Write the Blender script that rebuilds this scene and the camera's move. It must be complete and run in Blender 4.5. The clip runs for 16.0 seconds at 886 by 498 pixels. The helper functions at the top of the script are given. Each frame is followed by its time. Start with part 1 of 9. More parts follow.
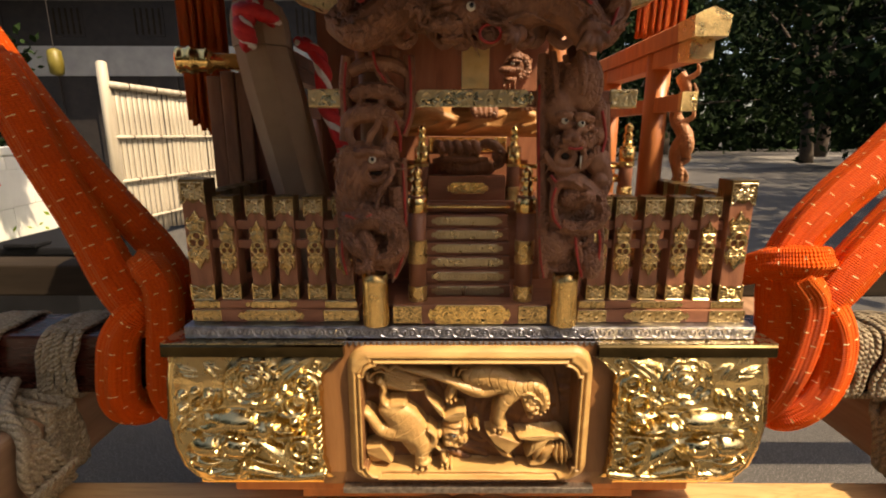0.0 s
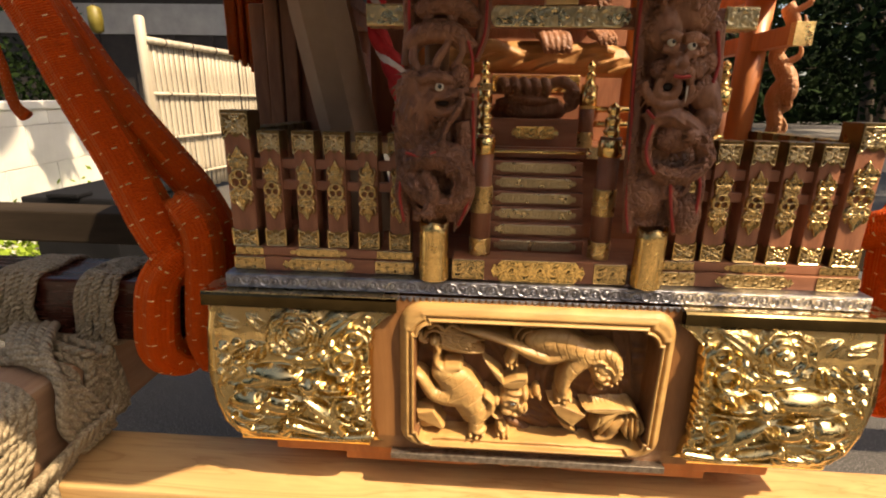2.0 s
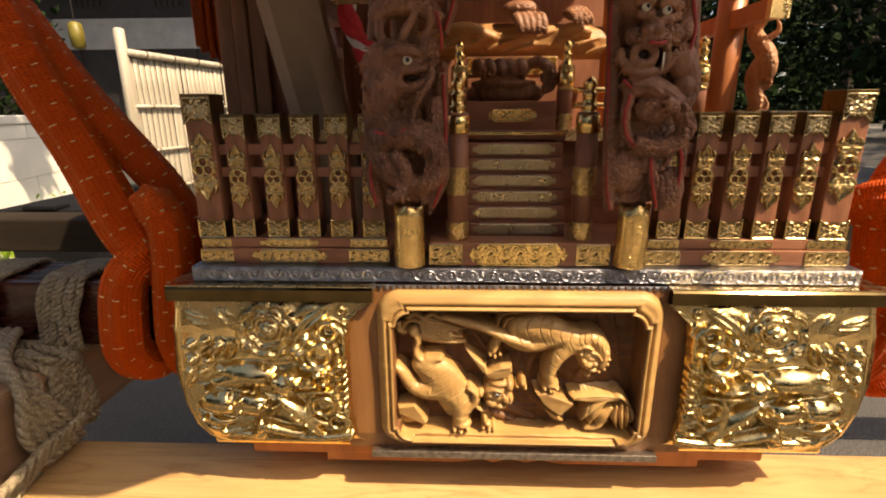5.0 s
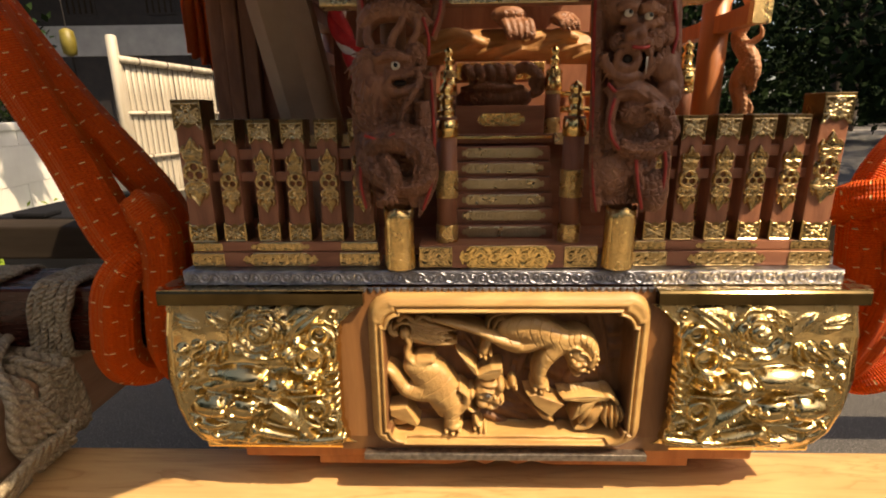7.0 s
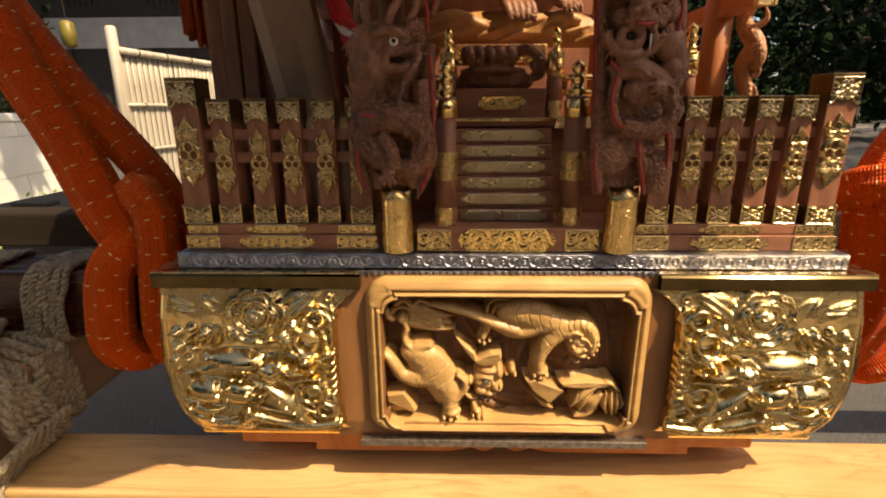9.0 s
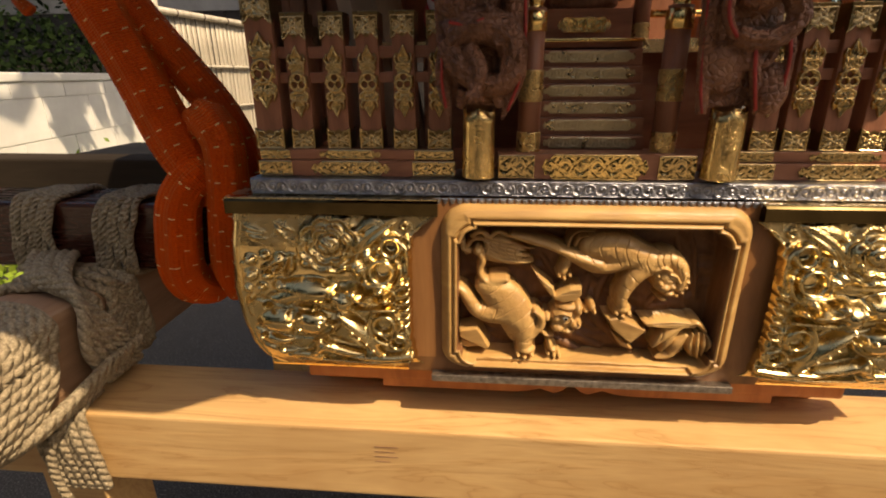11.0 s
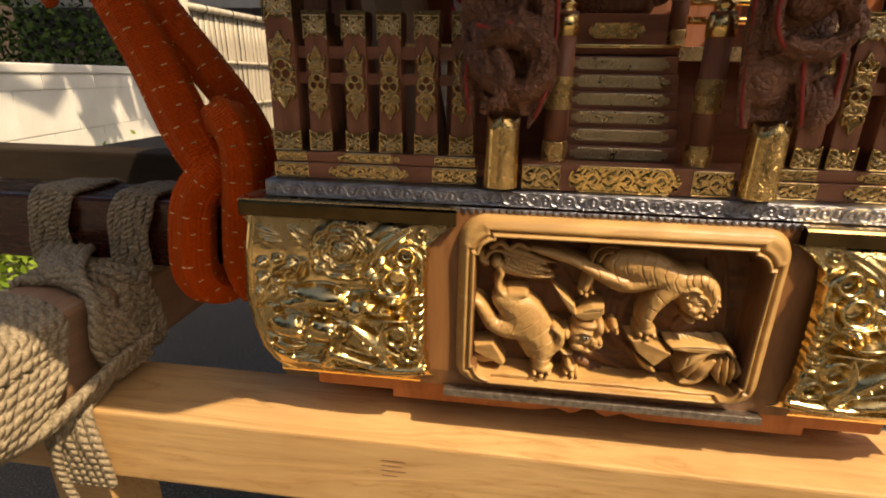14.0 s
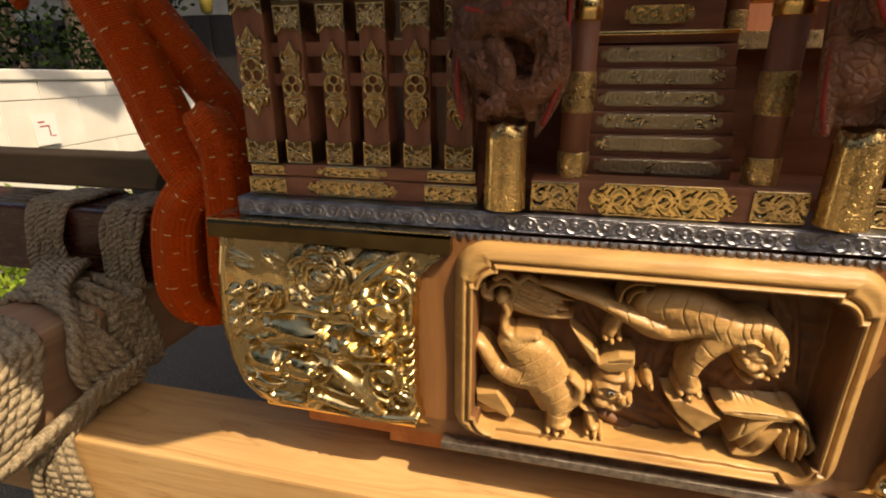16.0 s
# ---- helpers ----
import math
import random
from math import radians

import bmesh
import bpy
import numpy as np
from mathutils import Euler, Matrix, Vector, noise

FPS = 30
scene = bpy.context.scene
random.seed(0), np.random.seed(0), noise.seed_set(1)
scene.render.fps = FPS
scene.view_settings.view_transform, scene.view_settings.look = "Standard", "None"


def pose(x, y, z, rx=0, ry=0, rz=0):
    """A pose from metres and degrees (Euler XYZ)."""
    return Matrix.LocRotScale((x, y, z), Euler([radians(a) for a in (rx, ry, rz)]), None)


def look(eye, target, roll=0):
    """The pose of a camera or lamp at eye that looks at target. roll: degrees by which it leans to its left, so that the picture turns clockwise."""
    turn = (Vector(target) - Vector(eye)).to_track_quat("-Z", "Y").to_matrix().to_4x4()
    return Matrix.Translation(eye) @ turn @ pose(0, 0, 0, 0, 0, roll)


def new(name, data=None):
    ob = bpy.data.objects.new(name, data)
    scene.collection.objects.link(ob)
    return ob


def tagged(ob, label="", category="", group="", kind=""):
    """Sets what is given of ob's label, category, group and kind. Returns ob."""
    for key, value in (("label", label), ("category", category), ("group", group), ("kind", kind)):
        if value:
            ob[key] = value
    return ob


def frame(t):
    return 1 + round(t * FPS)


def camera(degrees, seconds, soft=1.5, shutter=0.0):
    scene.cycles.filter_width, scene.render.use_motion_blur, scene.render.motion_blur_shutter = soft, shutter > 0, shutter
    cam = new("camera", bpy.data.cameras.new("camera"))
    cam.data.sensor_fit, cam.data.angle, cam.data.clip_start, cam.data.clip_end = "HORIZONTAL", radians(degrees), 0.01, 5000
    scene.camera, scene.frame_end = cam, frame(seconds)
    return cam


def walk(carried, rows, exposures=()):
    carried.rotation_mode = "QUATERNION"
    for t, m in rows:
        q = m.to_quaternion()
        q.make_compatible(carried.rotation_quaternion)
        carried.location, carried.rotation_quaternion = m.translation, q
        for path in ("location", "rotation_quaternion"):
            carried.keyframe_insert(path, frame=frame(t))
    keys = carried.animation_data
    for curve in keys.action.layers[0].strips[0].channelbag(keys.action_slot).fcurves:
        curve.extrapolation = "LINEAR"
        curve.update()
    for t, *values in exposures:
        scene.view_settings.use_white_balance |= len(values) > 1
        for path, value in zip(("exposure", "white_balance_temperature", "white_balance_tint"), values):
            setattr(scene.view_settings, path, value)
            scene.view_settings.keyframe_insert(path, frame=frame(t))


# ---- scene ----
cam = camera(84.0, 16.0, soft=2.0)
PATH = [
    (0, (-0.033, -0.599, 1.131), (-0.03, 1.349, 0.678), 0.1),
    (0.5, (-0.056, -0.582, 1.136), (-0.118, 1.371, 0.709), -0.3),
    (1, (-0.055, -0.574, 1.139), (-0.137, 1.37, 0.677), 0.9),
    (1.5, (-0.051, -0.562, 1.129), (-0.089, 1.373, 0.628), 1.4),
    (2, (-0.078, -0.537, 1.09), (-0.186, 1.374, 0.512), 1.1),
    (2.5, (-0.083, -0.549, 1.105), (-0.222, 1.357, 0.514), 1.2),
    (3, (-0.073, -0.547, 1.102), (-0.188, 1.369, 0.541), 1.0),
    (3.5, (-0.065, -0.558, 1.109), (-0.162, 1.364, 0.564), 0.7),
    (4, (-0.066, -0.524, 1.068), (-0.157, 1.396, 0.516), 0.3),
    (6.5, (-0.054, -0.52, 1.055), (-0.111, 1.407, 0.522), -0.8),
    (7, (-0.056, -0.527, 1.057), (-0.108, 1.401, 0.529), -0.6),
    (7.5, (-0.057, -0.527, 1.054), (-0.106, 1.403, 0.535), -0.4),
    (8, (-0.056, -0.524, 1.05), (-0.106, 1.404, 0.522), -0.2),
    (8.5, (-0.053, -0.521, 1.043), (-0.104, 1.406, 0.51), -0.4),
    (9, (-0.054, -0.522, 1.041), (-0.108, 1.402, 0.495), -0.3),
    (9.5, (-0.067, -0.52, 1.029), (-0.119, 1.401, 0.474), 0.1),
    (10, (-0.087, -0.53, 1.002), (-0.181, 1.355, 0.339), -0.6),
    (12.5, (-0.117, -0.481, 0.988), (-0.351, 1.39, 0.32), 0.8),
    (13, (-0.116, -0.482, 0.988), (-0.356, 1.388, 0.32), 0.8),
    (13.5, (-0.118, -0.486, 0.993), (-0.362, 1.383, 0.325), 1.0),
    (14, (-0.114, -0.49, 0.993), (-0.35, 1.383, 0.333), 1.1),
    (14.5, (-0.109, -0.497, 0.996), (-0.336, 1.379, 0.343), 1.1),
    (15, (-0.099, -0.495, 0.99), (-0.319, 1.384, 0.341), 1.0),
    (15.5, (-0.08, -0.478, 0.984), (-0.306, 1.401, 0.338), 1.3),
    (16, (-0.076, -0.391, 0.993), (-0.514, 1.443, 0.327), -0.1),
]
walk(cam, [(t, look(eye, target, roll)) for t, eye, target, roll in PATH], [(0.0, 1.10, 7600, 14), (1.5, 1.20, 7600, 14), (4.0, 1.18, 7600, 14), (6.5, 1.03, 7600, 14), (9.5, 0.98, 7600, 14), (10.0, 0.77, 7600, 14), (12.5, 0.70, 7600, 14), (16.0, 0.72, 7600, 14)])
# ------------------------------------------------------------ light
SUN_TO = Vector((0.66, -0.40, 1.0)).normalized()
world = bpy.data.worlds.new("world")
scene.world = world
world.use_nodes = True
wn = world.node_tree.nodes
wl = world.node_tree.links
sky = wn.new("ShaderNodeTexSky")
sky.sky_type = "NISHITA"
sky.sun_disc = False
sky.dust_density = 3.0
sky.ozone_density = 0.6
sky.sun_elevation = math.asin(SUN_TO.z)
sky.sun_rotation = math.atan2(SUN_TO.x, SUN_TO.y)
wn["Background"].inputs["Strength"].default_value = 0.10
wl.new(sky.outputs[0], wn["Background"].inputs["Color"])
sun_data = bpy.data.lights.new("sun", "SUN")
sun_data.energy = 3.9
sun_data.angle = radians(0.5)
sun_data.color = (1.0, 0.86, 0.66)
sun = new("sun", sun_data)
sun.matrix_world = look(SUN_TO * 20, (0, 0, 0))


# ------------------------------------------------------------ materials
class Nodes:
    """A short way to write node materials."""

    def __init__(self, name):
        self.mat = bpy.data.materials.new(name)
        self.mat.use_nodes = True
        self.tree = self.mat.node_tree
        self.bsdf = self.tree.nodes["Principled BSDF"]

    def add(self, kind, **values):
        n = self.tree.nodes.new(kind)
        for key, value in values.items():
            if key in n.inputs:
                n.inputs[key].default_value = value
            else:
                n.inputs[key.replace("_", " ")].default_value = value
        return n

    def link(self, a, b):
        self.tree.links.new(a, b)

    def coords(self, scale=(1, 1, 1), kind="Object"):
        c = self.add("ShaderNodeTexCoord")
        m = self.add("ShaderNodeMapping", Scale=scale)
        self.link(c.outputs[kind], m.inputs["Vector"])
        return m.outputs[0]

    def noise(self, vec, scale, detail=4.0, rough=0.55, distort=0.0):
        n = self.add("ShaderNodeTexNoise", Scale=scale, Detail=detail, Roughness=rough, Distortion=distort)
        self.link(vec, n.inputs["Vector"])
        return n.outputs["Fac"]

    def voronoi(self, vec, scale, feature="F1"):
        n = self.tree.nodes.new("ShaderNodeTexVoronoi")
        n.feature = feature
        n.inputs["Scale"].default_value = scale
        self.link(vec, n.inputs["Vector"])
        return n.outputs["Distance"]

    def wave(self, vec, scale, distort=0.0, detail=2.0, axis="X"):
        n = self.tree.nodes.new("ShaderNodeTexWave")
        n.bands_direction = axis
        n.inputs["Scale"].default_value = scale
        n.inputs["Distortion"].default_value = distort
        n.inputs["Detail"].default_value = detail
        self.link(vec, n.inputs["Vector"])
        return n.outputs["Fac"]

    def ramp(self, fac, *stops):
        n = self.tree.nodes.new("ShaderNodeValToRGB")
        e = n.color_ramp.elements
        while len(e) < len(stops):
            e.new(0.5)
        for el, (pos, col) in zip(e, stops):
            el.position = pos
            el.color = (*col, 1) if len(col) == 3 else col
        self.link(fac, n.inputs[0])
        return n.outputs[0]

    def mix(self, fac, a, b, kind="MIX"):
        n = self.tree.nodes.new("ShaderNodeMix")
        n.data_type = "RGBA"
        n.blend_type = kind
        for socket, value in ((n.inputs[0], fac), (n.inputs[6], a), (n.inputs[7], b)):
            if hasattr(value, "is_linked"):
                self.link(value, socket)
            elif socket == n.inputs[0]:
                socket.default_value = value
            else:
                socket.default_value = (*value, 1)
        return n.outputs[2]

    def math(self, op, a, b=0.0):
        n = self.tree.nodes.new("ShaderNodeMath")
        n.operation = op
        for i, value in enumerate((a, b)):
            if hasattr(value, "is_linked"):
                self.link(value, n.inputs[i])
            else:
                n.inputs[i].default_value = value
        return n.outputs[0]

    def rand(self):
        return self.add("ShaderNodeObjectInfo").outputs["Random"]

    def color(self, c):
        if hasattr(c, "is_linked"):
            self.link(c, self.bsdf.inputs["Base Color"])
        else:
            self.bsdf.inputs["Base Color"].default_value = (*c, 1)

    def rough(self, r):
        if hasattr(r, "is_linked"):
            self.link(r, self.bsdf.inputs["Roughness"])
        else:
            self.bsdf.inputs["Roughness"].default_value = r

    def metal(self, m=1.0):
        self.bsdf.inputs["Metallic"].default_value = m

    def bump(self, height, distance, strength=1.0):
        n = self.add("ShaderNodeBump", Strength=strength, Distance=distance)
        self.link(height, n.inputs["Height"])
        old = self.bsdf.inputs["Normal"]
        if old.is_linked:
            self.link(old.links[0].from_socket, n.inputs["Normal"])
        self.link(n.outputs[0], old)


def wood(name, dark, mid, light, grain=(1, 1, 1), scale=14.0, rough=0.5, relief=0.0006):
    """Wood with long grain; grain squeezes the coordinates, small along the grain."""
    m = Nodes(name)
    v = m.coords(grain)
    ring = m.noise(v, scale, 5, 0.6, 1.2)
    fine = m.noise(v, scale * 9, 3, 0.7)
    blot = m.noise(m.coords(), 6.0, 3)
    c = m.ramp(ring, (0.3, dark), (0.52, mid), (0.72, light))
    c = m.mix(m.math("MULTIPLY", fine, 0.35), c, dark)
    c = m.mix(m.ramp(blot, (0.35, (0, 0, 0)), (0.75, (0.35, 0.35, 0.35))), c, tuple(0.6 * x for x in mid))
    m.color(c)
    m.rough(m.ramp(fine, (0.2, (rough - 0.1,) * 3), (0.8, (rough + 0.15,) * 3)))
    m.bump(m.math("ADD", fine, ring), relief, 0.6)
    return m.mat


def gilt(name, tone=(1.0, 0.69, 0.26), rough=0.16, engraved=0.0, scale=120.0, stipple=0.0):
    """Gold plate: tarnish patches, engraving as fine scrolls, punched ground."""
    m = Nodes(name)
    v = m.coords()
    tar = m.noise(v, 22, 4, 0.6)
    c = m.ramp(tar, (0.32, tuple(0.78 * t for t in tone)), (0.6, tone))
    m.metal(1.0)
    if engraved:
        vine = m.noise(v, scale, 1.0, 0.4, 0.4)
        line = m.ramp(vine, (0.40, (0, 0, 0)), (0.46, (1, 1, 1)), (0.54, (1, 1, 1)), (0.60, (0, 0, 0)))
        m.bump(line, engraved, 1.0)
        c = m.mix(line, tuple(0.72 * t for t in tone), c)
    if stipple:
        m.bump(m.voronoi(v, 520), stipple, 0.8)
    m.color(c)
    m.rough(m.ramp(m.noise(v, 60, 3), (0.3, (rough * 0.7,) * 3), (0.75, (rough * 1.9,) * 3)))
    return m.mat


MAT = {}
MAT["gold"] = gilt("gold", rough=0.17)
MAT["gold_relief"] = gilt("gold_relief", (0.70, 0.525, 0.245), 0.18)
MAT["gold_punched"] = gilt("gold_punched", (0.58, 0.43, 0.20), 0.24, stipple=0.0009)
MAT["gold_leaf"] = gilt("gold_leaf", (0.86, 0.62, 0.28), 0.42)
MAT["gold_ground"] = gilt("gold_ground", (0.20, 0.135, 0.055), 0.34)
MAT["gold_engraved"] = gilt("gold_engraved", (0.78, 0.54, 0.22), 0.24, 0.0005, 300)
MAT["gold_foot"] = gilt("gold_foot", (0.86, 0.59, 0.23), 0.17, 0.00022, 300)
MAT["gold_fine"] = gilt("gold_fine", (0.90, 0.66, 0.30), 0.27, 0.0005, 460)
MAT["gold_old"] = gilt("gold_old", (0.80, 0.60, 0.30), 0.34, 0.0003, 460)
MAT["gold_pale"] = gilt("gold_pale", (0.66, 0.51, 0.27), 0.22)
MAT["gold_dull"] = gilt("gold_dull", (0.50, 0.40, 0.235), 0.30)
MAT["gold_mid"] = gilt("gold_mid", (0.62, 0.445, 0.20), 0.17)
MAT["keyaki"] = wood("keyaki", (0.17, 0.062, 0.030), (0.32, 0.125, 0.062), (0.42, 0.18, 0.09), (1, 1, 0.18), 30, 0.48)
MAT["keyaki_flat"] = wood("keyaki_flat", (0.18, 0.066, 0.032), (0.32, 0.125, 0.062), (0.42, 0.18, 0.09), (0.15, 1, 1), 30, 0.45)
MAT["carved"] = wood("carved", (0.10, 0.042, 0.020), (0.20, 0.092, 0.044), (0.29, 0.145, 0.072), (1, 1, 0.3), 26, 0.6)
MAT["fresh"] = wood("fresh", (0.33, 0.175, 0.058), (0.55, 0.325, 0.112), (0.66, 0.43, 0.165), (0.2, 1, 1), 24, 0.38, 0.0010)
MAT["surround"] = wood("surround", (0.15, 0.060, 0.018), (0.26, 0.110, 0.034), (0.35, 0.160, 0.054), (1, 1, 0.15), 22, 0.45)
# darker wood for the carved recess, its shade put into the tone
MAT["shaded_backing"] = wood("shaded_backing", (0.115, 0.047, 0.015), (0.215, 0.092, 0.031), (0.30, 0.136, 0.047), (1, 1, 0.15), 22, 0.55)
# orange wood of the sole; on the east torii it carries painted sunlight
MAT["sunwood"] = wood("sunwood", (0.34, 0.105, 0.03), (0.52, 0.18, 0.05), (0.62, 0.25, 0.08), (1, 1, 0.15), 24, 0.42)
MAT["beam"] = None
MAT["pole"] = wood("pole", (0.20, 0.105, 0.05), (0.34, 0.19, 0.10), (0.42, 0.26, 0.15), (1, 0.08, 1), 18, 0.6)
MAT["lacquer"] = wood("lacquer", (0.020, 0.005, 0.003), (0.045, 0.011, 0.006), (0.07, 0.018, 0.009), (0.1, 1, 1), 16, 0.22, 0.0001)
# near-black tone holds the shade that lies on the rear pole
MAT["grey_timber"] = wood("grey_timber", (0.016, 0.011, 0.007), (0.032, 0.023, 0.015), (0.052, 0.038, 0.025), (0.08, 1, 1), 12, 0.85)


def knotty(name):
    """New softwood: growth bands along x that part round scattered knots."""
    m = Nodes(name)
    v = m.coords((1, 1, 1))
    k = m.voronoi(m.coords((2.3, 0.0, 6.0)), 1.0)
    near = m.ramp(k, (0.0, (1, 1, 1)), (0.30, (0, 0, 0)))
    warp = m.math("ADD", m.math("MULTIPLY", near, 0.22), m.noise(m.coords((0.10, 1, 1)), 16, 4, 0.6, 1.0))
    band = m.math("FRACT", m.math("MULTIPLY", warp, 7.0))
    c = m.ramp(band, (0.0, (0.54, 0.335, 0.135)), (0.55, (0.64, 0.415, 0.180)), (0.85, (0.58, 0.360, 0.145)), (1.0, (0.43, 0.245, 0.090)))
    c = m.mix(m.math("MULTIPLY", m.noise(m.coords((0.06, 1, 1)), 240, 3, 0.7), 0.40), c, (0.36, 0.19, 0.075))
    c = m.mix(m.ramp(m.noise(v, 5, 4), (0.4, (0, 0, 0)), (0.75, (0.55, 0.55, 0.55))), c, (0.42, 0.225, 0.08))
    c = m.mix(m.ramp(k, (0.0, (1, 1, 1)), (0.022, (0.8, 0.8, 0.8)), (0.045, (0, 0, 0))), c, (0.17, 0.075, 0.030))
    m.color(c)
    m.rough(0.5)
    m.bump(band, 0.0006, 0.5)
    return m.mat


MAT["beam"] = knotty("beam")


def plain(name, a, b, scale=8.0, rough=0.6, relief=0.0, metal=0.0):
    m = Nodes(name)
    n = m.noise(m.coords(), scale, 5, 0.6)
    m.color(m.ramp(n, (0.3, a), (0.7, b)))
    m.rough(rough)
    m.metal(metal)
    if relief:
        m.bump(m.noise(m.coords(), scale * 6, 4), relief, 0.7)
    return m.mat


MAT["silver"] = plain("silver", (0.17, 0.17, 0.185), (0.48, 0.48, 0.51), 90, 0.36, 0.0007, 1.0)
MAT["silver_worn"] = plain("silver_worn", (0.26, 0.22, 0.18), (0.62, 0.55, 0.46), 140, 0.42, 0.0007, 1.0)
# gold ledge: the dark it mirrors is put into the base colour
MAT["ledge"] = plain("ledge", (0.040, 0.029, 0.013), (0.085, 0.062, 0.028), 20, 0.12, 0.0, 1.0)
MAT["dark"] = plain("dark", (0.012, 0.008, 0.006), (0.03, 0.018, 0.012), 20, 0.6)
MAT["red_paint"] = plain("red_paint", (0.22, 0.014, 0.010), (0.42, 0.03, 0.018), 90, 0.55)
MAT["eye_white"] = plain("eye_white", (0.50, 0.44, 0.34), (0.66, 0.60, 0.48), 60, 0.25)
MAT["eye_black"] = plain("eye_black", (0.008, 0.008, 0.008), (0.015, 0.012, 0.01), 60, 0.1)
MAT["cloth_tan"] = plain("cloth_tan", (0.24, 0.16, 0.095), (0.33, 0.23, 0.14), 14, 0.85, 0.0006)
MAT["cord_red"] = plain("cord_red", (0.40, 0.008, 0.010), (0.60, 0.02, 0.02), 90, 0.6, 0.0008)
MAT["cord_white"] = plain("cord_white", (0.62, 0.56, 0.50), (0.78, 0.73, 0.68), 90, 0.7, 0.0008)
MAT["plaster"] = plain("plaster", (0.66, 0.63, 0.56), (0.80, 0.78, 0.70), 3, 0.85, 0.001)
# hall plaster: shade under the eave is put into this grey
MAT["plaster_shaded"] = plain("plaster_shaded", (0.27, 0.265, 0.25), (0.37, 0.36, 0.335), 3, 0.85, 0.001)
MAT["black_timber"] = plain("black_timber", (0.010, 0.008, 0.007), (0.028, 0.02, 0.016), 5, 0.7)
MAT["roof_tile"] = plain("roof_tile", (0.03, 0.03, 0.032), (0.07, 0.07, 0.075), 4, 0.6)
MAT["lantern"] = plain("lantern", (0.13, 0.10, 0.012), (0.22, 0.18, 0.03), 5, 0.5)
MAT["bark"] = plain("bark", (0.035, 0.025, 0.018), (0.09, 0.065, 0.045), 14, 0.9, 0.01)
MAT["plastic_black"] = plain("plastic_black", (0.006, 0.006, 0.007), (0.012, 0.012, 0.013), 8, 0.8)
for matt in ("plastic_black", "grey_timber"):
    MAT[matt].node_tree.nodes["Principled BSDF"].inputs["Specular IOR Level"].default_value = 0.12
MAT["paper"] = plain("paper", (0.78, 0.77, 0.74), (0.84, 0.83, 0.80), 5, 0.7)


def rope_orange():
    """Knitted orange cord; u runs round it and v along it, in cord widths."""
    m = Nodes("rope_orange")
    uv = m.coords((1, 1, 1), "UV")
    rib = m.wave(m.coords((1, 6.5, 1), "UV"), 1.0, 0.6, 1.0, "Y")
    knit = m.wave(m.coords((4.5, 1, 1), "UV"), 1.0, 0.4, 1.0, "X")
    fuzz = m.noise(m.coords(), 420, 3, 0.7)
    blot = m.noise(m.coords(), 24, 3)
    c = m.ramp(fuzz, (0.3, (0.64, 0.050, 0.002)), (0.7, (0.90, 0.112, 0.003)))
    c = m.mix(m.ramp(blot, (0.4, (0, 0, 0)), (0.8, (0.5, 0.5, 0.5))), c, (0.58, 0.060, 0.002))
    # short pale stitches in staggered rows
    sep = m.add("ShaderNodeSeparateXYZ")
    m.link(uv, sep.inputs[0])
    row = m.math("FLOOR", m.math("MULTIPLY", sep.outputs[1], 2.5))
    shift = m.math("MULTIPLY", row, 0.383)
    fu = m.math("FRACT", m.math("ADD", m.math("MULTIPLY", sep.outputs[0], 4.0), shift))
    fv = m.math("FRACT", m.math("MULTIPLY", sep.outputs[1], 2.5))
    su = m.math("COMPARE", fu, 0.5)
    su.node.inputs[2].default_value = 0.15
    sv = m.math("COMPARE", fv, 0.5)
    sv.node.inputs[2].default_value = 0.034
    c = m.mix(m.math("MULTIPLY", m.math("MULTIPLY", su, sv), 0.95), c, (1.0, 0.74, 0.36))
    m.color(c)
    m.rough(0.62)
    m.bsdf.inputs["Sheen Weight"].default_value = 0.22
    m.bsdf.inputs["Sheen Roughness"].default_value = 0.4
    m.bsdf.inputs["Sheen Tint"].default_value = (1.0, 0.62, 0.12, 1)
    m.bsdf.inputs["Specular IOR Level"].default_value = 0.12
    m.bump(m.math("ADD", m.math("MULTIPLY", rib, 0.8), m.math("MULTIPLY", knit, 0.5)), 0.0030, 0.9)
    m.bump(fuzz, 0.0006, 0.5)
    return m.mat


MAT["rope_orange"] = rope_orange()


def hemp():
    """Laid hemp rope: slanting plies, loose fibres, dirt."""
    m = Nodes("hemp")
    sep = m.add("ShaderNodeSeparateXYZ")
    m.link(m.coords((1, 1, 1), "UV"), sep.inputs[0])
    lay = m.math("SINE", m.math("ADD", m.math("MULTIPLY", sep.outputs[0], 8.5), m.math("MULTIPLY", sep.outputs[1], 7.0)))
    ply = m.math("ADD", m.math("MULTIPLY", lay, 0.5), 0.5)
    fib = m.noise(m.coords((1, 1, 1), "UV"), 9, 5, 0.7, 0.5)
    fine = m.noise(m.coords(), 260, 4, 0.7)
    dirt = m.noise(m.coords(), 14, 4)
    c = m.ramp(m.math("ADD", m.math("MULTIPLY", fib, 0.5), m.math("MULTIPLY", fine, 0.5)),
               (0.3, (0.10, 0.074, 0.040)), (0.5, (0.27, 0.21, 0.125)), (0.70, (0.62, 0.52, 0.34)))
    c = m.mix(m.ramp(dirt, (0.45, (0, 0, 0)), (0.75, (0.5, 0.5, 0.5))), c, (0.20, 0.145, 0.085))
    m.color(c)
    m.rough(0.85)
    m.bump(m.math("POWER", ply, 0.5), 0.0034, 0.9)
    m.bump(fine, 0.0012, 0.8)
    return m.mat


MAT["hemp"] = hemp()


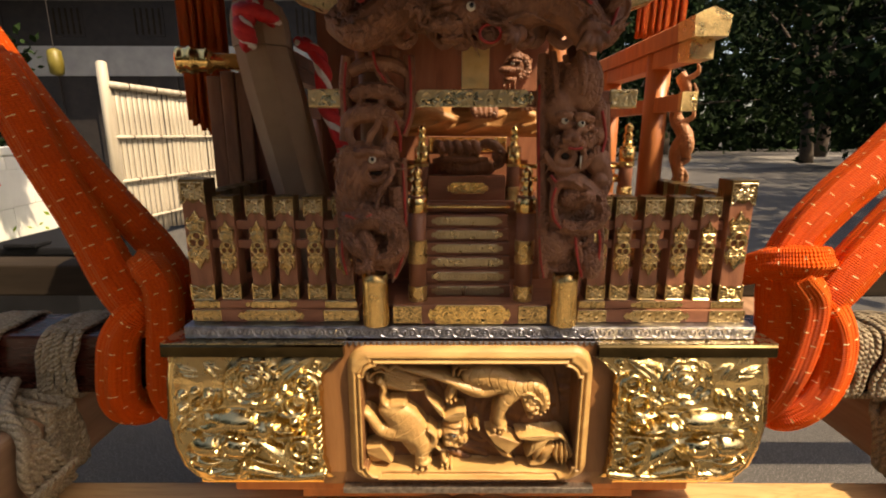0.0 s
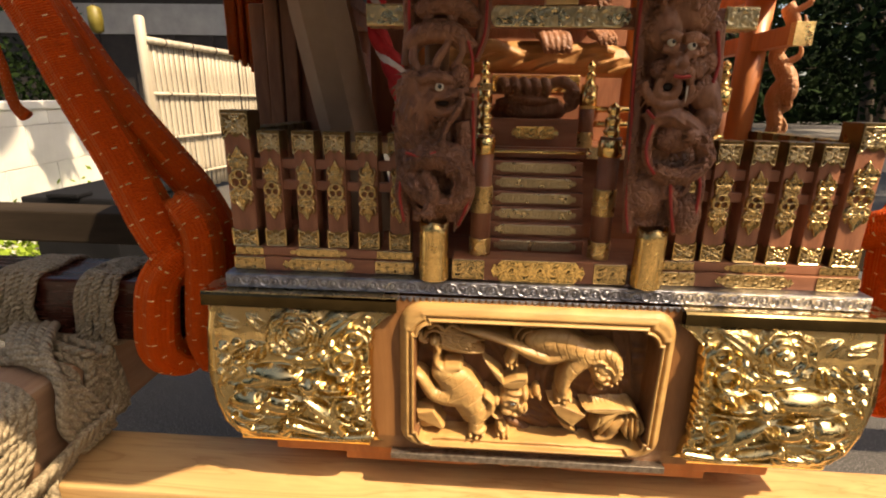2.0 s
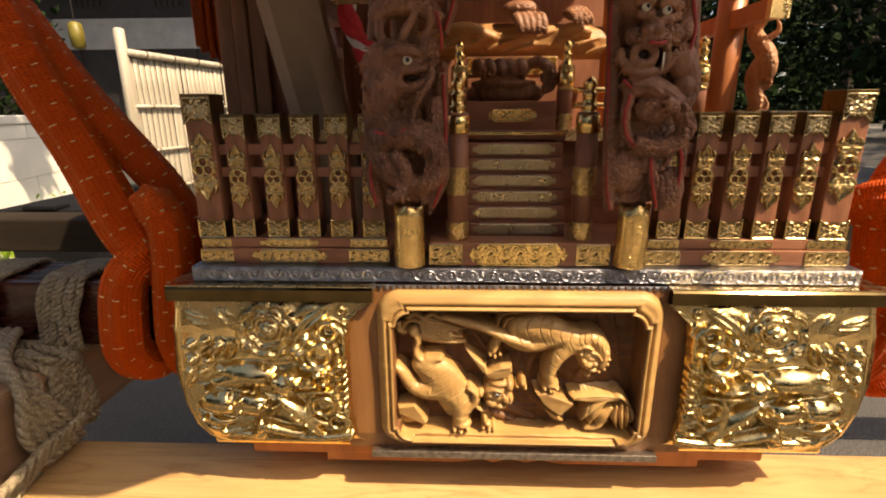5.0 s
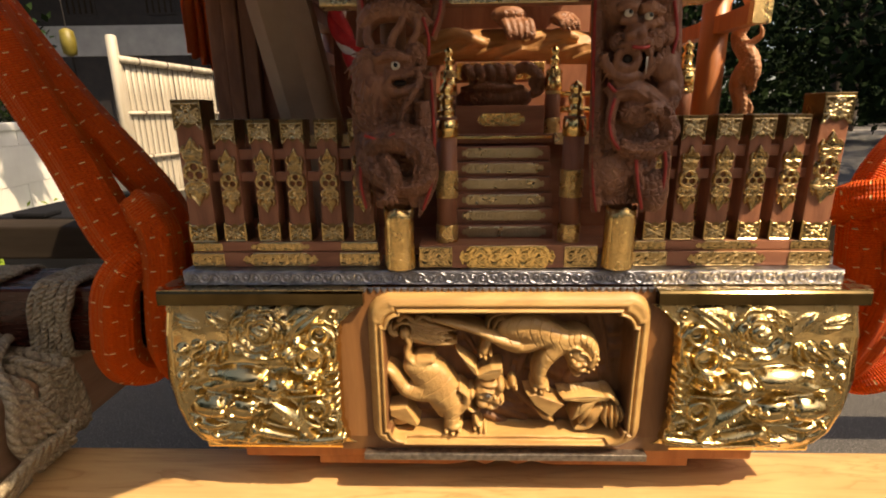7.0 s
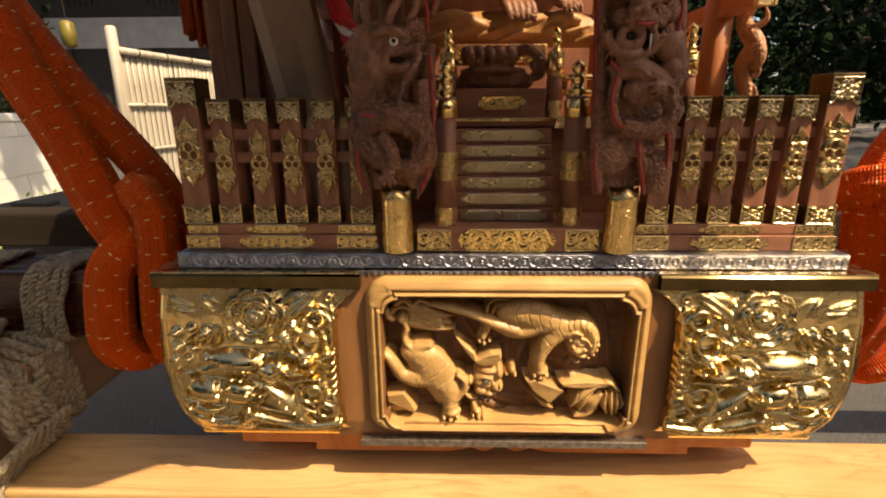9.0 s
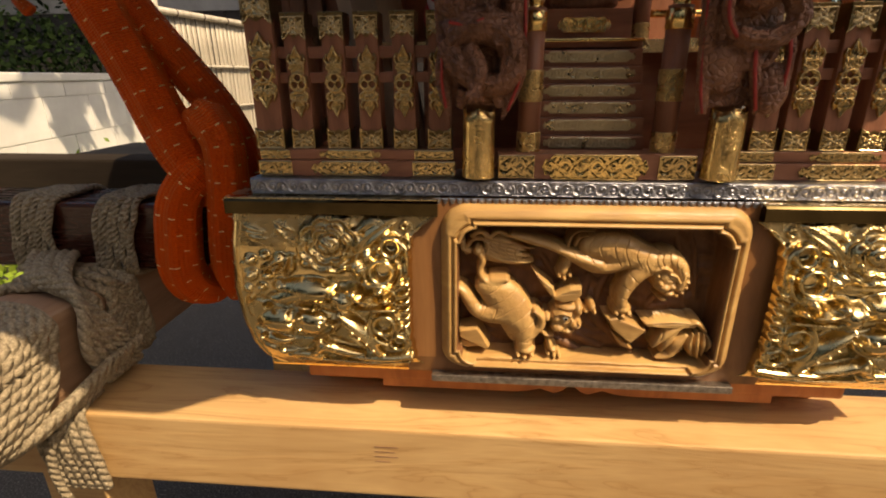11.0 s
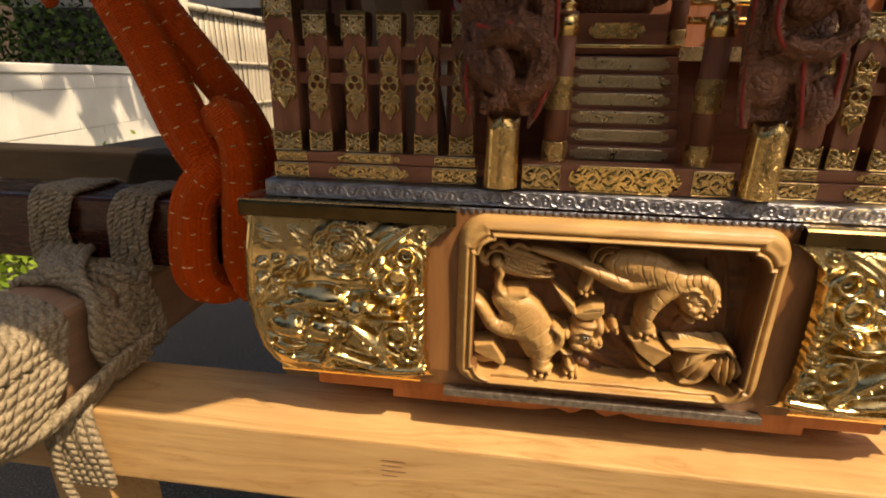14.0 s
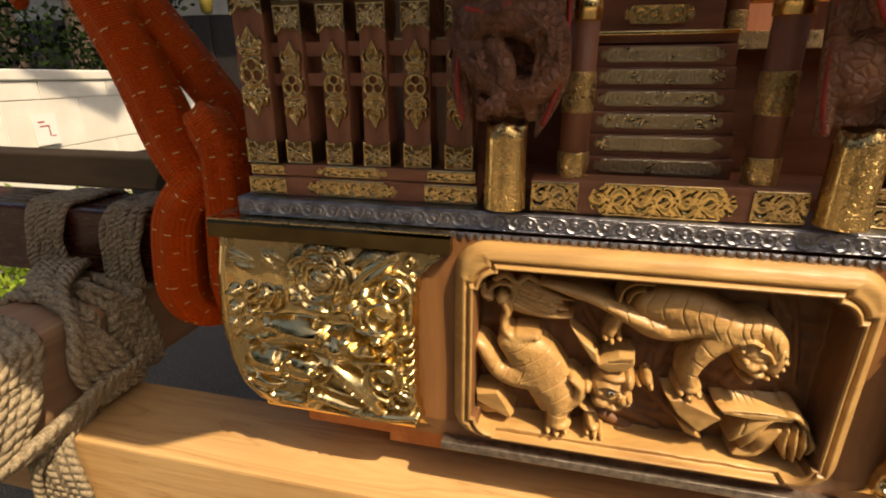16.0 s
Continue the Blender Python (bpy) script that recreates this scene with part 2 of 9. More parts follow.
def asphalt():
    m = Nodes("asphalt")
    v = m.coords()
    grit = m.voronoi(v, 160)
    n = m.noise(v, 0.7, 5)
    c = m.ramp(m.noise(v, 220, 3), (0.35, (0.036, 0.033, 0.030)), (0.58, (0.078, 0.071, 0.062)), (0.66, (0.38, 0.35, 0.31)))
    c = m.mix(m.ramp(n, (0.35, (0, 0, 0)), (0.7, (0.6, 0.6, 0.6))), c, (0.052, 0.047, 0.041))
    m.color(c)
    m.rough(0.85)
    m.bump(grit, 0.004, 0.8)
    return m.mat


# pale tone painted for the sunlit strip of the yard
def lit_gravel():
    m = Nodes("lit_gravel")
    v = m.coords()
    m.color(m.ramp(m.noise(v, 2.0, 6, 0.7), (0.3, (0.16, 0.145, 0.125)), (0.7, (0.30, 0.28, 0.25))))
    m.rough(0.95)
    m.bump(m.voronoi(v, 60), 0.01, 0.8)
    return m.mat


def leaf(name, a, b):
    m = Nodes(name)
    r = m.add("ShaderNodeNewGeometry").outputs["Random Per Island"]
    m.color(m.ramp(r, (0.1, a), (0.9, b)))
    m.rough(0.8)
    m.bsdf.inputs["Specular IOR Level"].default_value = 0.06
    return m.mat


def bamboo():
    m = Nodes("bamboo")
    v = m.coords((1, 1, 0.06))
    n = m.noise(v, 16, 4)
    c = m.ramp(n, (0.3, (0.33, 0.28, 0.20)), (0.55, (0.50, 0.445, 0.345)), (0.75, (0.58, 0.53, 0.43)))
    c = m.mix(m.math("MULTIPLY", m.rand(), 0.55), c, (0.40, 0.34, 0.25))
    m.color(c)
    m.rough(0.5)
    m.bump(n, 0.001, 0.5)
    return m.mat


MAT["asphalt"], MAT["lit_gravel"], MAT["bamboo"] = asphalt(), lit_gravel(), bamboo()
# pale tone for the unseen ground that bounces light
MAT["forecourt"] = plain("forecourt", (0.26, 0.215, 0.165), (0.38, 0.32, 0.25), 30, 0.95, 0.01)
# tree leaves near black: the shade of the woods is in the colour
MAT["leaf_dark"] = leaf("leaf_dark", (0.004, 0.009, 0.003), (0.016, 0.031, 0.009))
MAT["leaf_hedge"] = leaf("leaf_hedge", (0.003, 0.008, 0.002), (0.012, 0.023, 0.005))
MAT["leaf_grass"] = leaf("leaf_grass", (0.10, 0.17, 0.015), (0.22, 0.30, 0.04))


# ------------------------------------------------------------ building helpers
def mesh_object(name, mesh, material, parent=None, label="", smooth=False):
    mesh.materials.append(material)
    if smooth:
        mesh.polygons.foreach_set("use_smooth", np.ones(len(mesh.polygons), bool))
    ob = new(name, mesh)
    ob.parent = parent
    if label:
        ob["label"] = label
    return ob


def part(name, bm, material, parent=None, label="", smooth=False):
    """Links a bmesh as one mesh object under a thing or a part."""
    mesh = bpy.data.meshes.new(name)
    bm.to_mesh(mesh)
    bm.free()
    return mesh_object(name, mesh, material, parent, label, smooth)


def raw(name, verts, faces, material, parent=None, label="", smooth=True, uvs=None):
    mesh = bpy.data.meshes.new(name)
    mesh.from_pydata([tuple(v) for v in verts], [], [tuple(f) for f in faces])
    if uvs is not None:
        layer = mesh.uv_layers.new(name="UVMap")
        idx = np.zeros(len(mesh.loops), np.int32)
        mesh.loops.foreach_get("vertex_index", idx)
        layer.data.foreach_set("uv", np.asarray(uvs, np.float32)[idx].ravel())
    return mesh_object(name, mesh, material, parent, label, smooth)


def thing(name, label, category, at=(0, 0, 0), group="", kind=""):
    ob = new(name)
    ob.empty_display_size = 0.02
    ob.location = at
    return tagged(ob, label, category, group, kind)


def box(x0, x1, y0, y1, z0, z1, bevel=0.0, bm=None):
    """A bevelled block between two corners."""
    bm = bm or bmesh.new()
    c = Matrix.LocRotScale(((x0 + x1) / 2, (y0 + y1) / 2, (z0 + z1) / 2), None, (x1 - x0, y1 - y0, z1 - z0))
    made = bmesh.ops.create_cube(bm, size=1, matrix=c)["verts"]
    if bevel:
        edges = list({e for v in made for e in v.link_edges})
        bmesh.ops.bevel(bm, geom=edges, offset=bevel, segments=2, affect="EDGES", profile=0.6)
    return bm


def lathe(rings, at=(0, 0, 0), segs=24, bm=None):
    """A turned solid from (radius, height) pairs."""
    bm = bm or bmesh.new()
    rows = []
    for r, z in rings:
        rows.append([bm.verts.new((at[0] + r * math.cos(2 * math.pi * i / segs), at[1] + r * math.sin(2 * math.pi * i / segs), at[2] + z)) for i in range(segs)])
    for a, b in zip(rows, rows[1:]):
        for i in range(segs):
            bm.faces.new((a[i], a[(i + 1) % segs], b[(i + 1) % segs], b[i]))
    bm.faces.new(rows[0][::-1])
    bm.faces.new(rows[-1])
    return bm


def spline(points, n):
    """n points on a Catmull-Rom curve through the given ones (any width of row)."""
    p = np.array(points, float)
    p = np.vstack([2 * p[0] - p[1], p, 2 * p[-1] - p[-2]])
    out = []
    for t in np.linspace(0, len(p) - 3 - 1e-6, n):
        i = int(t)
        f = t - i
        a, b, c, d = p[i:i + 4]
        out.append(0.5 * (2 * b + (c - a) * f + (2 * a - 5 * b + 4 * c - d) * f ** 2 + (3 * b - 3 * c + d - a) * f ** 3))
    return np.array(out)


def sweep(points, n=40, segs=12, flat=1.0, twist=0.0, lobes=0, lobe_depth=0.0, cap=True, side=None):
    """Verts, faces and uvs of a tube along points (x, y, z, radius)."""
    p = spline(points, n)
    c, r = p[:, :3], p[:, 3]
    d = np.gradient(c, axis=0)
    d /= np.linalg.norm(d, axis=1)[:, None] + 1e-12
    up = np.array(side if side is not None else (0.13, -1.0, 0.21), float)
    u = up - d[0] * np.dot(up, d[0])
    u /= np.linalg.norm(u)
    verts, uvs, run = [], [], 0.0
    for i in range(n):
        u = u - d[i] * np.dot(u, d[i])
        u /= np.linalg.norm(u) + 1e-12
        w = np.cross(d[i], u)
        if i:
            run += np.linalg.norm(c[i] - c[i - 1])
        for k in range(segs):
            a = 2 * math.pi * k / segs
            rr = r[i] * (1 - lobe_depth * (0.5 - 0.5 * math.cos(lobes * (a + twist * run)))) if lobes else r[i]
            verts.append(c[i] + rr * (math.cos(a) * u * flat + math.sin(a) * w))
            uvs.append((abs(2 * k / segs - 1), run / (2 * max(r.mean(), 1e-4))))
    faces = [(i * segs + k, i * segs + (k + 1) % segs, (i + 1) * segs + (k + 1) % segs, (i + 1) * segs + k) for i in range(n - 1) for k in range(segs)]
    if cap:
        faces.append(tuple(range(segs - 1, -1, -1)))
        faces.append(tuple((n - 1) * segs + k for k in range(segs)))
    return verts, faces, uvs


def merge(*pieces):
    """Joins (verts, faces[, uvs]) into one."""
    verts, faces, uvs = [], [], []
    for v, f, *u in pieces:
        o = len(verts)
        verts += [tuple(q) for q in v]
        faces += [tuple(i + o for i in q) for q in f]
        uvs += list(u[0]) if u else [(0, 0)] * len(v)
    return verts, faces, uvs


def ball(c, r, segs=10, rings=7):
    """An ellipsoid; r is a radius or three."""
    r = np.broadcast_to(np.array(r, float), 3)
    verts = [(c[0], c[1], c[2] - r[2])]
    for i in range(1, rings):
        a = math.pi * i / rings
        for k in range(segs):
            b = 2 * math.pi * k / segs
            verts.append((c[0] + r[0] * math.sin(a) * math.cos(b), c[1] + r[1] * math.sin(a) * math.sin(b), c[2] - r[2] * math.cos(a)))
    verts.append((c[0], c[1], c[2] + r[2]))
    faces = [(0, 1 + (k + 1) % segs, 1 + k) for k in range(segs)]
    for i in range(rings - 2):
        for k in range(segs):
            a, b = 1 + i * segs + k, 1 + i * segs + (k + 1) % segs
            faces.append((a, b, b + segs, a + segs))
    top = len(verts) - 1
    faces += [(top, top - segs + k, top - segs + (k + 1) % segs) for k in range(segs)]
    return verts, faces


def plate(name, outline, y, thick, material, parent, label="", axis="y", edge=0.0006):
    """A thin plate with an outline in the x-z plane; its face looks to -y."""
    bm = bmesh.new()
    if axis == "y":
        vs = [bm.verts.new((x, y, z)) for x, z in outline]
    else:
        vs = [bm.verts.new((y, x, z)) for x, z in outline]
    f = bm.faces.new(vs)
    r = bmesh.ops.extrude_face_region(bm, geom=[f])
    move = Vector((0, -thick, 0)) if axis == "y" else Vector((thick, 0, 0))
    bmesh.ops.translate(bm, verts=[e for e in r["geom"] if isinstance(e, bmesh.types.BMVert)], vec=move)
    bmesh.ops.recalc_face_normals(bm, faces=bm.faces)
    return part(name, bm, material, parent, label)


def grid_mesh(name, X, Y, Z, keep, material, parent, label="", smooth=True):
    """A surface from arrays of places; keep tells which cells are there."""
    nz, nx = X.shape
    ids = np.arange(nz * nx).reshape(nz, nx)
    quads = np.stack([ids[:-1, :-1], ids[:-1, 1:], ids[1:, 1:], ids[1:, :-1]], -1)
    if keep is not None:
        k = keep[:-1, :-1] & keep[:-1, 1:] & keep[1:, 1:] & keep[1:, :-1]
        quads = quads[k]
    quads = quads.reshape(-1, 4)
    used, inv = np.unique(quads, return_inverse=True)
    verts = np.stack([X.ravel(), Y.ravel(), Z.ravel()], -1)[used]
    return raw(name, verts.tolist(), inv.reshape(-1, 4).tolist(), material, parent, label, smooth)


# ------------------------------------------------------------ ground and far surroundings
def ground():
    bm = bmesh.new()
    bmesh.ops.create_grid(bm, x_segments=8, y_segments=8, size=300)
    tagged(part("ground", bm, MAT["asphalt"]), "dark grey asphalt yard speckled with pale grit", "ground", kind="structure")
    v, f = [], []
    for k in range(22):
        # pale strip across the yard, painted for bands of sunlight
        v += [(-2 + 4 * k, 17.5 + 1.2 * math.sin(k * 1.7), 0.006), (-2 + 4 * k, 27 + 1.5 * math.sin(k * 1.1 + 1), 0.006)]
    f = [(2 * k, 2 * k + 2, 2 * k + 3, 2 * k + 1) for k in range(21)]
    # pale sheet behind the viewer, added to bounce light onto the shrine
    bm = bmesh.new()
    bmesh.ops.create_grid(bm, x_segments=4, y_segments=4, size=1, matrix=Matrix.Translation((0, -7.2, 0.005)) @ Matrix.Diagonal((11, 5.0, 1, 1)))
    tagged(part("forecourt", bm, MAT["forecourt"]), "pale ground added out of view to bounce light", "ground", kind="structure")
    tagged(raw("path", v, f, MAT["lit_gravel"], smooth=False), "pale strip painted across the yard for bands of sunlight before the trees", "path", kind="structure")


def leaves(rng, centres, spread, count, size, lift=0.0):
    """Verts and faces of small folded leaves round the centres."""
    verts, faces = [], []
    c = np.array(centres)
    pick = rng.integers(0, len(c), count)
    pos = c[pick, :3] + rng.normal(0, 1, (count, 3)) * c[pick, 3:4] * spread
    for p in pos:
        a = rng.normal(0, 1, 3)
        a /= np.linalg.norm(a)
        b = np.cross(a, rng.normal(0, 1, 3))
        b /= np.linalg.norm(b) + 1e-9
        s = size * rng.uniform(0.6, 1.4)
        o = len(verts)
        verts += [tuple(p - a * s), tuple(p + b * s * 0.5), tuple(p + a * s), tuple(p - b * s * 0.5 + np.array([0, 0, lift]))]
        faces.append((o, o + 1, o + 2, o + 3))
    return verts, faces


def tree(x, y, height, spread, seed, count=3800, size=0.16, label="broadleaf tree with deep shade put into its dark green leaves", low=0.35):
    rng = np.random.default_rng(seed)
    t = thing("tree", label, "tree", (x, y, 0), "trees round the yard")
    trunk = [(0, 0, -0.1, height * 0.035), (0.15 * rng.normal(), 0.1, height * 0.3, height * 0.026), (0.3 * rng.normal(), 0.2, height * 0.62, height * 0.016), (0, 0, height * 0.95, 0.02)]
    pieces = [sweep(trunk, 14, 9)]
    blobs = []
    for k in range(11):
        a = rng.uniform(0, 6.28)
        z0 = height * rng.uniform(0.3, 0.65)
        r = spread * rng.uniform(0.5, 1.0)
        end = (math.cos(a) * r, math.sin(a) * r, height * rng.uniform(low, 0.97))
        pieces.append(sweep([(0, 0, z0, height * 0.012), (end[0] * 0.5, end[1] * 0.5, z0 + (end[2] - z0) * 0.65, height * 0.007), (*end, 0.01)], 7, 6))
        for q in range(4):
            blobs.append((end[0] + rng.normal() * 0.5, end[1] + rng.normal() * 0.5, end[2] + rng.normal() * 0.35, spread * rng.uniform(0.10, 0.24)))
    raw("trunk", *merge(*pieces)[:2], MAT["bark"], t)
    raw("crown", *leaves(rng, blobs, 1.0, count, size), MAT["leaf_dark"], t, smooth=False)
    return t


def hedge(x0, y0, x1, y1, z0, z1, depth, count, material, name="hedge", label="clipped dark green hedge behind the low white wall", seed=5, size=0.03):
    rng = np.random.default_rng(seed)
    n = 60
    cen = []
    for k in range(n):
        f = k / (n - 1)
        for z in np.linspace(z0, z1, 4):
            cen.append((x0 + (x1 - x0) * f, y0 + (y1 - y0) * f, z + rng.normal() * 0.03, depth))
    v, f = leaves(rng, cen, 0.5, count, size)
    return tagged(raw(name, v, f, material, smooth=False), label, "hedge", kind="stuff")


def low_wall():
    """White block wall that runs away on the west side of the yard."""
    a, b, h, th = Vector((-2.55, -0.6, 0)), Vector((-3.62, 4.35, 0)), 1.03, 0.16
    d = (b - a).normalized()
    n = Vector((d.y, -d.x, 0))
    w = thing("low_wall", "low white-painted block wall in sun with leaf shadows", "wall", tuple(a), kind="structure")
    length = (b - a).length
    ang = math.atan2(d.y, d.x)
    core = part("wall_core", box(0, length, 0.012, th, 0, h - 0.06), MAT["plaster"], w)
    cap = part("coping", box(-0.02, length + 0.02, -0.012, th + 0.012, h - 0.06, h, 0.008), MAT["plaster"], w, "white coping")
    w.rotation_euler = (0, 0, ang)
    rows = [0.0, 0.29, 0.57, 0.86, h - 0.064]
    shared = {}
    for r in range(len(rows) - 1):
        hgt = rows[r + 1] - rows[r]
        off = -0.3 if r % 2 else 0.0
        x = off
        while x < length:
            x0, x1 = max(x, 0), min(x + 0.6, length)
            if x1 - x0 > 0.05:
                key = (round(x1 - x0, 2), round(hgt, 2))
                if key not in shared:
                    bm = box(0, x1 - x0 - 0.006, 0, 0.02, 0, hgt - 0.006, 0.003)
                    me = bpy.data.meshes.new("block")
                    bm.to_mesh(me)
                    bm.free()
                    me.materials.append(MAT["plaster"])
                    shared[key] = me
                ob = new("block", shared[key])
                ob.parent = w
                ob.location = (x0 + 0.003, 0.0, rows[r] + 0.003)
            x += 0.6
    return a, b


def bamboo_fence():
    """Screen of split bamboo on posts, running on from the low wall."""
    a, b = Vector((-3.32, 4.42, 0)), Vector((-2.98, 7.4, 0))
    d = (b - a).normalized()
    length = (b - a).length
    f = thing("bamboo_fence", "bleached split-bamboo screen fence with tied cross rails", "fence", tuple(a))
    f.rotation_euler = (0, 0, math.atan2(d.y, d.x))
    rng = random.Random(4)
    for x in (0.0, length):
        part("post", lathe([(0.055, 0), (0.052, 1.2), (0.048, 1.80), (0.03, 1.815)], (x, 0, 0), 12), MAT["bamboo"], f, "weathered round fence post", True)
    me = None
    x = 0.07
    while x < length - 0.05:
        if me is None:
            v, fc, _ = sweep([(0, 0, 0.06, 0.041), (0, 0, 0.8, 0.041), (0, 0, 1.62, 0.040)], 6, 10, flat=0.32)
            me = raw("slat", v, fc, MAT["bamboo"], f)
            slat = me
        else:
            slat = new("slat", me.data)
            slat.parent = f
        slat.location = (x, rng.uniform(-0.004, 0.004), rng.uniform(-0.02, 0.02))
        slat.rotation_euler = (0, 0, rng.uniform(-0.06, 0.06))
        x += 0.076 + rng.uniform(-0.004, 0.012)
    for z in (0.25, 0.66, 1.10, 1.60):
        r = 0.018 if z < 1.5 else 0.034
        v, fc, _ = sweep([(0, -0.04, z, r), (length / 2, -0.04, z, r * 0.95), (length, -0.04, z, r)], 10, 10)
        rail = raw("rail", v, fc, MAT["bamboo"], f)
        xx = 0.25
        while xx < length:
            part("tie", lathe([(r + 0.004, -0.008), (r + 0.006, 0), (r + 0.004, 0.008)], (0, 0, 0), 10), MAT["bark"], rail, "dark twine tie").matrix_local = pose(xx, -0.04, z, 0, 90, 0)
            xx += 0.42


def hall():
    """Dark timber hall with a white plaster band, far behind."""
    h = thing("temple_hall", "dark timber hall with a white plaster band", "building", (-9, 12.6, 0))
    part("wall", box(-11, 10, 0, 0.3, 0, 2.56), MAT["black_timber"], h)
    part("plaster_band", box(-11, 10, -0.04, 0.3, 2.562, 3.28, 0.01), MAT["plaster_shaded"], h, "white plaster band")
    part("plaster_band", box(-11, 10, -0.04, 0.3, 4.34, 5.0, 0.01), MAT["plaster_shaded"], h, "white plaster band")
    part("upper_wall", box(-11, 10, 0, 0.3, 3.282, 5.2), MAT["black_timber"], h)
    part("eave", box(-12, 11, -1.5, 0.6, 5.2, 5.5, 0.03), MAT["roof_tile"], h)
    for k in range(22):
        part("timber", box(-10.9 + k, -10.76 + k, -0.06, 0.0, 0.2, 2.555, 0.01), MAT["black_timber"], h)
        if k % 2 == 0:
            w = part("window", box(-10.7 + k, -9.95 + k, -0.03, 0.0, 3.5, 4.2, 0.01), MAT["black_timber"], h)
            for q in range(5):
                part("bar", box(-10.66 + k + q * 0.15, -10.62 + k + q * 0.15, -0.05, -0.03, 3.55, 4.15), MAT["grey_timber"], w)
    lan = thing("lantern", "small yellow hanging lantern before the hall", "lantern", (-9.0, 11.5, 0))
    part("shade", lathe([(0.05, 2.45), (0.14, 2.5), (0.16, 2.75), (0.14, 3.0), (0.05, 3.05)], (0, 0, 0), 12), MAT["lantern"], lan, "yellow paper shade", True)
    part("cord", lathe([(0.01, 3.05), (0.01, 5.3)], (0, 0, 0), 6), MAT["black_timber"], lan)


ground()
low_wall()
bamboo_fence()
hall()
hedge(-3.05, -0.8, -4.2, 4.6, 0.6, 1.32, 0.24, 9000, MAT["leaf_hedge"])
for i, (x, y, h, s) in enumerate([(5.5, 21, 7, 3.6), (10, 24, 8, 4.2), (15, 20, 7.5, 3.8), (13, 29, 9, 5), (20, 26, 9, 4.6), (26, 20, 8, 4), (7, 32, 9, 5), (2, 34, 10, 5), (-3, 27, 9, 4.5)]):
    tree(x, y, h, s, 20 + i, low=0.12)
for i, (x, y, h, s) in enumerate([(-8.3, 7.0, 7, 2.0), (-13, 9.5, 8, 3)]):
    tree(x, y, h, s, 50 + i, 2600, 0.12, low=0.5)
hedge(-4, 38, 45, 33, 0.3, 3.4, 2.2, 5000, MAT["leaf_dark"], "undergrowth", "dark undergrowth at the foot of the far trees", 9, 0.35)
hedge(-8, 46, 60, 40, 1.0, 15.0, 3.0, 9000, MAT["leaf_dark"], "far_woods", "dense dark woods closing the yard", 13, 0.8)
# more trees added out of view, to throw shade over the yard
for i, (x, y, h, s) in enumerate([(9.5, 3.5, 8, 3.4), (13.5, 6.5, 9, 3.8), (18, 10, 9, 4), (14, 14.5, 8, 3.6), (21, 15, 9, 4)]):
    tree(x, y, h, s, 70 + i, 3000, 0.2, low=0.3)


def shade_tree():
    """Tree behind the viewer whose high branch dapples the low wall."""
    rng = np.random.default_rng(3)
    t = thing("tree", "tall tree with a high overhanging branch", "tree", (-1.2, -4.6, 0), "trees round the yard")
    raw("trunk", *merge(sweep([(0, 0, -0.1, 0.2), (0.1, 0.1, 3, 0.16), (0.4, 0.8, 4.9, 0.12), (0.7, 3.0, 5.6, 0.07), (0.75, 5.4, 5.0, 0.05), (-0.2, 6.3, 4.2, 0.03), (-0.5, 6.8, 3.75, 0.012)], 20, 10))[:2], MAT["bark"], t)
    # low boughs over the yard, towards the sun from the wall
    blobs = []
    while len(blobs) < 26:
        y = rng.choice((3.17, 3.86)) + 0.24 * rng.normal()
        hang = 0.46 * math.exp(-((y - 3.17) / 0.27) ** 2) + 0.62 * math.exp(-((y - 3.86) / 0.22) ** 2) + 0.10
        z = 1.04 - hang * rng.uniform(0, 1) ** 1.2
        reach = 2.6 + rng.normal() * 0.08
        blobs.append((-3.436 - 0.216 * (y - 3.497) + 0.66 * reach + 1.2, y - 0.40 * reach + 4.6, z + reach, 0.036))
    raw("crown", *leaves(rng, blobs, 1.0, 4200, 0.046), MAT["leaf_dark"], t, smooth=False)


shade_tree()
hedge(-2.35, 0.2, -3.25, 4.2, 0.02, 0.07, 0.26, 9000, MAT["leaf_grass"], "grass", "sunlit short grass along the foot of the wall", 8, 0.022)


def black_crate():
    c = thing("crate", "tall matt black plastic crate standing on the asphalt", "crate", (-1.80, 1.72, 0))
    part("body", box(-0.19, 0.19, -0.28, 0.28, 0.0, 0.625, 0.012), MAT["plastic_black"], c)
    part("lid", box(-0.205, 0.205, -0.295, 0.295, 0.627, 0.664, 0.010), MAT["plastic_black"], c)
    for y in (-0.27, 0.27):
        part("handle", box(-0.07, 0.07, y - 0.045, y + 0.045, 0.666, 0.684, 0.006), MAT["plastic_black"], c)


def notice():
    n = thing("notice", "white paper notice with red strokes on the wall", "sign", (-3.113, 2.0, 0.69))
    n.rotation_euler = (0, 0, math.atan2(4.95, -1.07))
    part("sheet", box(-0.09, 0.09, -0.018, -0.014, -0.09, 0.09), MAT["paper"], n)
    for k, (x, z, w, h) in enumerate([(-0.03, 0.045, 0.05, 0.008), (-0.01, 0.02, 0.07, 0.007), (0.02, -0.01, 0.008, 0.06), (0.045, -0.04, 0.03, 0.007)]):
        part("red_bar", box(x - w / 2, x + w / 2, -0.0195, -0.0183, z - h / 2, z + h / 2), MAT["red_paint"], n, "red writing")


black_crate()
notice()
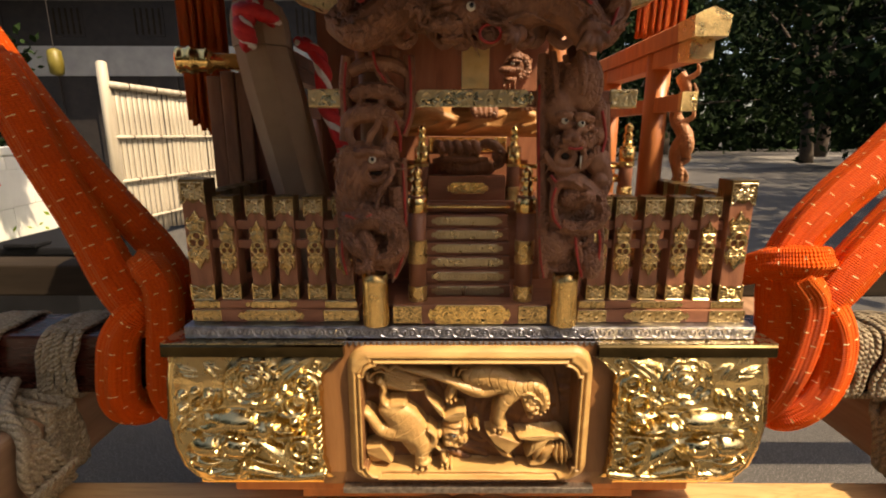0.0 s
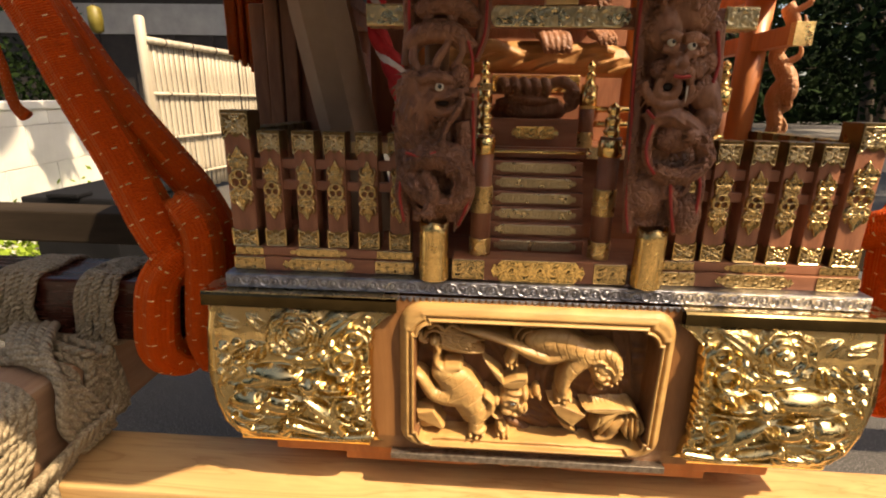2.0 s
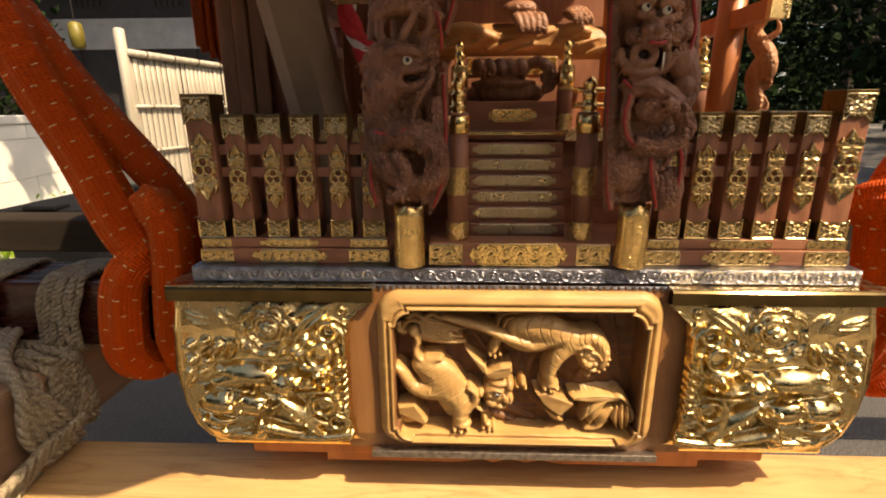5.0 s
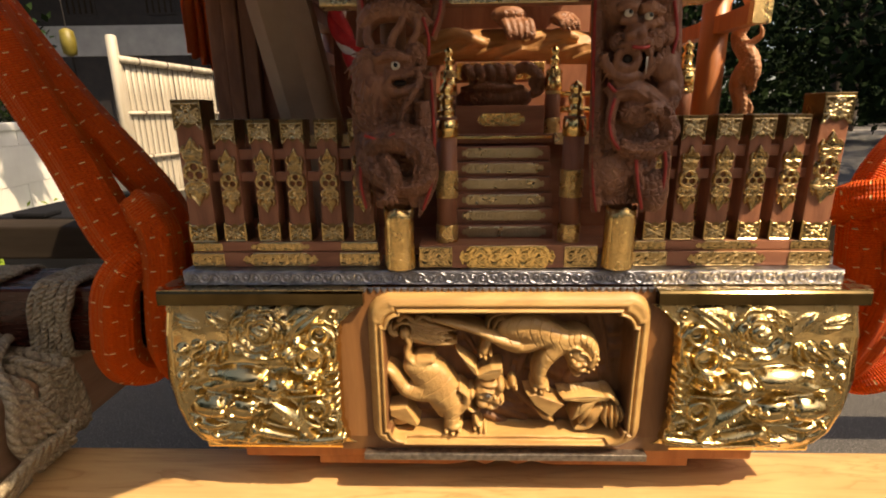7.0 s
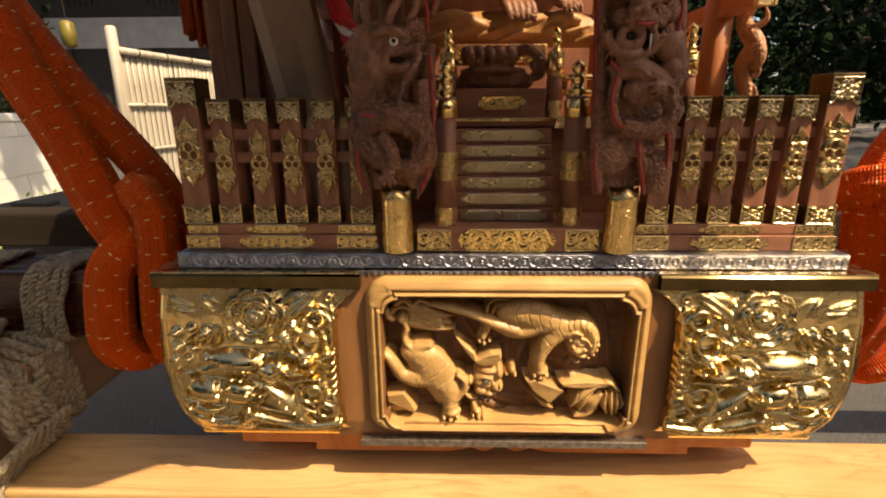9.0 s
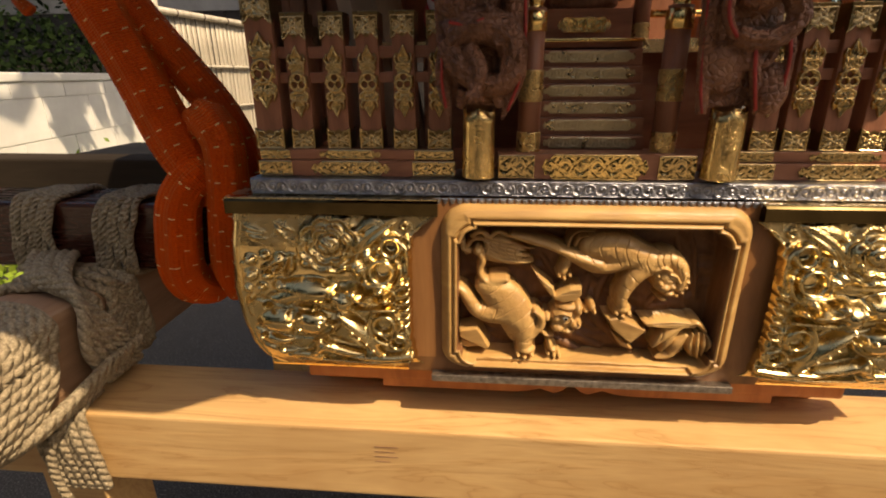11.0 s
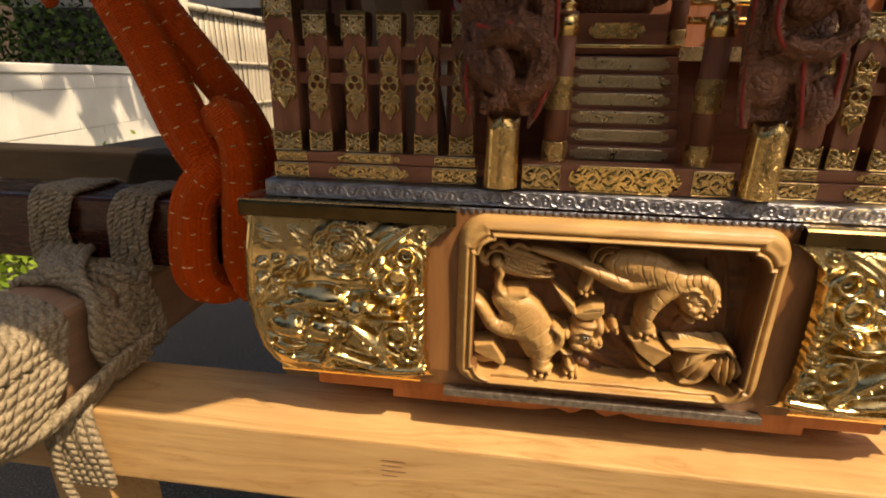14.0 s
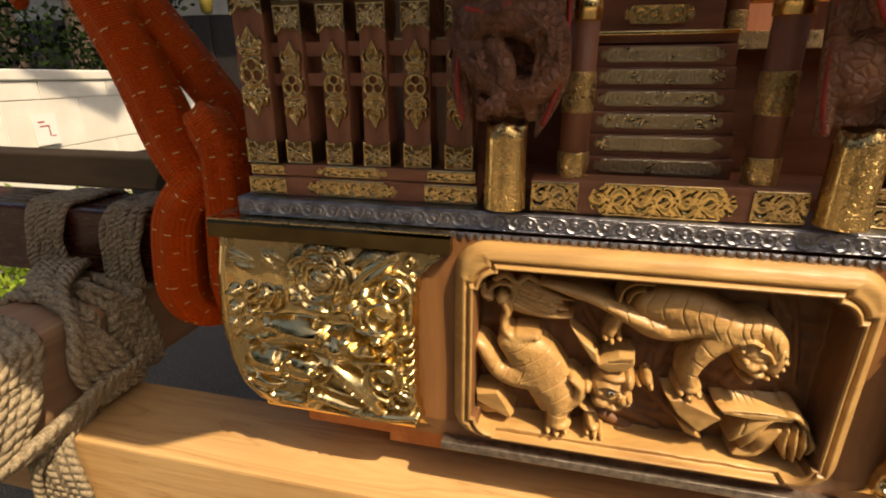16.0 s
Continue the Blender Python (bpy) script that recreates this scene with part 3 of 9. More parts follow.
# unseen trees and house added behind and east, to darken reflections
for i, (x, y, h, s) in enumerate([(-7, -8, 7.5, 3.2), (-2.5, -9.5, 7, 3.2), (3, -10, 6.5, 3.2), (8, -9, 6.5, 3.0), (-11, -4, 7, 3), (11, -4.5, 6, 2.8)]):
    tree(x, y, h, s, 90 + i, 2600, 0.22, low=0.15)


# added out of view: darkens the gold's reflections and cuts sky light
def backdrop_house():
    g = thing("backdrop_house", "long dark timber house added unseen to close the yard and darken reflections", "building", (0, -13.5, 0))
    part("wall", box(-16, 16, -0.3, 0, 0, 3.4), MAT["black_timber"], g)
    part("plaster_band", box(-16, 16, 0.002, 0.05, 1.5, 2.5, 0.01), MAT["plaster"], g, "white plaster band")
    part("roof", box(-17, 17, -1.5, 1.4, 3.4, 3.75, 0.05), MAT["roof_tile"], g)
    for k in range(16):
        part("timber", box(-15.6 + 2.05 * k, -15.4 + 2.05 * k, 0.0, 0.09, 0, 3.39, 0.01), MAT["black_timber"], g)


backdrop_house()


# ------------------------------------------------------------ stand, poles and lashings
def front_beam():
    b = thing("support_beam", "pale new squared timber carrying the shrine", "beam", (0, 0, 0))
    bm = box(-0.80, 0.84, -0.020, 0.10, 0.470, 0.576, 0.004)
    part("timber", bm, MAT["beam"], b)
    for x in (-0.70, 0.72):
        part("leg", box(x - 0.045, x + 0.045, 0.0, 0.09, 0.0, 0.470, 0.004), MAT["beam"], b)
    for k, (w, h) in enumerate(((0.030, 0.0016), (0.026, 0.0012), (0.030, 0.0014), (0.020, 0.0012))):
        part("stamp", box(-0.244, -0.244 + w, -0.0206, -0.0199, 0.549 - 0.0075 * k, 0.549 - 0.0075 * k + h), MAT["pole"], b, "faint stamped bars")
    c = thing("support_beam", "pale new squared timber carrying the shrine", "beam", (0, 0.72, 0))
    part("timber", box(-0.80, 0.84, 0, 0.11, 0.470, 0.576, 0.004), MAT["beam"], c)
    for x in (-0.70, 0.72):
        part("leg", box(x - 0.045, x + 0.045, 0.01, 0.1, 0.0, 0.470, 0.004), MAT["beam"], c)


def carrying_poles():
    for y, z0, z1, name_label in ((0.125, 0.722, 0.822, "dark lacquered carrying pole with hemp lashing"), (0.63, 0.7165, 0.800, "weathered carrying pole behind the shrine base, shade put into its tone")):
        t = thing("carrying_pole", name_label, "pole", (0, y, 0.0), "carrying poles")
        m = MAT["lacquer"] if y < 0.3 else MAT["grey_timber"]
        part("west_arm", box(-2.3, -0.40, 0, 0.10, z0, z1, 0.006), m, t)
        part("east_arm", box(0.40, 2.3, 0, 0.10, z0, z1, 0.006), m, t)


def cross_poles():
    for x, s in ((-0.705, 1), (0.76, 1)):
        t = thing("cross_pole", "brown squared cross pole lashed under the carrying poles", "pole", (x, 0, 0), "cross poles")
        part("timber", box(-0.065, 0.065, -0.30, 1.5, 0.592, 0.716, 0.02), MAT["pole"], t)


def strand_band(name, loops, parent, label=""):
    """Twisted hemp strands side by side, each a run of points."""
    for pts in loops:
        n = max(30, len(pts) * 11)
        v, f, u = sweep(pts, n, 15, lobes=3, twist=2 * math.pi / 3 / 0.030, lobe_depth=0.10)
        raw("strand", v, f, MAT["hemp"], parent, label, True, u)


def ring_points(cx, cz, hw, hh, y, r, rng, along="y", pull=0.0, slack=0.0022):
    """A rounded-square turn of rope round a pole."""
    pts = []
    for k in range(17):
        a = 2 * math.pi * k / 16 + 0.3
        ca, sa = math.cos(a), math.sin(a)
        m = max(abs(ca), abs(sa)) ** 0.75
        g = 1 + abs(rng.normal(0, 0.030))
        dx, dz = g * hw * ca / m, g * hh * sa / m
        jit = rng.normal(0, slack)
        if along == "y":
            pts.append((cx + dx, y + pull * sa + jit, cz + dz, r))
        else:
            pts.append((y + pull * sa + jit, cx + dx, cz + dz, r))
    return pts


def lashings():
    rng = np.random.default_rng(11)
    # turns round the carrying pole
    for cx, n in ((-0.796, 8), (-0.668, 8)):
        l = thing("hemp_lashing", "pale hemp rope wound round the dark carrying pole", "rope", (0, 0, 0), "hemp lashings")
        for side in range(1):
            strand_band("rope", [ring_points(0.175, 0.770, 0.060, 0.058, cx + 0.0078 * k, 0.0046, rng, "x", 0.012) for k in range(n)], l)
    for cx, n in ((0.66, 9), (0.60, 6)):
        l = thing("hemp_lashing", "pale hemp rope wound round the dark carrying pole", "rope", (0, 0, 0), "hemp lashings")
        strand_band("rope", [ring_points(0.175, 0.770, 0.060, 0.058, cx + 0.0078 * k, 0.0046, rng, "x", 0.012) for k in range(n)], l)
    # the cross pole: near sunlit turns, far turns
    for px, lab in ((-0.705, "pale"), (0.76, "pale")):
        l = thing("hemp_lashing", lab + " hemp rope wound thickly round the brown cross pole", "rope", (0, 0, 0), "hemp lashings")
        strand_band("rope", [ring_points(px, 0.654, 0.072, 0.068, -0.245 + 0.0125 * k, 0.0082, rng, pull=0.030 + 0.004 * rng.normal(), slack=0.0012) for k in range(17)], l)
        l = thing("hemp_lashing", lab + " hemp rope binding cross pole to carrying pole", "rope", (0, 0, 0), "hemp lashings")
        loops = [ring_points(px, 0.654, 0.073, 0.070, 0.050 + 0.0125 * k, 0.0074, rng, pull=0.012 * rng.normal()) for k in range(7)]
        for k in range(5):
            loops.append([(px - 0.10 + 0.012 * k, 0.12, 0.722, 0.0065), (px - 0.03 + 0.012 * k, 0.08, 0.737, 0.0065), (px + 0.045 + 0.006 * k, 0.075, 0.725, 0.0065), (px + 0.073, 0.085 + 0.01 * k, 0.68, 0.0065), (px + 0.072, 0.10 + 0.008 * k, 0.60, 0.0065)])
        strand_band("rope", loops, l)
    # diagonal turns from cross pole to the front beam, with a frayed end
    l = thing("hemp_lashing", "sunlit hemp rope tying the cross pole to the pale beam", "rope", (0, 0, 0), "hemp lashings")
    loops = []
    for k in range(6):
        o = 0.0125 * k + 0.003 * rng.normal()
        loops.append([(-0.60, 0.075 - o, 0.64, 0.006), (-0.618, 0.02 - o, 0.612, 0.0078), (-0.64, -0.03 - o, 0.585 + 0.004 * (k % 2), 0.0078), (-0.69, -0.085 - o, 0.566, 0.0078), (-0.76, -0.15 - o, 0.556, 0.0066), (-0.80, -0.18 - o, 0.60, 0.0066)])
    for k in range(7):
        o = 0.0115 * k
        loops.append([(-0.705 + o, 0.02, 0.585, 0.006), (-0.70 + o, -0.022, 0.580, 0.0064), (-0.692 + o, -0.031 - 0.004 * (k % 2), 0.545, 0.0070), (-0.686 + o, -0.031, 0.50, 0.0070), (-0.684 + o, -0.029, 0.463, 0.006)])
    # slack turns thrown across the crossing, and loose ends
    for k in range(5):
        o = 0.014 * k
        loops.append([(-0.80 + o, 0.16, 0.735, 0.007), (-0.745 + o, 0.085, 0.752, 0.0076), (-0.70 + o * 0.8, 0.035, 0.742 + 0.004 * (k % 3), 0.0076), (-0.64 + o * 0.4, 0.03 - 0.4 * o, 0.715, 0.0076), (-0.612, 0.05 - o, 0.66, 0.0076), (-0.618, 0.08 - o, 0.60, 0.007)])
    loops.append([(-0.64, -0.03, 0.575, 0.006), (-0.655, -0.05, 0.55, 0.006), (-0.662, -0.052, 0.50, 0.0058), (-0.650, -0.050, 0.44, 0.0055)])
    strand_band("rope", loops, l)


front_beam()
carrying_poles()
cross_poles()
lashings()


# ------------------------------------------------------------ orange cords
def cord(name_label, runs, mirror=1, dx=0.0):
    t = thing("decorative_rope", name_label, "rope", (0, 0, 0), "orange cords")
    for pts in runs:
        pts = [(mirror * (x) + dx, y, z, r) for x, y, z, r in pts]
        v, f, u = sweep(pts, 26 * (len(pts) - 1) // 2 + 20, 30, lobes=6, lobe_depth=0.17)
        raw("rope_length", v, f, MAT["rope_orange"], t, "", True, u)
    return t


WEST = []
# broad cord that comes down to the knot
WEST.append([(-0.90, 0.10, 1.58, 0.031), (-0.745, 0.115, 1.36, 0.031), (-0.650, 0.12, 1.205, 0.031), (-0.603, 0.12, 1.095, 0.031), (-0.562, 0.12, 1.005, 0.031), (-0.524, 0.115, 0.918, 0.033), (-0.500, 0.115, 0.872, 0.031), (-0.490, 0.135, 0.835, 0.028)])
# the cord behind it
WEST.append([(-0.84, 0.165, 1.52, 0.026), (-0.729, 0.16, 1.33, 0.026), (-0.638, 0.16, 1.173, 0.026), (-0.578, 0.16, 1.078, 0.027), (-0.520, 0.162, 1.002, 0.027), (-0.482, 0.165, 0.948, 0.027), (-0.458, 0.165, 0.89, 0.028), (-0.450, 0.175, 0.80, 0.028), (-0.455, 0.19, 0.70, 0.028)])
# the bight over the knot, down beside the gold corner
WEST.append([(-0.508, 0.165, 0.905, 0.024), (-0.488, 0.130, 0.932, 0.026), (-0.462, 0.098, 0.940, 0.026), (-0.442, 0.088, 0.912, 0.026), (-0.441, 0.085, 0.865, 0.026), (-0.449, 0.085, 0.805, 0.026), (-0.458, 0.092, 0.745, 0.026), (-0.465, 0.12, 0.705, 0.025), (-0.475, 0.16, 0.700, 0.024)])
# the hanging loop
WEST.append([(-0.470, 0.135, 0.875, 0.024), (-0.492, 0.100, 0.868, 0.027), (-0.514, 0.090, 0.836, 0.029), (-0.524, 0.088, 0.785, 0.030), (-0.528, 0.090, 0.738, 0.030), (-0.520, 0.105, 0.708, 0.029), (-0.512, 0.140, 0.705, 0.028), (-0.515, 0.155, 0.76, 0.026), (-0.515, 0.155, 0.83, 0.024)])
EAST = []
EAST.append([(0.80, 0.13, 1.34, 0.031), (0.680, 0.115, 1.20, 0.031), (0.587, 0.10, 1.103, 0.031), (0.529, 0.10, 1.044, 0.031), (0.484, 0.10, 0.986, 0.030), (0.463, 0.095, 0.935, 0.029), (0.466, 0.092, 0.865, 0.029), (0.474, 0.092, 0.79, 0.028), (0.482, 0.10, 0.73, 0.027), (0.49, 0.13, 0.70, 0.026)])
EAST.append([(0.86, 0.13, 1.26, 0.032), (0.72, 0.11, 1.125, 0.032), (0.635, 0.095, 1.035, 0.032), (0.572, 0.085, 0.965, 0.032), (0.530, 0.085, 0.905, 0.031), (0.505, 0.10, 0.865, 0.028), (0.495, 0.13, 0.82, 0.026)])
EAST.append([(0.435, 0.14, 0.925, 0.024), (0.445, 0.09, 0.950, 0.026), (0.475, 0.066, 0.958, 0.026), (0.505, 0.085, 0.955, 0.026), (0.530, 0.12, 0.945, 0.024)])
EAST.append([(0.495, 0.125, 0.90, 0.026), (0.517, 0.085, 0.893, 0.029), (0.540, 0.078, 0.848, 0.031), (0.543, 0.078, 0.79, 0.032), (0.528, 0.080, 0.742, 0.031), (0.503, 0.088, 0.712, 0.029), (0.485, 0.105, 0.705, 0.027), (0.47, 0.14, 0.73, 0.025)])
EAST.append([(0.462, 0.062, 0.940, 0.022), (0.488, 0.064, 0.905, 0.026), (0.490, 0.066, 0.85, 0.027), (0.483, 0.070, 0.79, 0.026), (0.470, 0.082, 0.73, 0.022), (0.452, 0.10, 0.695, 0.018)])
cord("thick orange knitted cord knotted in a hanging loop", WEST)
cord("thick orange knitted cord knotted beside the gold corner", EAST)
end = thing("cord_end", "thin loose orange cord end hanging beside the thick cord", "rope", (0, 0, 0))
v, f, u = sweep([(-0.70, 0.06, 1.24, 0.0065), (-0.655, 0.05, 1.185, 0.0065), (-0.640, 0.05, 1.125, 0.0062), (-0.634, 0.05, 1.078, 0.0062), (-0.622, 0.05, 1.062, 0.008)], 40, 10)
raw("cord", v, f, MAT["rope_orange"], end, "", True, u)


# ------------------------------------------------------------ shrine base
Z_LOW, Z_TOP = 0.636, 0.852


def swell(z):
    """How far the side of the base swells out at a height."""
    s = np.clip((np.asarray(z, float) - Z_LOW) / (Z_TOP - Z_LOW), 0, 1)
    return np.interp(s, [0, 0.04, 0.10, 0.2, 0.35, 0.55, 0.8, 1.0], [-0.022, -0.013, -0.003, 0.006, 0.012, 0.015, 0.012, 0.006])


def front_y(z):
    return 0.012 - swell(z)


def stroke(X, Z, pts, sharp=0.5):
    """Height of a rounded ridge along points (x, z, radius, height)."""
    best = np.zeros_like(X)
    for (x0, z0, r0, h0), (x1, z1, r1, h1) in zip(pts, pts[1:]):
        dx, dz = x1 - x0, z1 - z0
        t = np.clip(((X - x0) * dx + (Z - z0) * dz) / (dx * dx + dz * dz + 1e-12), 0, 1)
        d = np.hypot(X - x0 - t * dx, Z - z0 - t * dz)
        q = 1 - (d / (r0 + (r1 - r0) * t)) ** 2
        best = np.maximum(best, (h0 + (h1 - h0) * t) * np.maximum(q, 0) ** sharp)
    return best


def bent(X, Z, pts, sharp=0.5, n=14):
    return stroke(X, Z, spline(pts, n), sharp)


def dome(X, Z, x, z, rx, rz, h, turn=0.0, sharp=0.5):
    c, s = math.cos(radians(turn)), math.sin(radians(turn))
    u, v = (X - x) * c + (Z - z) * s, -(X - x) * s + (Z - z) * c
    return h * np.maximum(1 - (u / rx) ** 2 - (v / rz) ** 2, 0) ** sharp


def curl(X, Z, x, z, r, h, turns=1.4, flip=1, start=0.0, width=0.3):
    pts = []
    for k in range(15):
        f = k / 14
        a = radians(start) + flip * 2 * math.pi * turns * f
        rr = r * (1 - 0.78 * f)
        pts.append((x + rr * math.cos(a), z + rr * math.sin(a), r * width * (1 - 0.45 * f), h * (0.7 + 0.3 * f)))
    return stroke(X, Z, pts)


def ring_ridge(X, Z, x, z, rx, rz, width, h):
    """A rounded ring with a hollow in it."""
    d = np.hypot((X - x) / rx, (Z - z) / rz)
    return h * np.maximum(1 - ((d - 0.78) * rx / (width * 0.6)) ** 2, 0) ** 0.5


def fbm(X, Z, scale, seed=0):
    """Cheap smooth noise from sines."""
    rng = np.random.default_rng(seed)
    out = np.zeros_like(X)
    for k in range(14):
        a, p, f = rng.uniform(0, 6.28), rng.uniform(0, 6.28), scale * rng.uniform(0.5, 2.4)
        out += np.sin((X * math.cos(a) + Z * math.sin(a)) * f + p) / 14
    return out


def over(*hs):
    out = hs[0]
    for h in hs[1:]:
        out = np.maximum(out, h)
    return out


def blend(a, b, k=0.0035, least=0.006):
    """Union of two heights with a soft valley between."""
    low = np.minimum(a, b)
    return np.maximum(a, b) + np.maximum(k - np.abs(a - b), 0) ** 2 / (4 * k) * np.clip((low - least) / 0.004, 0, 1)


def edge_profile(q, cliff):
    """Cut straight at the edge up to a share of the height; below nought, a soft swelling instead."""
    q = np.maximum(q, 0)
    return q ** 0.8 if cliff < 0 else cliff + (1 - cliff) * np.sqrt(q)


def solid(X, Z, pts, cliff=0.45, n=18):
    """A limb along points (x, z, radius, height): cut straight at its edge, rounded above."""
    best = np.zeros_like(X)
    p = spline(pts, n)
    for (x0, z0, r0, h0), (x1, z1, r1, h1) in zip(p, p[1:]):
        dx, dz = x1 - x0, z1 - z0
        t = np.clip(((X - x0) * dx + (Z - z0) * dz) / (dx * dx + dz * dz + 1e-12), 0, 1)
        q = 1 - ((X - x0 - t * dx) ** 2 + (Z - z0 - t * dz) ** 2) / (r0 + (r1 - r0) * t) ** 2
        best = np.maximum(best, np.where(q > 0, (h0 + (h1 - h0) * t) * edge_profile(q, cliff), 0))
    return best


def mound(X, Z, x, z, rx, rz, h, turn=0.0, cliff=0.45):
    c, s = math.cos(radians(turn)), math.sin(radians(turn))
    u, v = (X - x) * c + (Z - z) * s, -(X - x) * s + (Z - z) * c
    q = 1 - (u / rx) ** 2 - (v / rz) ** 2
    return np.where(q > 0, h * edge_profile(q, cliff), 0)


def facet(X, Z, corners, h, tilt_x, tilt_z):
    """A chiselled plane with an outline of corners, tilted across and upward, its edges broken."""
    area = sum(a[0] * b[1] - b[0] * a[1] for a, b in zip(corners, corners[1:] + corners[:1]))
    d = np.full_like(X, 1.0)
    for (x0, z0), (x1, z1) in zip(corners, corners[1:] + corners[:1]):
        length = math.hypot(x1 - x0, z1 - z0)
        d = np.minimum(d, math.copysign(1, area) * ((x1 - x0) * (Z - z0) - (z1 - z0) * (X - x0)) / length)
    mx, mz = sum(c[0] for c in corners) / len(corners), sum(c[1] for c in corners) / len(corners)
    face = h + tilt_x * (X - mx) + tilt_z * (Z - mz)
    return np.where(d > 0, face * (0.55 + 0.45 * np.clip(d / 0.0022, 0, 1) ** 0.6), 0)


def groove(X, Z, line, width, depth):
    """A V cut along points."""
    pts = [(x, z, width, depth) for x, z in line]
    return stroke(X, Z, spline(pts, 12) if len(pts) > 2 else pts, 1.0)


def lion_relief(X, Z):
    """Peony, leaves, waves and a crouching lion, raised from gold sheet, in metres. X across and Z up, both in panel heights."""
    h = 0.0010 + 0.0012 * fbm(X, Z, 12, 1) + 0.0006 * fbm(X, Z, 40, 2) + np.clip((0.70 - Z) / 0.25, 0, 1) * 0.0016
    # peony: a dished flower, its two rows of petals with ruffled rims, round a smooth heart
    px, pz = 0.5381, 0.8464
    far, way = np.hypot(X - px, (Z - pz) * 1.08), np.arctan2(Z - pz, X - px)
    h = over(h, 0.0075 * np.clip(1 - (far / 0.19) ** 4, 0, 1))
    for n, rad, wave, width, lift, turn in ((8, 0.150, 0.012, 0.013, 0.0058, 0.4), (6, 0.094, 0.010, 0.011, 0.0050, 1.1)):
        rim = rad + wave * np.abs(np.sin(0.5 * n * way + turn)) ** 0.7 * 2 - wave
        h = h + lift * np.exp(-((far - rim) / width) ** 2)
        h = h - 0.0030 * np.exp(-(np.sin(0.5 * n * way + turn) / 0.14) ** 2) * np.exp(-((far - rim) / (1.3 * width)) ** 2)
    h = over(h, mound(X, Z, px + 0.004, pz + 0.006, 0.062, 0.054, 0.0145, 15, 0.60))
    for line in ([(px - 0.02, pz + 0.05), (px + 0.012, pz + 0.022), (px + 0.030, pz + 0.020), (px + 0.046, pz - 0.028)], [(px - 0.05, pz + 0.012), (px - 0.012, pz - 0.008), (px + 0.006, pz - 0.046)]):
        h = h - groove(X, Z, line, 0.0100, 0.0020)
    # needle leaves
    h = blend(h, solid(X, Z, [(0.205, 0.900, 0.009, 0.0030), (0.136, 0.920, 0.016, 0.0045), (0.071, 0.942, 0.006, 0.0020)], -1), 0.0026, 0.0015)
    h = blend(h, solid(X, Z, [(0.197, 0.887, 0.009, 0.0030), (0.133, 0.897, 0.012, 0.0040), (0.081, 0.906, 0.006, 0.0020)], -1), 0.0026, 0.0015)
    h = blend(h, solid(X, Z, [(0.213, 0.864, 0.009, 0.0030), (0.155, 0.873, 0.016, 0.0050), (0.101, 0.893, 0.006, 0.0020)], -1), 0.0026, 0.0015)
    h = blend(h, solid(X, Z, [(0.248, 0.944, 0.006, 0.0030), (0.281, 0.908, 0.016, 0.0050), (0.317, 0.851, 0.006, 0.0020)], -1), 0.0026, 0.0015)
    h = blend(h, solid(X, Z, [(0.262, 0.950, 0.006, 0.0030), (0.309, 0.931, 0.012, 0.0040), (0.355, 0.905, 0.006, 0.0020)], -1), 0.0026, 0.0015)
    # folded leaves beside the flower
    h = blend(h, solid(X, Z, [(0.678, 0.811, 0.025, 0.0080), (0.759, 0.891, 0.053, 0.0115), (0.841, 0.951, 0.034, 0.0080), (0.904, 0.987, 0.009, 0.0040)], -1), 0.0052, 0.0015)
    h = blend(h, solid(X, Z, [(0.694, 0.924, 0.022, 0.0070), (0.759, 0.960, 0.037, 0.0080), (0.842, 0.974, 0.016, 0.0050)], -1), 0.0052, 0.0015)
    for place in ((0.682, 0.719, 0.062, 0.053, 0.0125, 20), (0.593, 0.735, 0.062, 0.043, 0.0110, -15), (0.738, 0.788, 0.040, 0.053, 0.0115, 0), (0.410, 0.734, 0.040, 0.031, 0.0080, 0),):
        h = blend(h, mound(X, Z, *place, -1), 0.0048, 0.0015)
    for line in ([(0.680, 0.804), (0.759, 0.891), (0.898, 0.984)], [(0.641, 0.681), (0.682, 0.719), (0.739, 0.757)], [(0.565, 0.708), (0.600, 0.742), (0.655, 0.770)],):
        h = h - groove(X, Z, line, 0.0155, 0.0030) * np.clip((h - 0.001) / 0.003, 0, 1)
    # pierced scrolls with flowing stems
    h = over(h * (1 - 0.8 * dome(X, Z, 0.863, 0.839, 0.052, 0.052, 1.0)), ring_ridge(X, Z, 0.863, 0.839, 0.065, 0.065, 0.032, 0.0095))
    h = over(h * (1 - 0.8 * dome(X, Z, 0.813, 0.707, 0.062, 0.062, 1.0)), ring_ridge(X, Z, 0.813, 0.707, 0.078, 0.078, 0.032, 0.0115))
    h = over(h * (1 - 0.8 * dome(X, Z, 0.808, 0.385, 0.060, 0.060, 1.0)), ring_ridge(X, Z, 0.808, 0.385, 0.075, 0.075, 0.032, 0.0105))
    h = over(h * (1 - 0.8 * dome(X, Z, 0.882, 0.268, 0.047, 0.047, 1.0)), ring_ridge(X, Z, 0.882, 0.268, 0.059, 0.059, 0.028, 0.0095))
    h = over(h * (1 - 0.8 * dome(X, Z, 0.935, 0.948, 0.017, 0.017, 1.0)), ring_ridge(X, Z, 0.935, 0.948, 0.022, 0.022, 0.016, 0.005))
    h = blend(h, solid(X, Z, [(0.912, 0.879, 0.016, 0.0060), (0.948, 0.813, 0.022, 0.0090), (0.948, 0.711, 0.019, 0.0090), (0.906, 0.635, 0.012, 0.0070)], -1), 0.0033, 0.0015)
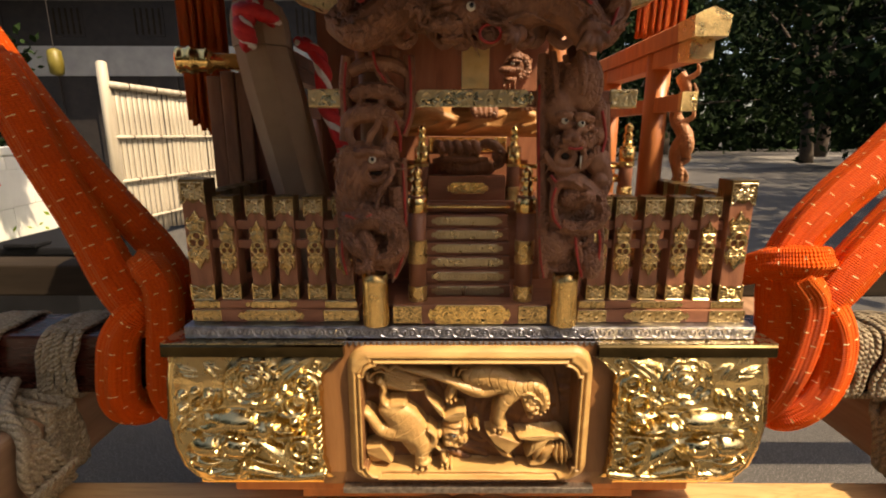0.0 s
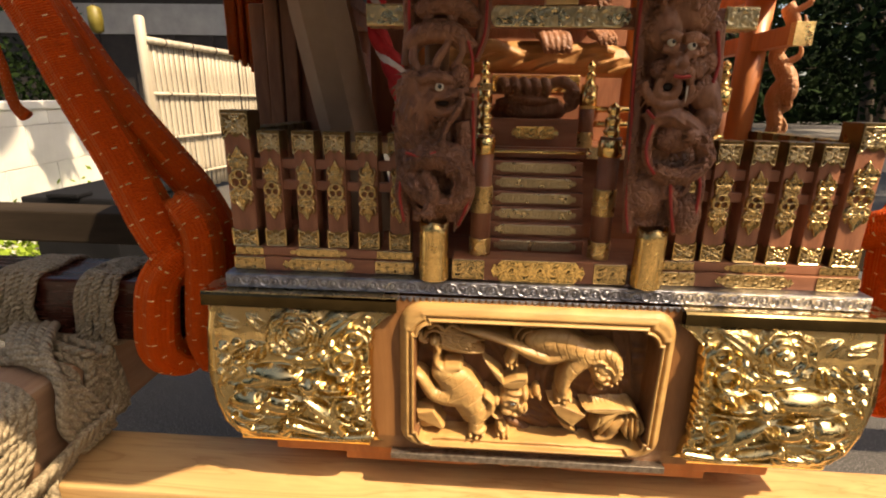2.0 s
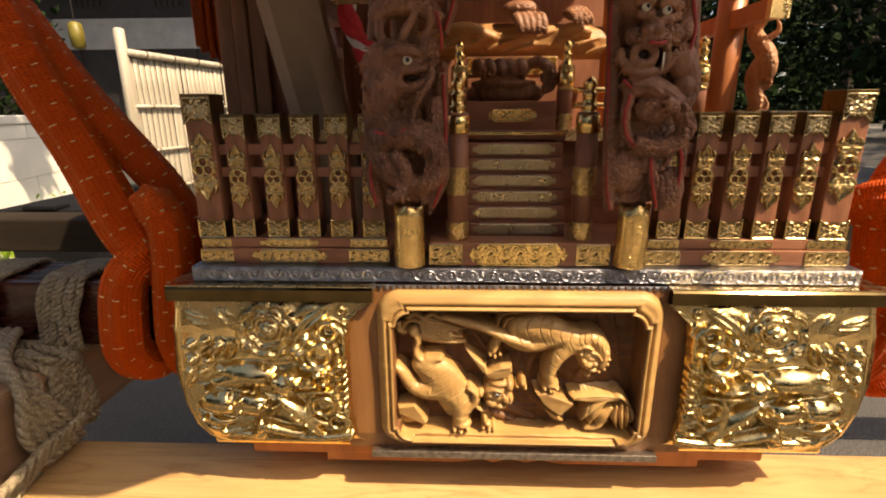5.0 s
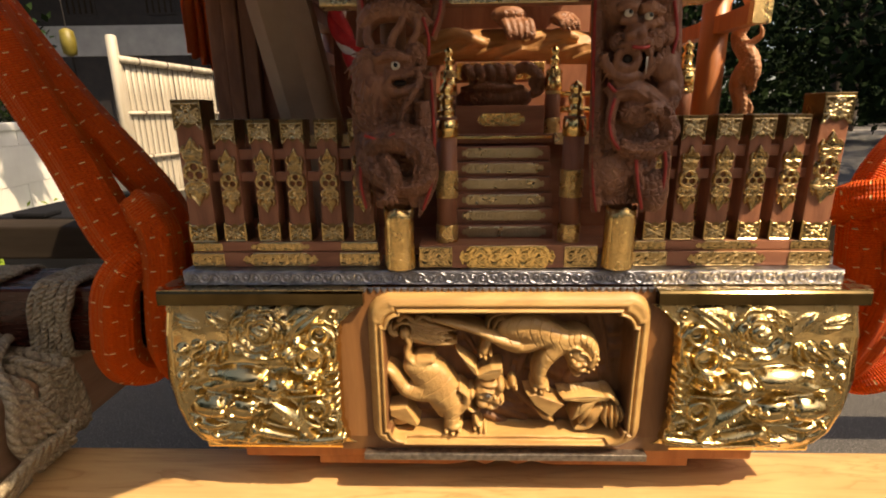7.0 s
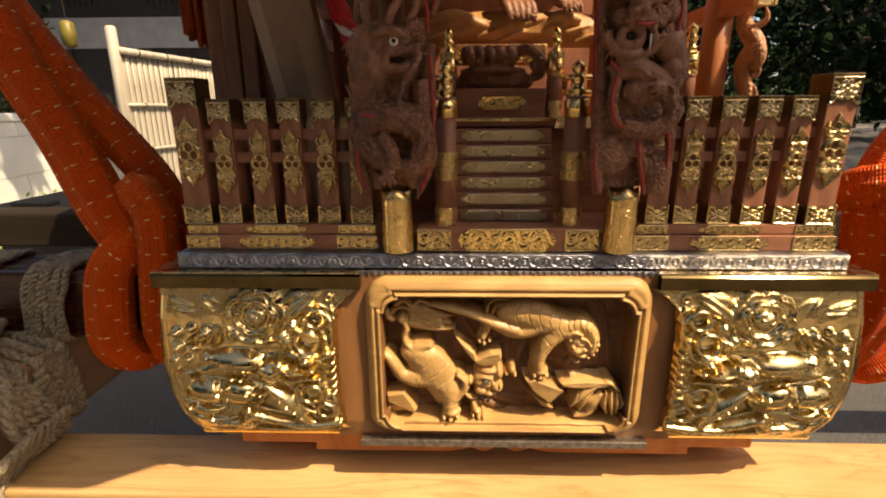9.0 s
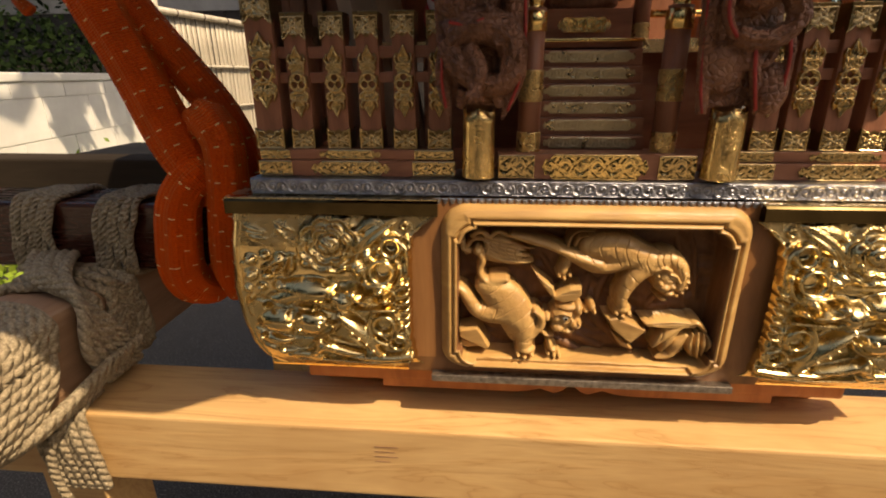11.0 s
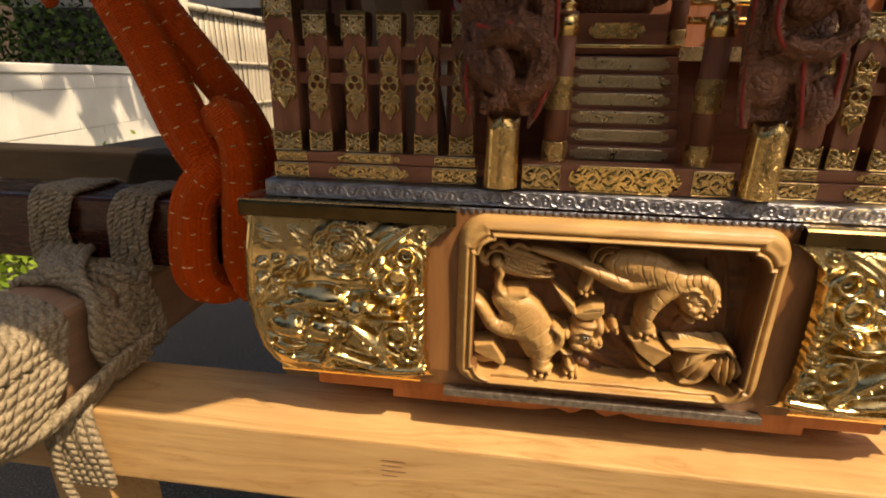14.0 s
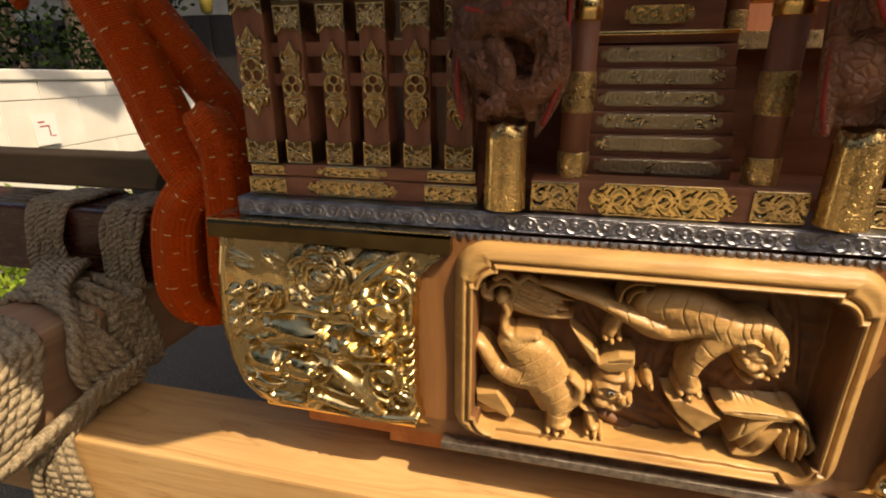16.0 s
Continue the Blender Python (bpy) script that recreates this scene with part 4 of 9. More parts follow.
    h = blend(h, solid(X, Z, [(0.938, 0.896, 0.012, 0.0060), (0.981, 0.847, 0.016, 0.0080), (0.982, 0.746, 0.012, 0.0070)], -1), 0.0033, 0.0015)
    h = blend(h, solid(X, Z, [(0.890, 0.779, 0.016, 0.0070), (0.916, 0.704, 0.022, 0.0100), (0.880, 0.625, 0.019, 0.0100), (0.827, 0.600, 0.012, 0.0080)], -1), 0.0033, 0.0015)
    h = blend(h, solid(X, Z, [(0.757, 0.754, 0.012, 0.0070), (0.722, 0.709, 0.019, 0.0090), (0.730, 0.647, 0.022, 0.0100), (0.778, 0.613, 0.022, 0.0110)], -1), 0.0033, 0.0015)
    h = blend(h, solid(X, Z, [(0.879, 0.466, 0.016, 0.0070), (0.899, 0.386, 0.019, 0.0090), (0.868, 0.313, 0.016, 0.0080)], -1), 0.0033, 0.0015)
    h = blend(h, solid(X, Z, [(0.926, 0.350, 0.012, 0.0060), (0.954, 0.277, 0.019, 0.0080), (0.917, 0.201, 0.016, 0.0080)], -1), 0.0033, 0.0015)
    h = blend(h, solid(X, Z, [(0.750, 0.464, 0.012, 0.0080), (0.724, 0.384, 0.019, 0.0110), (0.753, 0.300, 0.022, 0.0120), (0.815, 0.252, 0.019, 0.0100)], -1), 0.0033, 0.0015)
    # balls and locks of the tail
    for place in ((0.127, 0.748, 0.037, 0.034, 0.0105, 0), (0.200, 0.773, 0.028, 0.026, 0.0090, 0), (0.276, 0.753, 0.040, 0.037, 0.0105, 0), (0.128, 0.662, 0.040, 0.037, 0.0105, 0),):
        h = blend(h, mound(X, Z, *place, -1), 0.0040, 0.0015)
    for place in ((0.211, 0.663, 0.034, 0.031, 0.0105, 0), (0.103, 0.581, 0.031, 0.029, 0.0090, 0), (0.271, 0.608, 0.040, 0.037, 0.0105, 0), (0.176, 0.593, 0.028, 0.026, 0.0090, 0),):
        h = blend(h, mound(X, Z, *place, -1), 0.0040, 0.0015)
    for place in ((0.042, 0.556, 0.022, 0.020, 0.0090, 0),):
        h = blend(h, mound(X, Z, *place, -1), 0.0040, 0.0015)
    h = blend(h, solid(X, Z, [(0.184, 0.697, 0.009, 0.0070), (0.239, 0.732, 0.016, 0.0100), (0.277, 0.780, 0.012, 0.0090)], -1), 0.0026, 0.0015)
    h = blend(h, solid(X, Z, [(0.251, 0.677, 0.009, 0.0070), (0.300, 0.712, 0.019, 0.0110), (0.323, 0.774, 0.012, 0.0090)], -1), 0.0026, 0.0015)
    h = blend(h, solid(X, Z, [(0.300, 0.664, 0.009, 0.0070), (0.338, 0.713, 0.016, 0.0100), (0.342, 0.774, 0.009, 0.0070)], -1), 0.0026, 0.0015)
    h = blend(h, solid(X, Z, [(0.052, 0.492, 0.019, 0.0070), (0.083, 0.616, 0.019, 0.0080), (0.085, 0.721, 0.016, 0.0070)], -1), 0.0026, 0.0015)
    h = blend(h, solid(X, Z, [(0.097, 0.420, 0.016, 0.0070), (0.091, 0.492, 0.019, 0.0090), (0.129, 0.536, 0.016, 0.0090)], -1), 0.0026, 0.0015)
    for line in ([(0.105, 0.748), (0.130, 0.769), (0.146, 0.745), (0.128, 0.731)], [(0.254, 0.753), (0.279, 0.774), (0.298, 0.750), (0.277, 0.733)], [(0.105, 0.662), (0.131, 0.683), (0.150, 0.659), (0.128, 0.645)], [(0.248, 0.608), (0.273, 0.629), (0.289, 0.604)],):
        h = h - groove(X, Z, line, 0.0099, 0.0020) * np.clip((h - 0.001) / 0.003, 0, 1)
    # back, loin and shoulder of the lion
    for place in ((0.430, 0.578, 0.186, 0.081, 0.0150, -4), (0.307, 0.538, 0.130, 0.050, 0.0125, 10),):
        h = blend(h, mound(X, Z, *place, -1), 0.0096, 0.0015)
    for place in ((0.604, 0.527, 0.084, 0.084, 0.0185, 0), (0.550, 0.561, 0.056, 0.047, 0.0165, 0),):
        h = blend(h, mound(X, Z, *place, -1), 0.0064, 0.0015)
    # rump, thigh and belly
    for place in ((0.255, 0.378, 0.143, 0.084, 0.0130, 5), (0.408, 0.380, 0.106, 0.096, 0.0145, -15), (0.206, 0.255, 0.099, 0.047, 0.0100, 5), (0.067, 0.280, 0.075, 0.056, 0.0070, 20),):
        h = blend(h, mound(X, Z, *place, -1), 0.0048, 0.0015)
    # brow, eyes, snout and lips
    for place in ((0.658, 0.587, 0.056, 0.047, 0.0200, 0), (0.731, 0.542, 0.081, 0.053, 0.0195, 0), (0.802, 0.606, 0.050, 0.034, 0.0185, 20), (0.837, 0.558, 0.040, 0.034, 0.0190, 0),):
        h = blend(h, mound(X, Z, *place, -1), 0.0048, 0.0015)
    h = blend(h, solid(X, Z, [(0.655, 0.484, 0.019, 0.0140), (0.753, 0.500, 0.025, 0.0170), (0.877, 0.491, 0.012, 0.0120)], -1), 0.0026, 0.0015)
    h = blend(h, solid(X, Z, [(0.645, 0.555, 0.016, 0.0160), (0.709, 0.556, 0.016, 0.0210), (0.798, 0.547, 0.012, 0.0210)], -1), 0.0026, 0.0015)
    h = blend(h, solid(X, Z, [(0.701, 0.640, 0.019, 0.0120), (0.773, 0.637, 0.022, 0.0150), (0.842, 0.631, 0.012, 0.0130)], -1), 0.0026, 0.0015)
    # foreleg, knee and paws
    h = blend(h, solid(X, Z, [(0.564, 0.444, 0.040, 0.0150), (0.646, 0.383, 0.053, 0.0175), (0.720, 0.288, 0.047, 0.0170), (0.772, 0.199, 0.037, 0.0145)], -1), 0.0039, 0.0015)
    h = blend(h, solid(X, Z, [(0.576, 0.426, 0.016, 0.0120), (0.529, 0.345, 0.016, 0.0120), (0.451, 0.296, 0.016, 0.0110), (0.393, 0.239, 0.012, 0.0100)], -1), 0.0026, 0.0015)
    for place in ((0.677, 0.325, 0.022, 0.022, 0.0225, 0), (0.716, 0.285, 0.019, 0.019, 0.0215, 0), (0.644, 0.361, 0.019, 0.019, 0.0215, 0), (0.748, 0.237, 0.019, 0.019, 0.0195, 0),):
        h = blend(h, mound(X, Z, *place, -1), 0.0032, 0.0015)
    for place in ((0.455, 0.388, 0.025, 0.022, 0.0165, 0), (0.498, 0.396, 0.025, 0.022, 0.0165, 0), (0.533, 0.389, 0.022, 0.020, 0.0165, 0), (0.193, 0.479, 0.028, 0.025, 0.0130, 0),):
        h = blend(h, mound(X, Z, *place, -1), 0.0032, 0.0015)
    for place in ((0.433, 0.482, 0.025, 0.022, 0.0165, 0), (0.387, 0.481, 0.019, 0.017, 0.0165, 0), (0.350, 0.357, 0.019, 0.017, 0.0165, 0), (0.303, 0.371, 0.019, 0.017, 0.0165, 0),):
        h = blend(h, mound(X, Z, *place, -1), 0.0032, 0.0015)
    for place in ((0.133, 0.280, 0.028, 0.025, 0.0130, 0),):
        h = blend(h, mound(X, Z, *place, -1), 0.0032, 0.0015)
    h = blend(h, solid(X, Z, [(0.270, 0.502, 0.016, 0.0110), (0.349, 0.488, 0.019, 0.0135), (0.419, 0.475, 0.016, 0.0130)], -1), 0.0026, 0.0015)
    h = blend(h, solid(X, Z, [(0.325, 0.342, 0.012, 0.0150), (0.319, 0.394, 0.016, 0.0165), (0.362, 0.431, 0.012, 0.0155)], -1), 0.0026, 0.0015)
    # rolling water along the foot
    h = blend(h, solid(X, Z, [(0.087, 0.235, 0.025, 0.0060), (0.186, 0.179, 0.034, 0.0090), (0.310, 0.155, 0.043, 0.0110), (0.408, 0.141, 0.043, 0.0120)], -1), 0.0052, 0.0015)
    h = blend(h, solid(X, Z, [(0.377, 0.156, 0.025, 0.0120), (0.458, 0.232, 0.040, 0.0145), (0.548, 0.204, 0.050, 0.0140), (0.676, 0.160, 0.047, 0.0140), (0.808, 0.154, 0.043, 0.0150), (0.954, 0.172, 0.031, 0.0120)], -1), 0.0052, 0.0015)
    h = blend(h, solid(X, Z, [(0.187, 0.236, 0.016, 0.0090), (0.206, 0.180, 0.022, 0.0120), (0.248, 0.138, 0.016, 0.0100)], -1), 0.0039, 0.0015)
    h = blend(h, solid(X, Z, [(0.412, 0.232, 0.016, 0.0130), (0.443, 0.277, 0.022, 0.0155), (0.479, 0.248, 0.016, 0.0140)], -1), 0.0039, 0.0015)
    h = blend(h, solid(X, Z, [(0.271, 0.108, 0.012, 0.0090), (0.506, 0.119, 0.016, 0.0110), (0.739, 0.115, 0.019, 0.0125), (0.938, 0.126, 0.016, 0.0100)], -1), 0.0026, 0.0015)
    # pointed lobes along the inner edge
    h = blend(h, solid(X, Z, [(0.899, 0.628, 0.012, 0.0060), (0.944, 0.639, 0.019, 0.0100), (1.005, 0.660, 0.006, 0.0060)], -1), 0.0026, 0.0015)
    h = blend(h, solid(X, Z, [(0.895, 0.572, 0.012, 0.0060), (0.940, 0.583, 0.019, 0.0100), (1.014, 0.605, 0.006, 0.0060)], -1), 0.0026, 0.0015)
    h = blend(h, solid(X, Z, [(0.892, 0.523, 0.012, 0.0060), (0.937, 0.534, 0.019, 0.0100), (0.999, 0.556, 0.006, 0.0060)], -1), 0.0026, 0.0015)
    h = blend(h, solid(X, Z, [(0.889, 0.473, 0.012, 0.0060), (0.934, 0.484, 0.019, 0.0100), (1.009, 0.506, 0.006, 0.0060)], -1), 0.0026, 0.0015)
    h = blend(h, solid(X, Z, [(0.885, 0.422, 0.012, 0.0060), (0.931, 0.434, 0.019, 0.0100), (0.993, 0.456, 0.006, 0.0060)], -1), 0.0026, 0.0015)
    h = blend(h, solid(X, Z, [(0.882, 0.372, 0.012, 0.0060), (0.928, 0.383, 0.019, 0.0100), (1.003, 0.406, 0.006, 0.0060)], -1), 0.0026, 0.0015)
    # creases between the limbs, mouth, ribs of the waves
    for line in ([(0.144, 0.529), (0.284, 0.487), (0.443, 0.460), (0.569, 0.426)], [(0.299, 0.283), (0.315, 0.368), (0.305, 0.441)], [(0.540, 0.462), (0.522, 0.540), (0.556, 0.621)], [(0.510, 0.638), (0.653, 0.640), (0.699, 0.619)],):
        h = h - groove(X, Z, line, 0.0217, 0.0050) * np.clip((h - 0.001) / 0.003, 0, 1)
    for line in ([(0.642, 0.513), (0.738, 0.517), (0.873, 0.519)], [(0.102, 0.339), (0.242, 0.282), (0.390, 0.276)], [(0.606, 0.298), (0.666, 0.235), (0.695, 0.187)], [(0.348, 0.193), (0.421, 0.258), (0.414, 0.314)],):
        h = h - groove(X, Z, line, 0.0155, 0.0040) * np.clip((h - 0.001) / 0.003, 0, 1)
    for line in ([(0.508, 0.135), (0.674, 0.133), (0.939, 0.141)], [(0.209, 0.153), (0.348, 0.193), (0.431, 0.194)], [(0.462, 0.172), (0.611, 0.174), (0.744, 0.184)], [(0.881, 0.738), (0.937, 0.739), (0.925, 0.642)], [(0.894, 0.697), (0.875, 0.642), (0.829, 0.621)],):
        h = h - groove(X, Z, line, 0.0093, 0.0025) * np.clip((h - 0.001) / 0.003, 0, 1)
    return 1.15 * h


def soften(H, sigma):
    """Gaussian blur of a height field, in cells."""
    n = int(3 * sigma) + 1
    k = np.exp(-0.5 * (np.arange(-n, n + 1) / sigma) ** 2)
    k /= k.sum()
    P = np.pad(H, n, mode="edge")
    P = sum(k[i] * P[i:i + H.shape[0], :] for i in range(2 * n + 1))
    return sum(k[i] * P[:, i:i + H.shape[1]] for i in range(2 * n + 1))


def gold_panel(parent, side):
    """One gold corner sheet, its inner edge an ogee; side -1 west, 1 east."""
    nx, nz = 390, 350
    hgt = Z_TOP - 0.005 - Z_LOW
    x_out, x_in = 0.396, 0.152
    u = np.linspace(0, 1, nx)
    zz = np.linspace(Z_LOW, Z_TOP - 0.005, nz)
    U, Z = np.meshgrid(u, zz)
    X = x_out + (x_in - x_out) * U
    s = (Z - Z_LOW) / hgt
    edge = np.interp(s, [0, 0.05, 0.14, 0.3, 0.55, 0.75, 0.88, 0.95, 1.0], [0.160, 0.168, 0.186, 0.191, 0.190, 0.190, 0.188, 0.176, 0.158])
    edge = edge + 0.0022 * np.abs(np.sin(s * 34)) + 0.001 * np.sin(s * 71)
    keep = X > edge
    A = (x_out - X) / hgt
    H = lion_relief(A, s)
    ground_level = soften(H, 2.0) < 0.0024
    H = 0.35 * soften(H, 2.4) + 0.65 * soften(H, 0.8)
    margin = np.minimum((X - edge) / 0.006, 1)
    rim = 0.0022 * np.exp(-((X - edge - 0.0032) / 0.0018) ** 2)
    H = H * np.clip(margin, 0, 1) * np.clip((x_out - 0.014 - X) / 0.012, 0, 1) * np.clip((1.06 - s) / 0.06, 0, 1) + rim
    H += 0.004 * np.clip((X - edge) / 0.003, 0, 1)
    # smooth border band along the outer edge
    H += 0.0022 * np.clip((X - x_out + 0.017) / 0.002, 0, 1)
    # the outer edge turns round the corner
    round_off = 0.018 * np.clip((X - 0.378) / 0.018, 0, 1) ** 2.5
    Y = front_y(Z) - H + round_off
    Xs = X + swell(Z) * np.clip((X - 0.30) / 0.10, 0, 1)
    lab = "raised gold sheet with lion, peony and waves"
    top = (s > 0.955) | (ground_level & (s > 0.84 + 0.05 * fbm(A, s, 16, 4)) & (A > 0.08) & (X > edge + 0.008))
    names = ((keep & ~top, "gold_panel", "gold_relief", lab), (keep & (soften(top.astype(float), 1.0) > 0.05), "punched_ground", "gold_punched", "finely punched gold ground"))
    for k, name, mat, text in names:
        if side > 0:
            ob = grid_mesh(name, Xs[:, ::-1] + 0.004, Y[:, ::-1], Z[:, ::-1], k[:, ::-1], MAT[mat], parent, text)
        else:
            ob = grid_mesh(name, -Xs, Y, Z, k, MAT[mat], parent, text)
    return ob


def carved_picture(U, V):
    """Two tigers among rocks, clouds and leaves: height over the sunken ground. U across and V up from the panel's middle."""
    ground = 0.0022 + 0.0020 * fbm(U, V, 150, 7) + 0.0012 * np.sin(60 * U + 260 * V + 9 * fbm(U, V, 70, 2))
    # slanting rock behind, pine boles at the far side
    ground = over(ground, solid(U, V, [(-0.0639, -0.0251, 0.0054, 0.0050), (-0.0155, -0.0594, 0.0067, 0.0060), (0.0265, -0.0787, 0.0054, 0.0050)], 0.2))
    ground = over(ground, solid(U, V, [(0.0061, 0.0133, 0.0054, 0.0040), (0.0036, -0.0129, 0.0067, 0.0050), (0.0252, -0.0471, 0.0067, 0.0060)], 0.2))
    ground = over(ground, solid(U, V, [(0.0181, -0.0395, 0.0047, 0.0060), (0.0466, -0.0665, 0.0060, 0.0080), (0.0647, -0.0821, 0.0047, 0.0080)], 0.2))
    ground = over(ground, solid(U, V, [(-0.0500, -0.0599, 0.0047, 0.0060), (-0.0082, -0.0792, 0.0054, 0.0080), (0.0060, -0.0870, 0.0047, 0.0080)], 0.2))
    ground = over(ground, solid(U, V, [(0.0977, 0.0714, 0.0034, 0.0040), (0.1088, 0.0289, 0.0040, 0.0050), (0.1183, -0.0229, 0.0034, 0.0040)], 0.2))
    ground = over(ground, solid(U, V, [(0.1137, 0.0716, 0.0027, 0.0030), (0.1238, 0.0290, 0.0034, 0.0050), (0.1310, -0.0152, 0.0027, 0.0040)], 0.2))
    ground = over(ground, solid(U, V, [(0.0838, -0.0082, 0.0040, 0.0040), (0.0781, -0.0234, 0.0054, 0.0050), (0.0982, -0.0231, 0.0054, 0.0050)], 0.2))
    ground = over(ground, solid(U, V, [(-0.0508, 0.0419, 0.0040, 0.0040), (-0.0305, 0.0129, 0.0047, 0.0050), (0.0031, 0.0021, 0.0040, 0.0040)], 0.2))
    ground = over(ground, solid(U, V, [(0.0353, 0.0282, 0.0047, 0.0040), (0.0230, 0.0061, 0.0054, 0.0050), (0.0172, -0.0165, 0.0047, 0.0050)], 0.2))
    ground = ground + 0.0010 * fbm(U, V, 380, 5)
    # uneven strip of earth along the foot
    lip = -0.0823 + 0.0022 * fbm(U, V, 90, 21) + 0.0012 * fbm(U, V, 40, 24)
    earth = np.where(lip > V, 1, 0) * (0.0315 * np.clip((lip - V) / 0.0035, 0, 1) ** 0.6 * (1 + 0.05 * fbm(U, V, 200, 25)))
    # rocks: chiselled planes
    pic = np.zeros_like(U)
    pic = over(pic, facet(U, V, [(-0.1439, -0.0501), (-0.1217, -0.0451), (-0.1143, -0.0568), (-0.1063, -0.0726), (-0.1092, -0.0782), (-0.1251, -0.0712), (-0.1443, -0.0611)], 0.0210, 0.05, 0.1))
    pic = over(pic, facet(U, V, [(-0.1444, -0.0635), (-0.1291, -0.0665), (-0.1168, -0.0743), (-0.1337, -0.0794), (-0.1448, -0.0747)], 0.0150, 0.1, 0.2))
    pic = over(pic, facet(U, V, [(-0.0620, 0.0288), (-0.0358, 0.0084), (-0.0302, -0.0087), (-0.0397, -0.0036), (-0.0505, 0.0105)], 0.0200, 0.22, 0.05))
    pic = over(pic, facet(U, V, [(-0.0398, 0.0062), (-0.0184, 0.0093), (-0.0119, 0.0131), (-0.0052, 0.0124), (-0.0035, 0.0006), (-0.0107, -0.0078), (-0.0247, -0.0117), (-0.0356, -0.0073)], 0.0245, 0.02, 0.15))
    pic = over(pic, facet(U, V, [(0.0172, -0.0157), (0.0357, -0.0239), (0.0618, -0.0213), (0.0726, -0.0426), (0.0559, -0.0616), (0.0346, -0.0439)], 0.0250, -0.05, 0.12))
    pic = over(pic, facet(U, V, [(0.0618, -0.0213), (0.0692, -0.0311), (0.0743, -0.0480), (0.0573, -0.0616), (0.0698, -0.0419)], 0.0210, 0.1, 0.1))
    pic = over(pic, facet(U, V, [(0.0319, -0.0455), (0.0560, -0.0632), (0.0642, -0.0741), (0.0467, -0.0688)], 0.0160, 0.1, 0.3))
    # bud beside the rock
    for place in ((0.0092, -0.0174, 0.0047, 0.0060, 0.0210), (0.0033, -0.0227, 0.0034, 0.0034, 0.0180), (0.0128, -0.0242, 0.0027, 0.0040, 0.0190),):
        pic = over(pic, mound(U, V, *place))
    # fallen trunk with leaves and a split flower
    pic = over(pic, facet(U, V, [(0.0614, -0.0259), (0.0985, -0.0270), (0.1265, -0.0243), (0.1285, -0.0327), (0.1185, -0.0413), (0.0927, -0.0393), (0.0724, -0.0403)], 0.0240, 0.0, 0.12))
    pic = over(pic, solid(U, V, [(0.1138, -0.0329, 0.0037, 0.0235), (0.0959, -0.0470, 0.0066, 0.0245), (0.0821, -0.0636, 0.0022, 0.0215)], 0.45))
    pic = over(pic, solid(U, V, [(0.1063, -0.0414, 0.0037, 0.0225), (0.0979, -0.0555, 0.0066, 0.0235), (0.0921, -0.0698, 0.0022, 0.0205)], 0.45))
    pic = over(pic, solid(U, V, [(0.1163, -0.0475, 0.0044, 0.0225), (0.1078, -0.0601, 0.0081, 0.0240), (0.1019, -0.0728, 0.0029, 0.0205)], 0.45))
    pic = over(pic, solid(U, V, [(0.1136, -0.0655, 0.0044, 0.0195), (0.1021, -0.0752, 0.0059, 0.0205), (0.0886, -0.0794, 0.0029, 0.0185)], 0.45))
    pic = over(pic, solid(U, V, [(0.1126, -0.0352, 0.0029, 0.0235), (0.1249, -0.0297, 0.0044, 0.0260), (0.1359, -0.0395, 0.0029, 0.0245)], 0.45))
    pic = over(pic, solid(U, V, [(0.1228, -0.0443, 0.0022, 0.0245), (0.1205, -0.0576, 0.0044, 0.0275), (0.1251, -0.0717, 0.0018, 0.0245)], 0.45))
    pic = over(pic, solid(U, V, [(0.1287, -0.0419, 0.0022, 0.0245), (0.1278, -0.0559, 0.0044, 0.0285), (0.1314, -0.0740, 0.0018, 0.0245)], 0.45))
    pic = over(pic, solid(U, V, [(0.1341, -0.0426, 0.0022, 0.0245), (0.1352, -0.0550, 0.0044, 0.0280), (0.1359, -0.0707, 0.0018, 0.0245)], 0.45))
    pic = over(pic, solid(U, V, [(0.1384, -0.0457, 0.0022, 0.0245), (0.1420, -0.0549, 0.0041, 0.0270), (0.1403, -0.0659, 0.0018, 0.0235)], 0.45))
    # cloud scrolls and a tuft of streaked cloud
    for k in range(6):
        # flame-like streaks, each lapping over the next
        dz = -0.0052 * k
        pic = over(pic, solid(U, V, [(-0.1130, 0.0650 + dz * 0.8, 0.0034, 0.0150), (-0.0960, 0.0618 + dz * 0.95, 0.0044, 0.0190 - 0.0008 * k), (-0.0790 + 0.003 * (k % 2), 0.0562 + dz * 0.75, 0.0038, 0.0185), (-0.0600 - 0.0045 * ((k * 2) % 5), 0.0530 + dz * 0.62, 0.0010, 0.0165)], 0.5))
    pic = over(pic, solid(U, V, [(-0.1156, 0.0414, 0.0060, 0.0130), (-0.0957, 0.0386, 0.0067, 0.0140), (-0.0732, 0.0396, 0.0047, 0.0140)], 0.6))
    pic = over(pic, solid(U, V, [(-0.1295, 0.0656, 0.0034, 0.0140), (-0.1202, 0.0713, 0.0040, 0.0160), (-0.1098, 0.0657, 0.0034, 0.0170), (-0.1005, 0.0714, 0.0034, 0.0170), (-0.0888, 0.0659, 0.0034, 0.0160)], 0.6))
    pic = over(pic, solid(U, V, [(-0.1409, 0.0584, 0.0040, 0.0150), (-0.1386, 0.0498, 0.0034, 0.0170), (-0.1320, 0.0470, 0.0027, 0.0170)], 0.6))
    pic = over(pic, curl(U, V, -0.1207, 0.0500, 0.0155, 0.019, 1.15, -1, 200, 0.30))
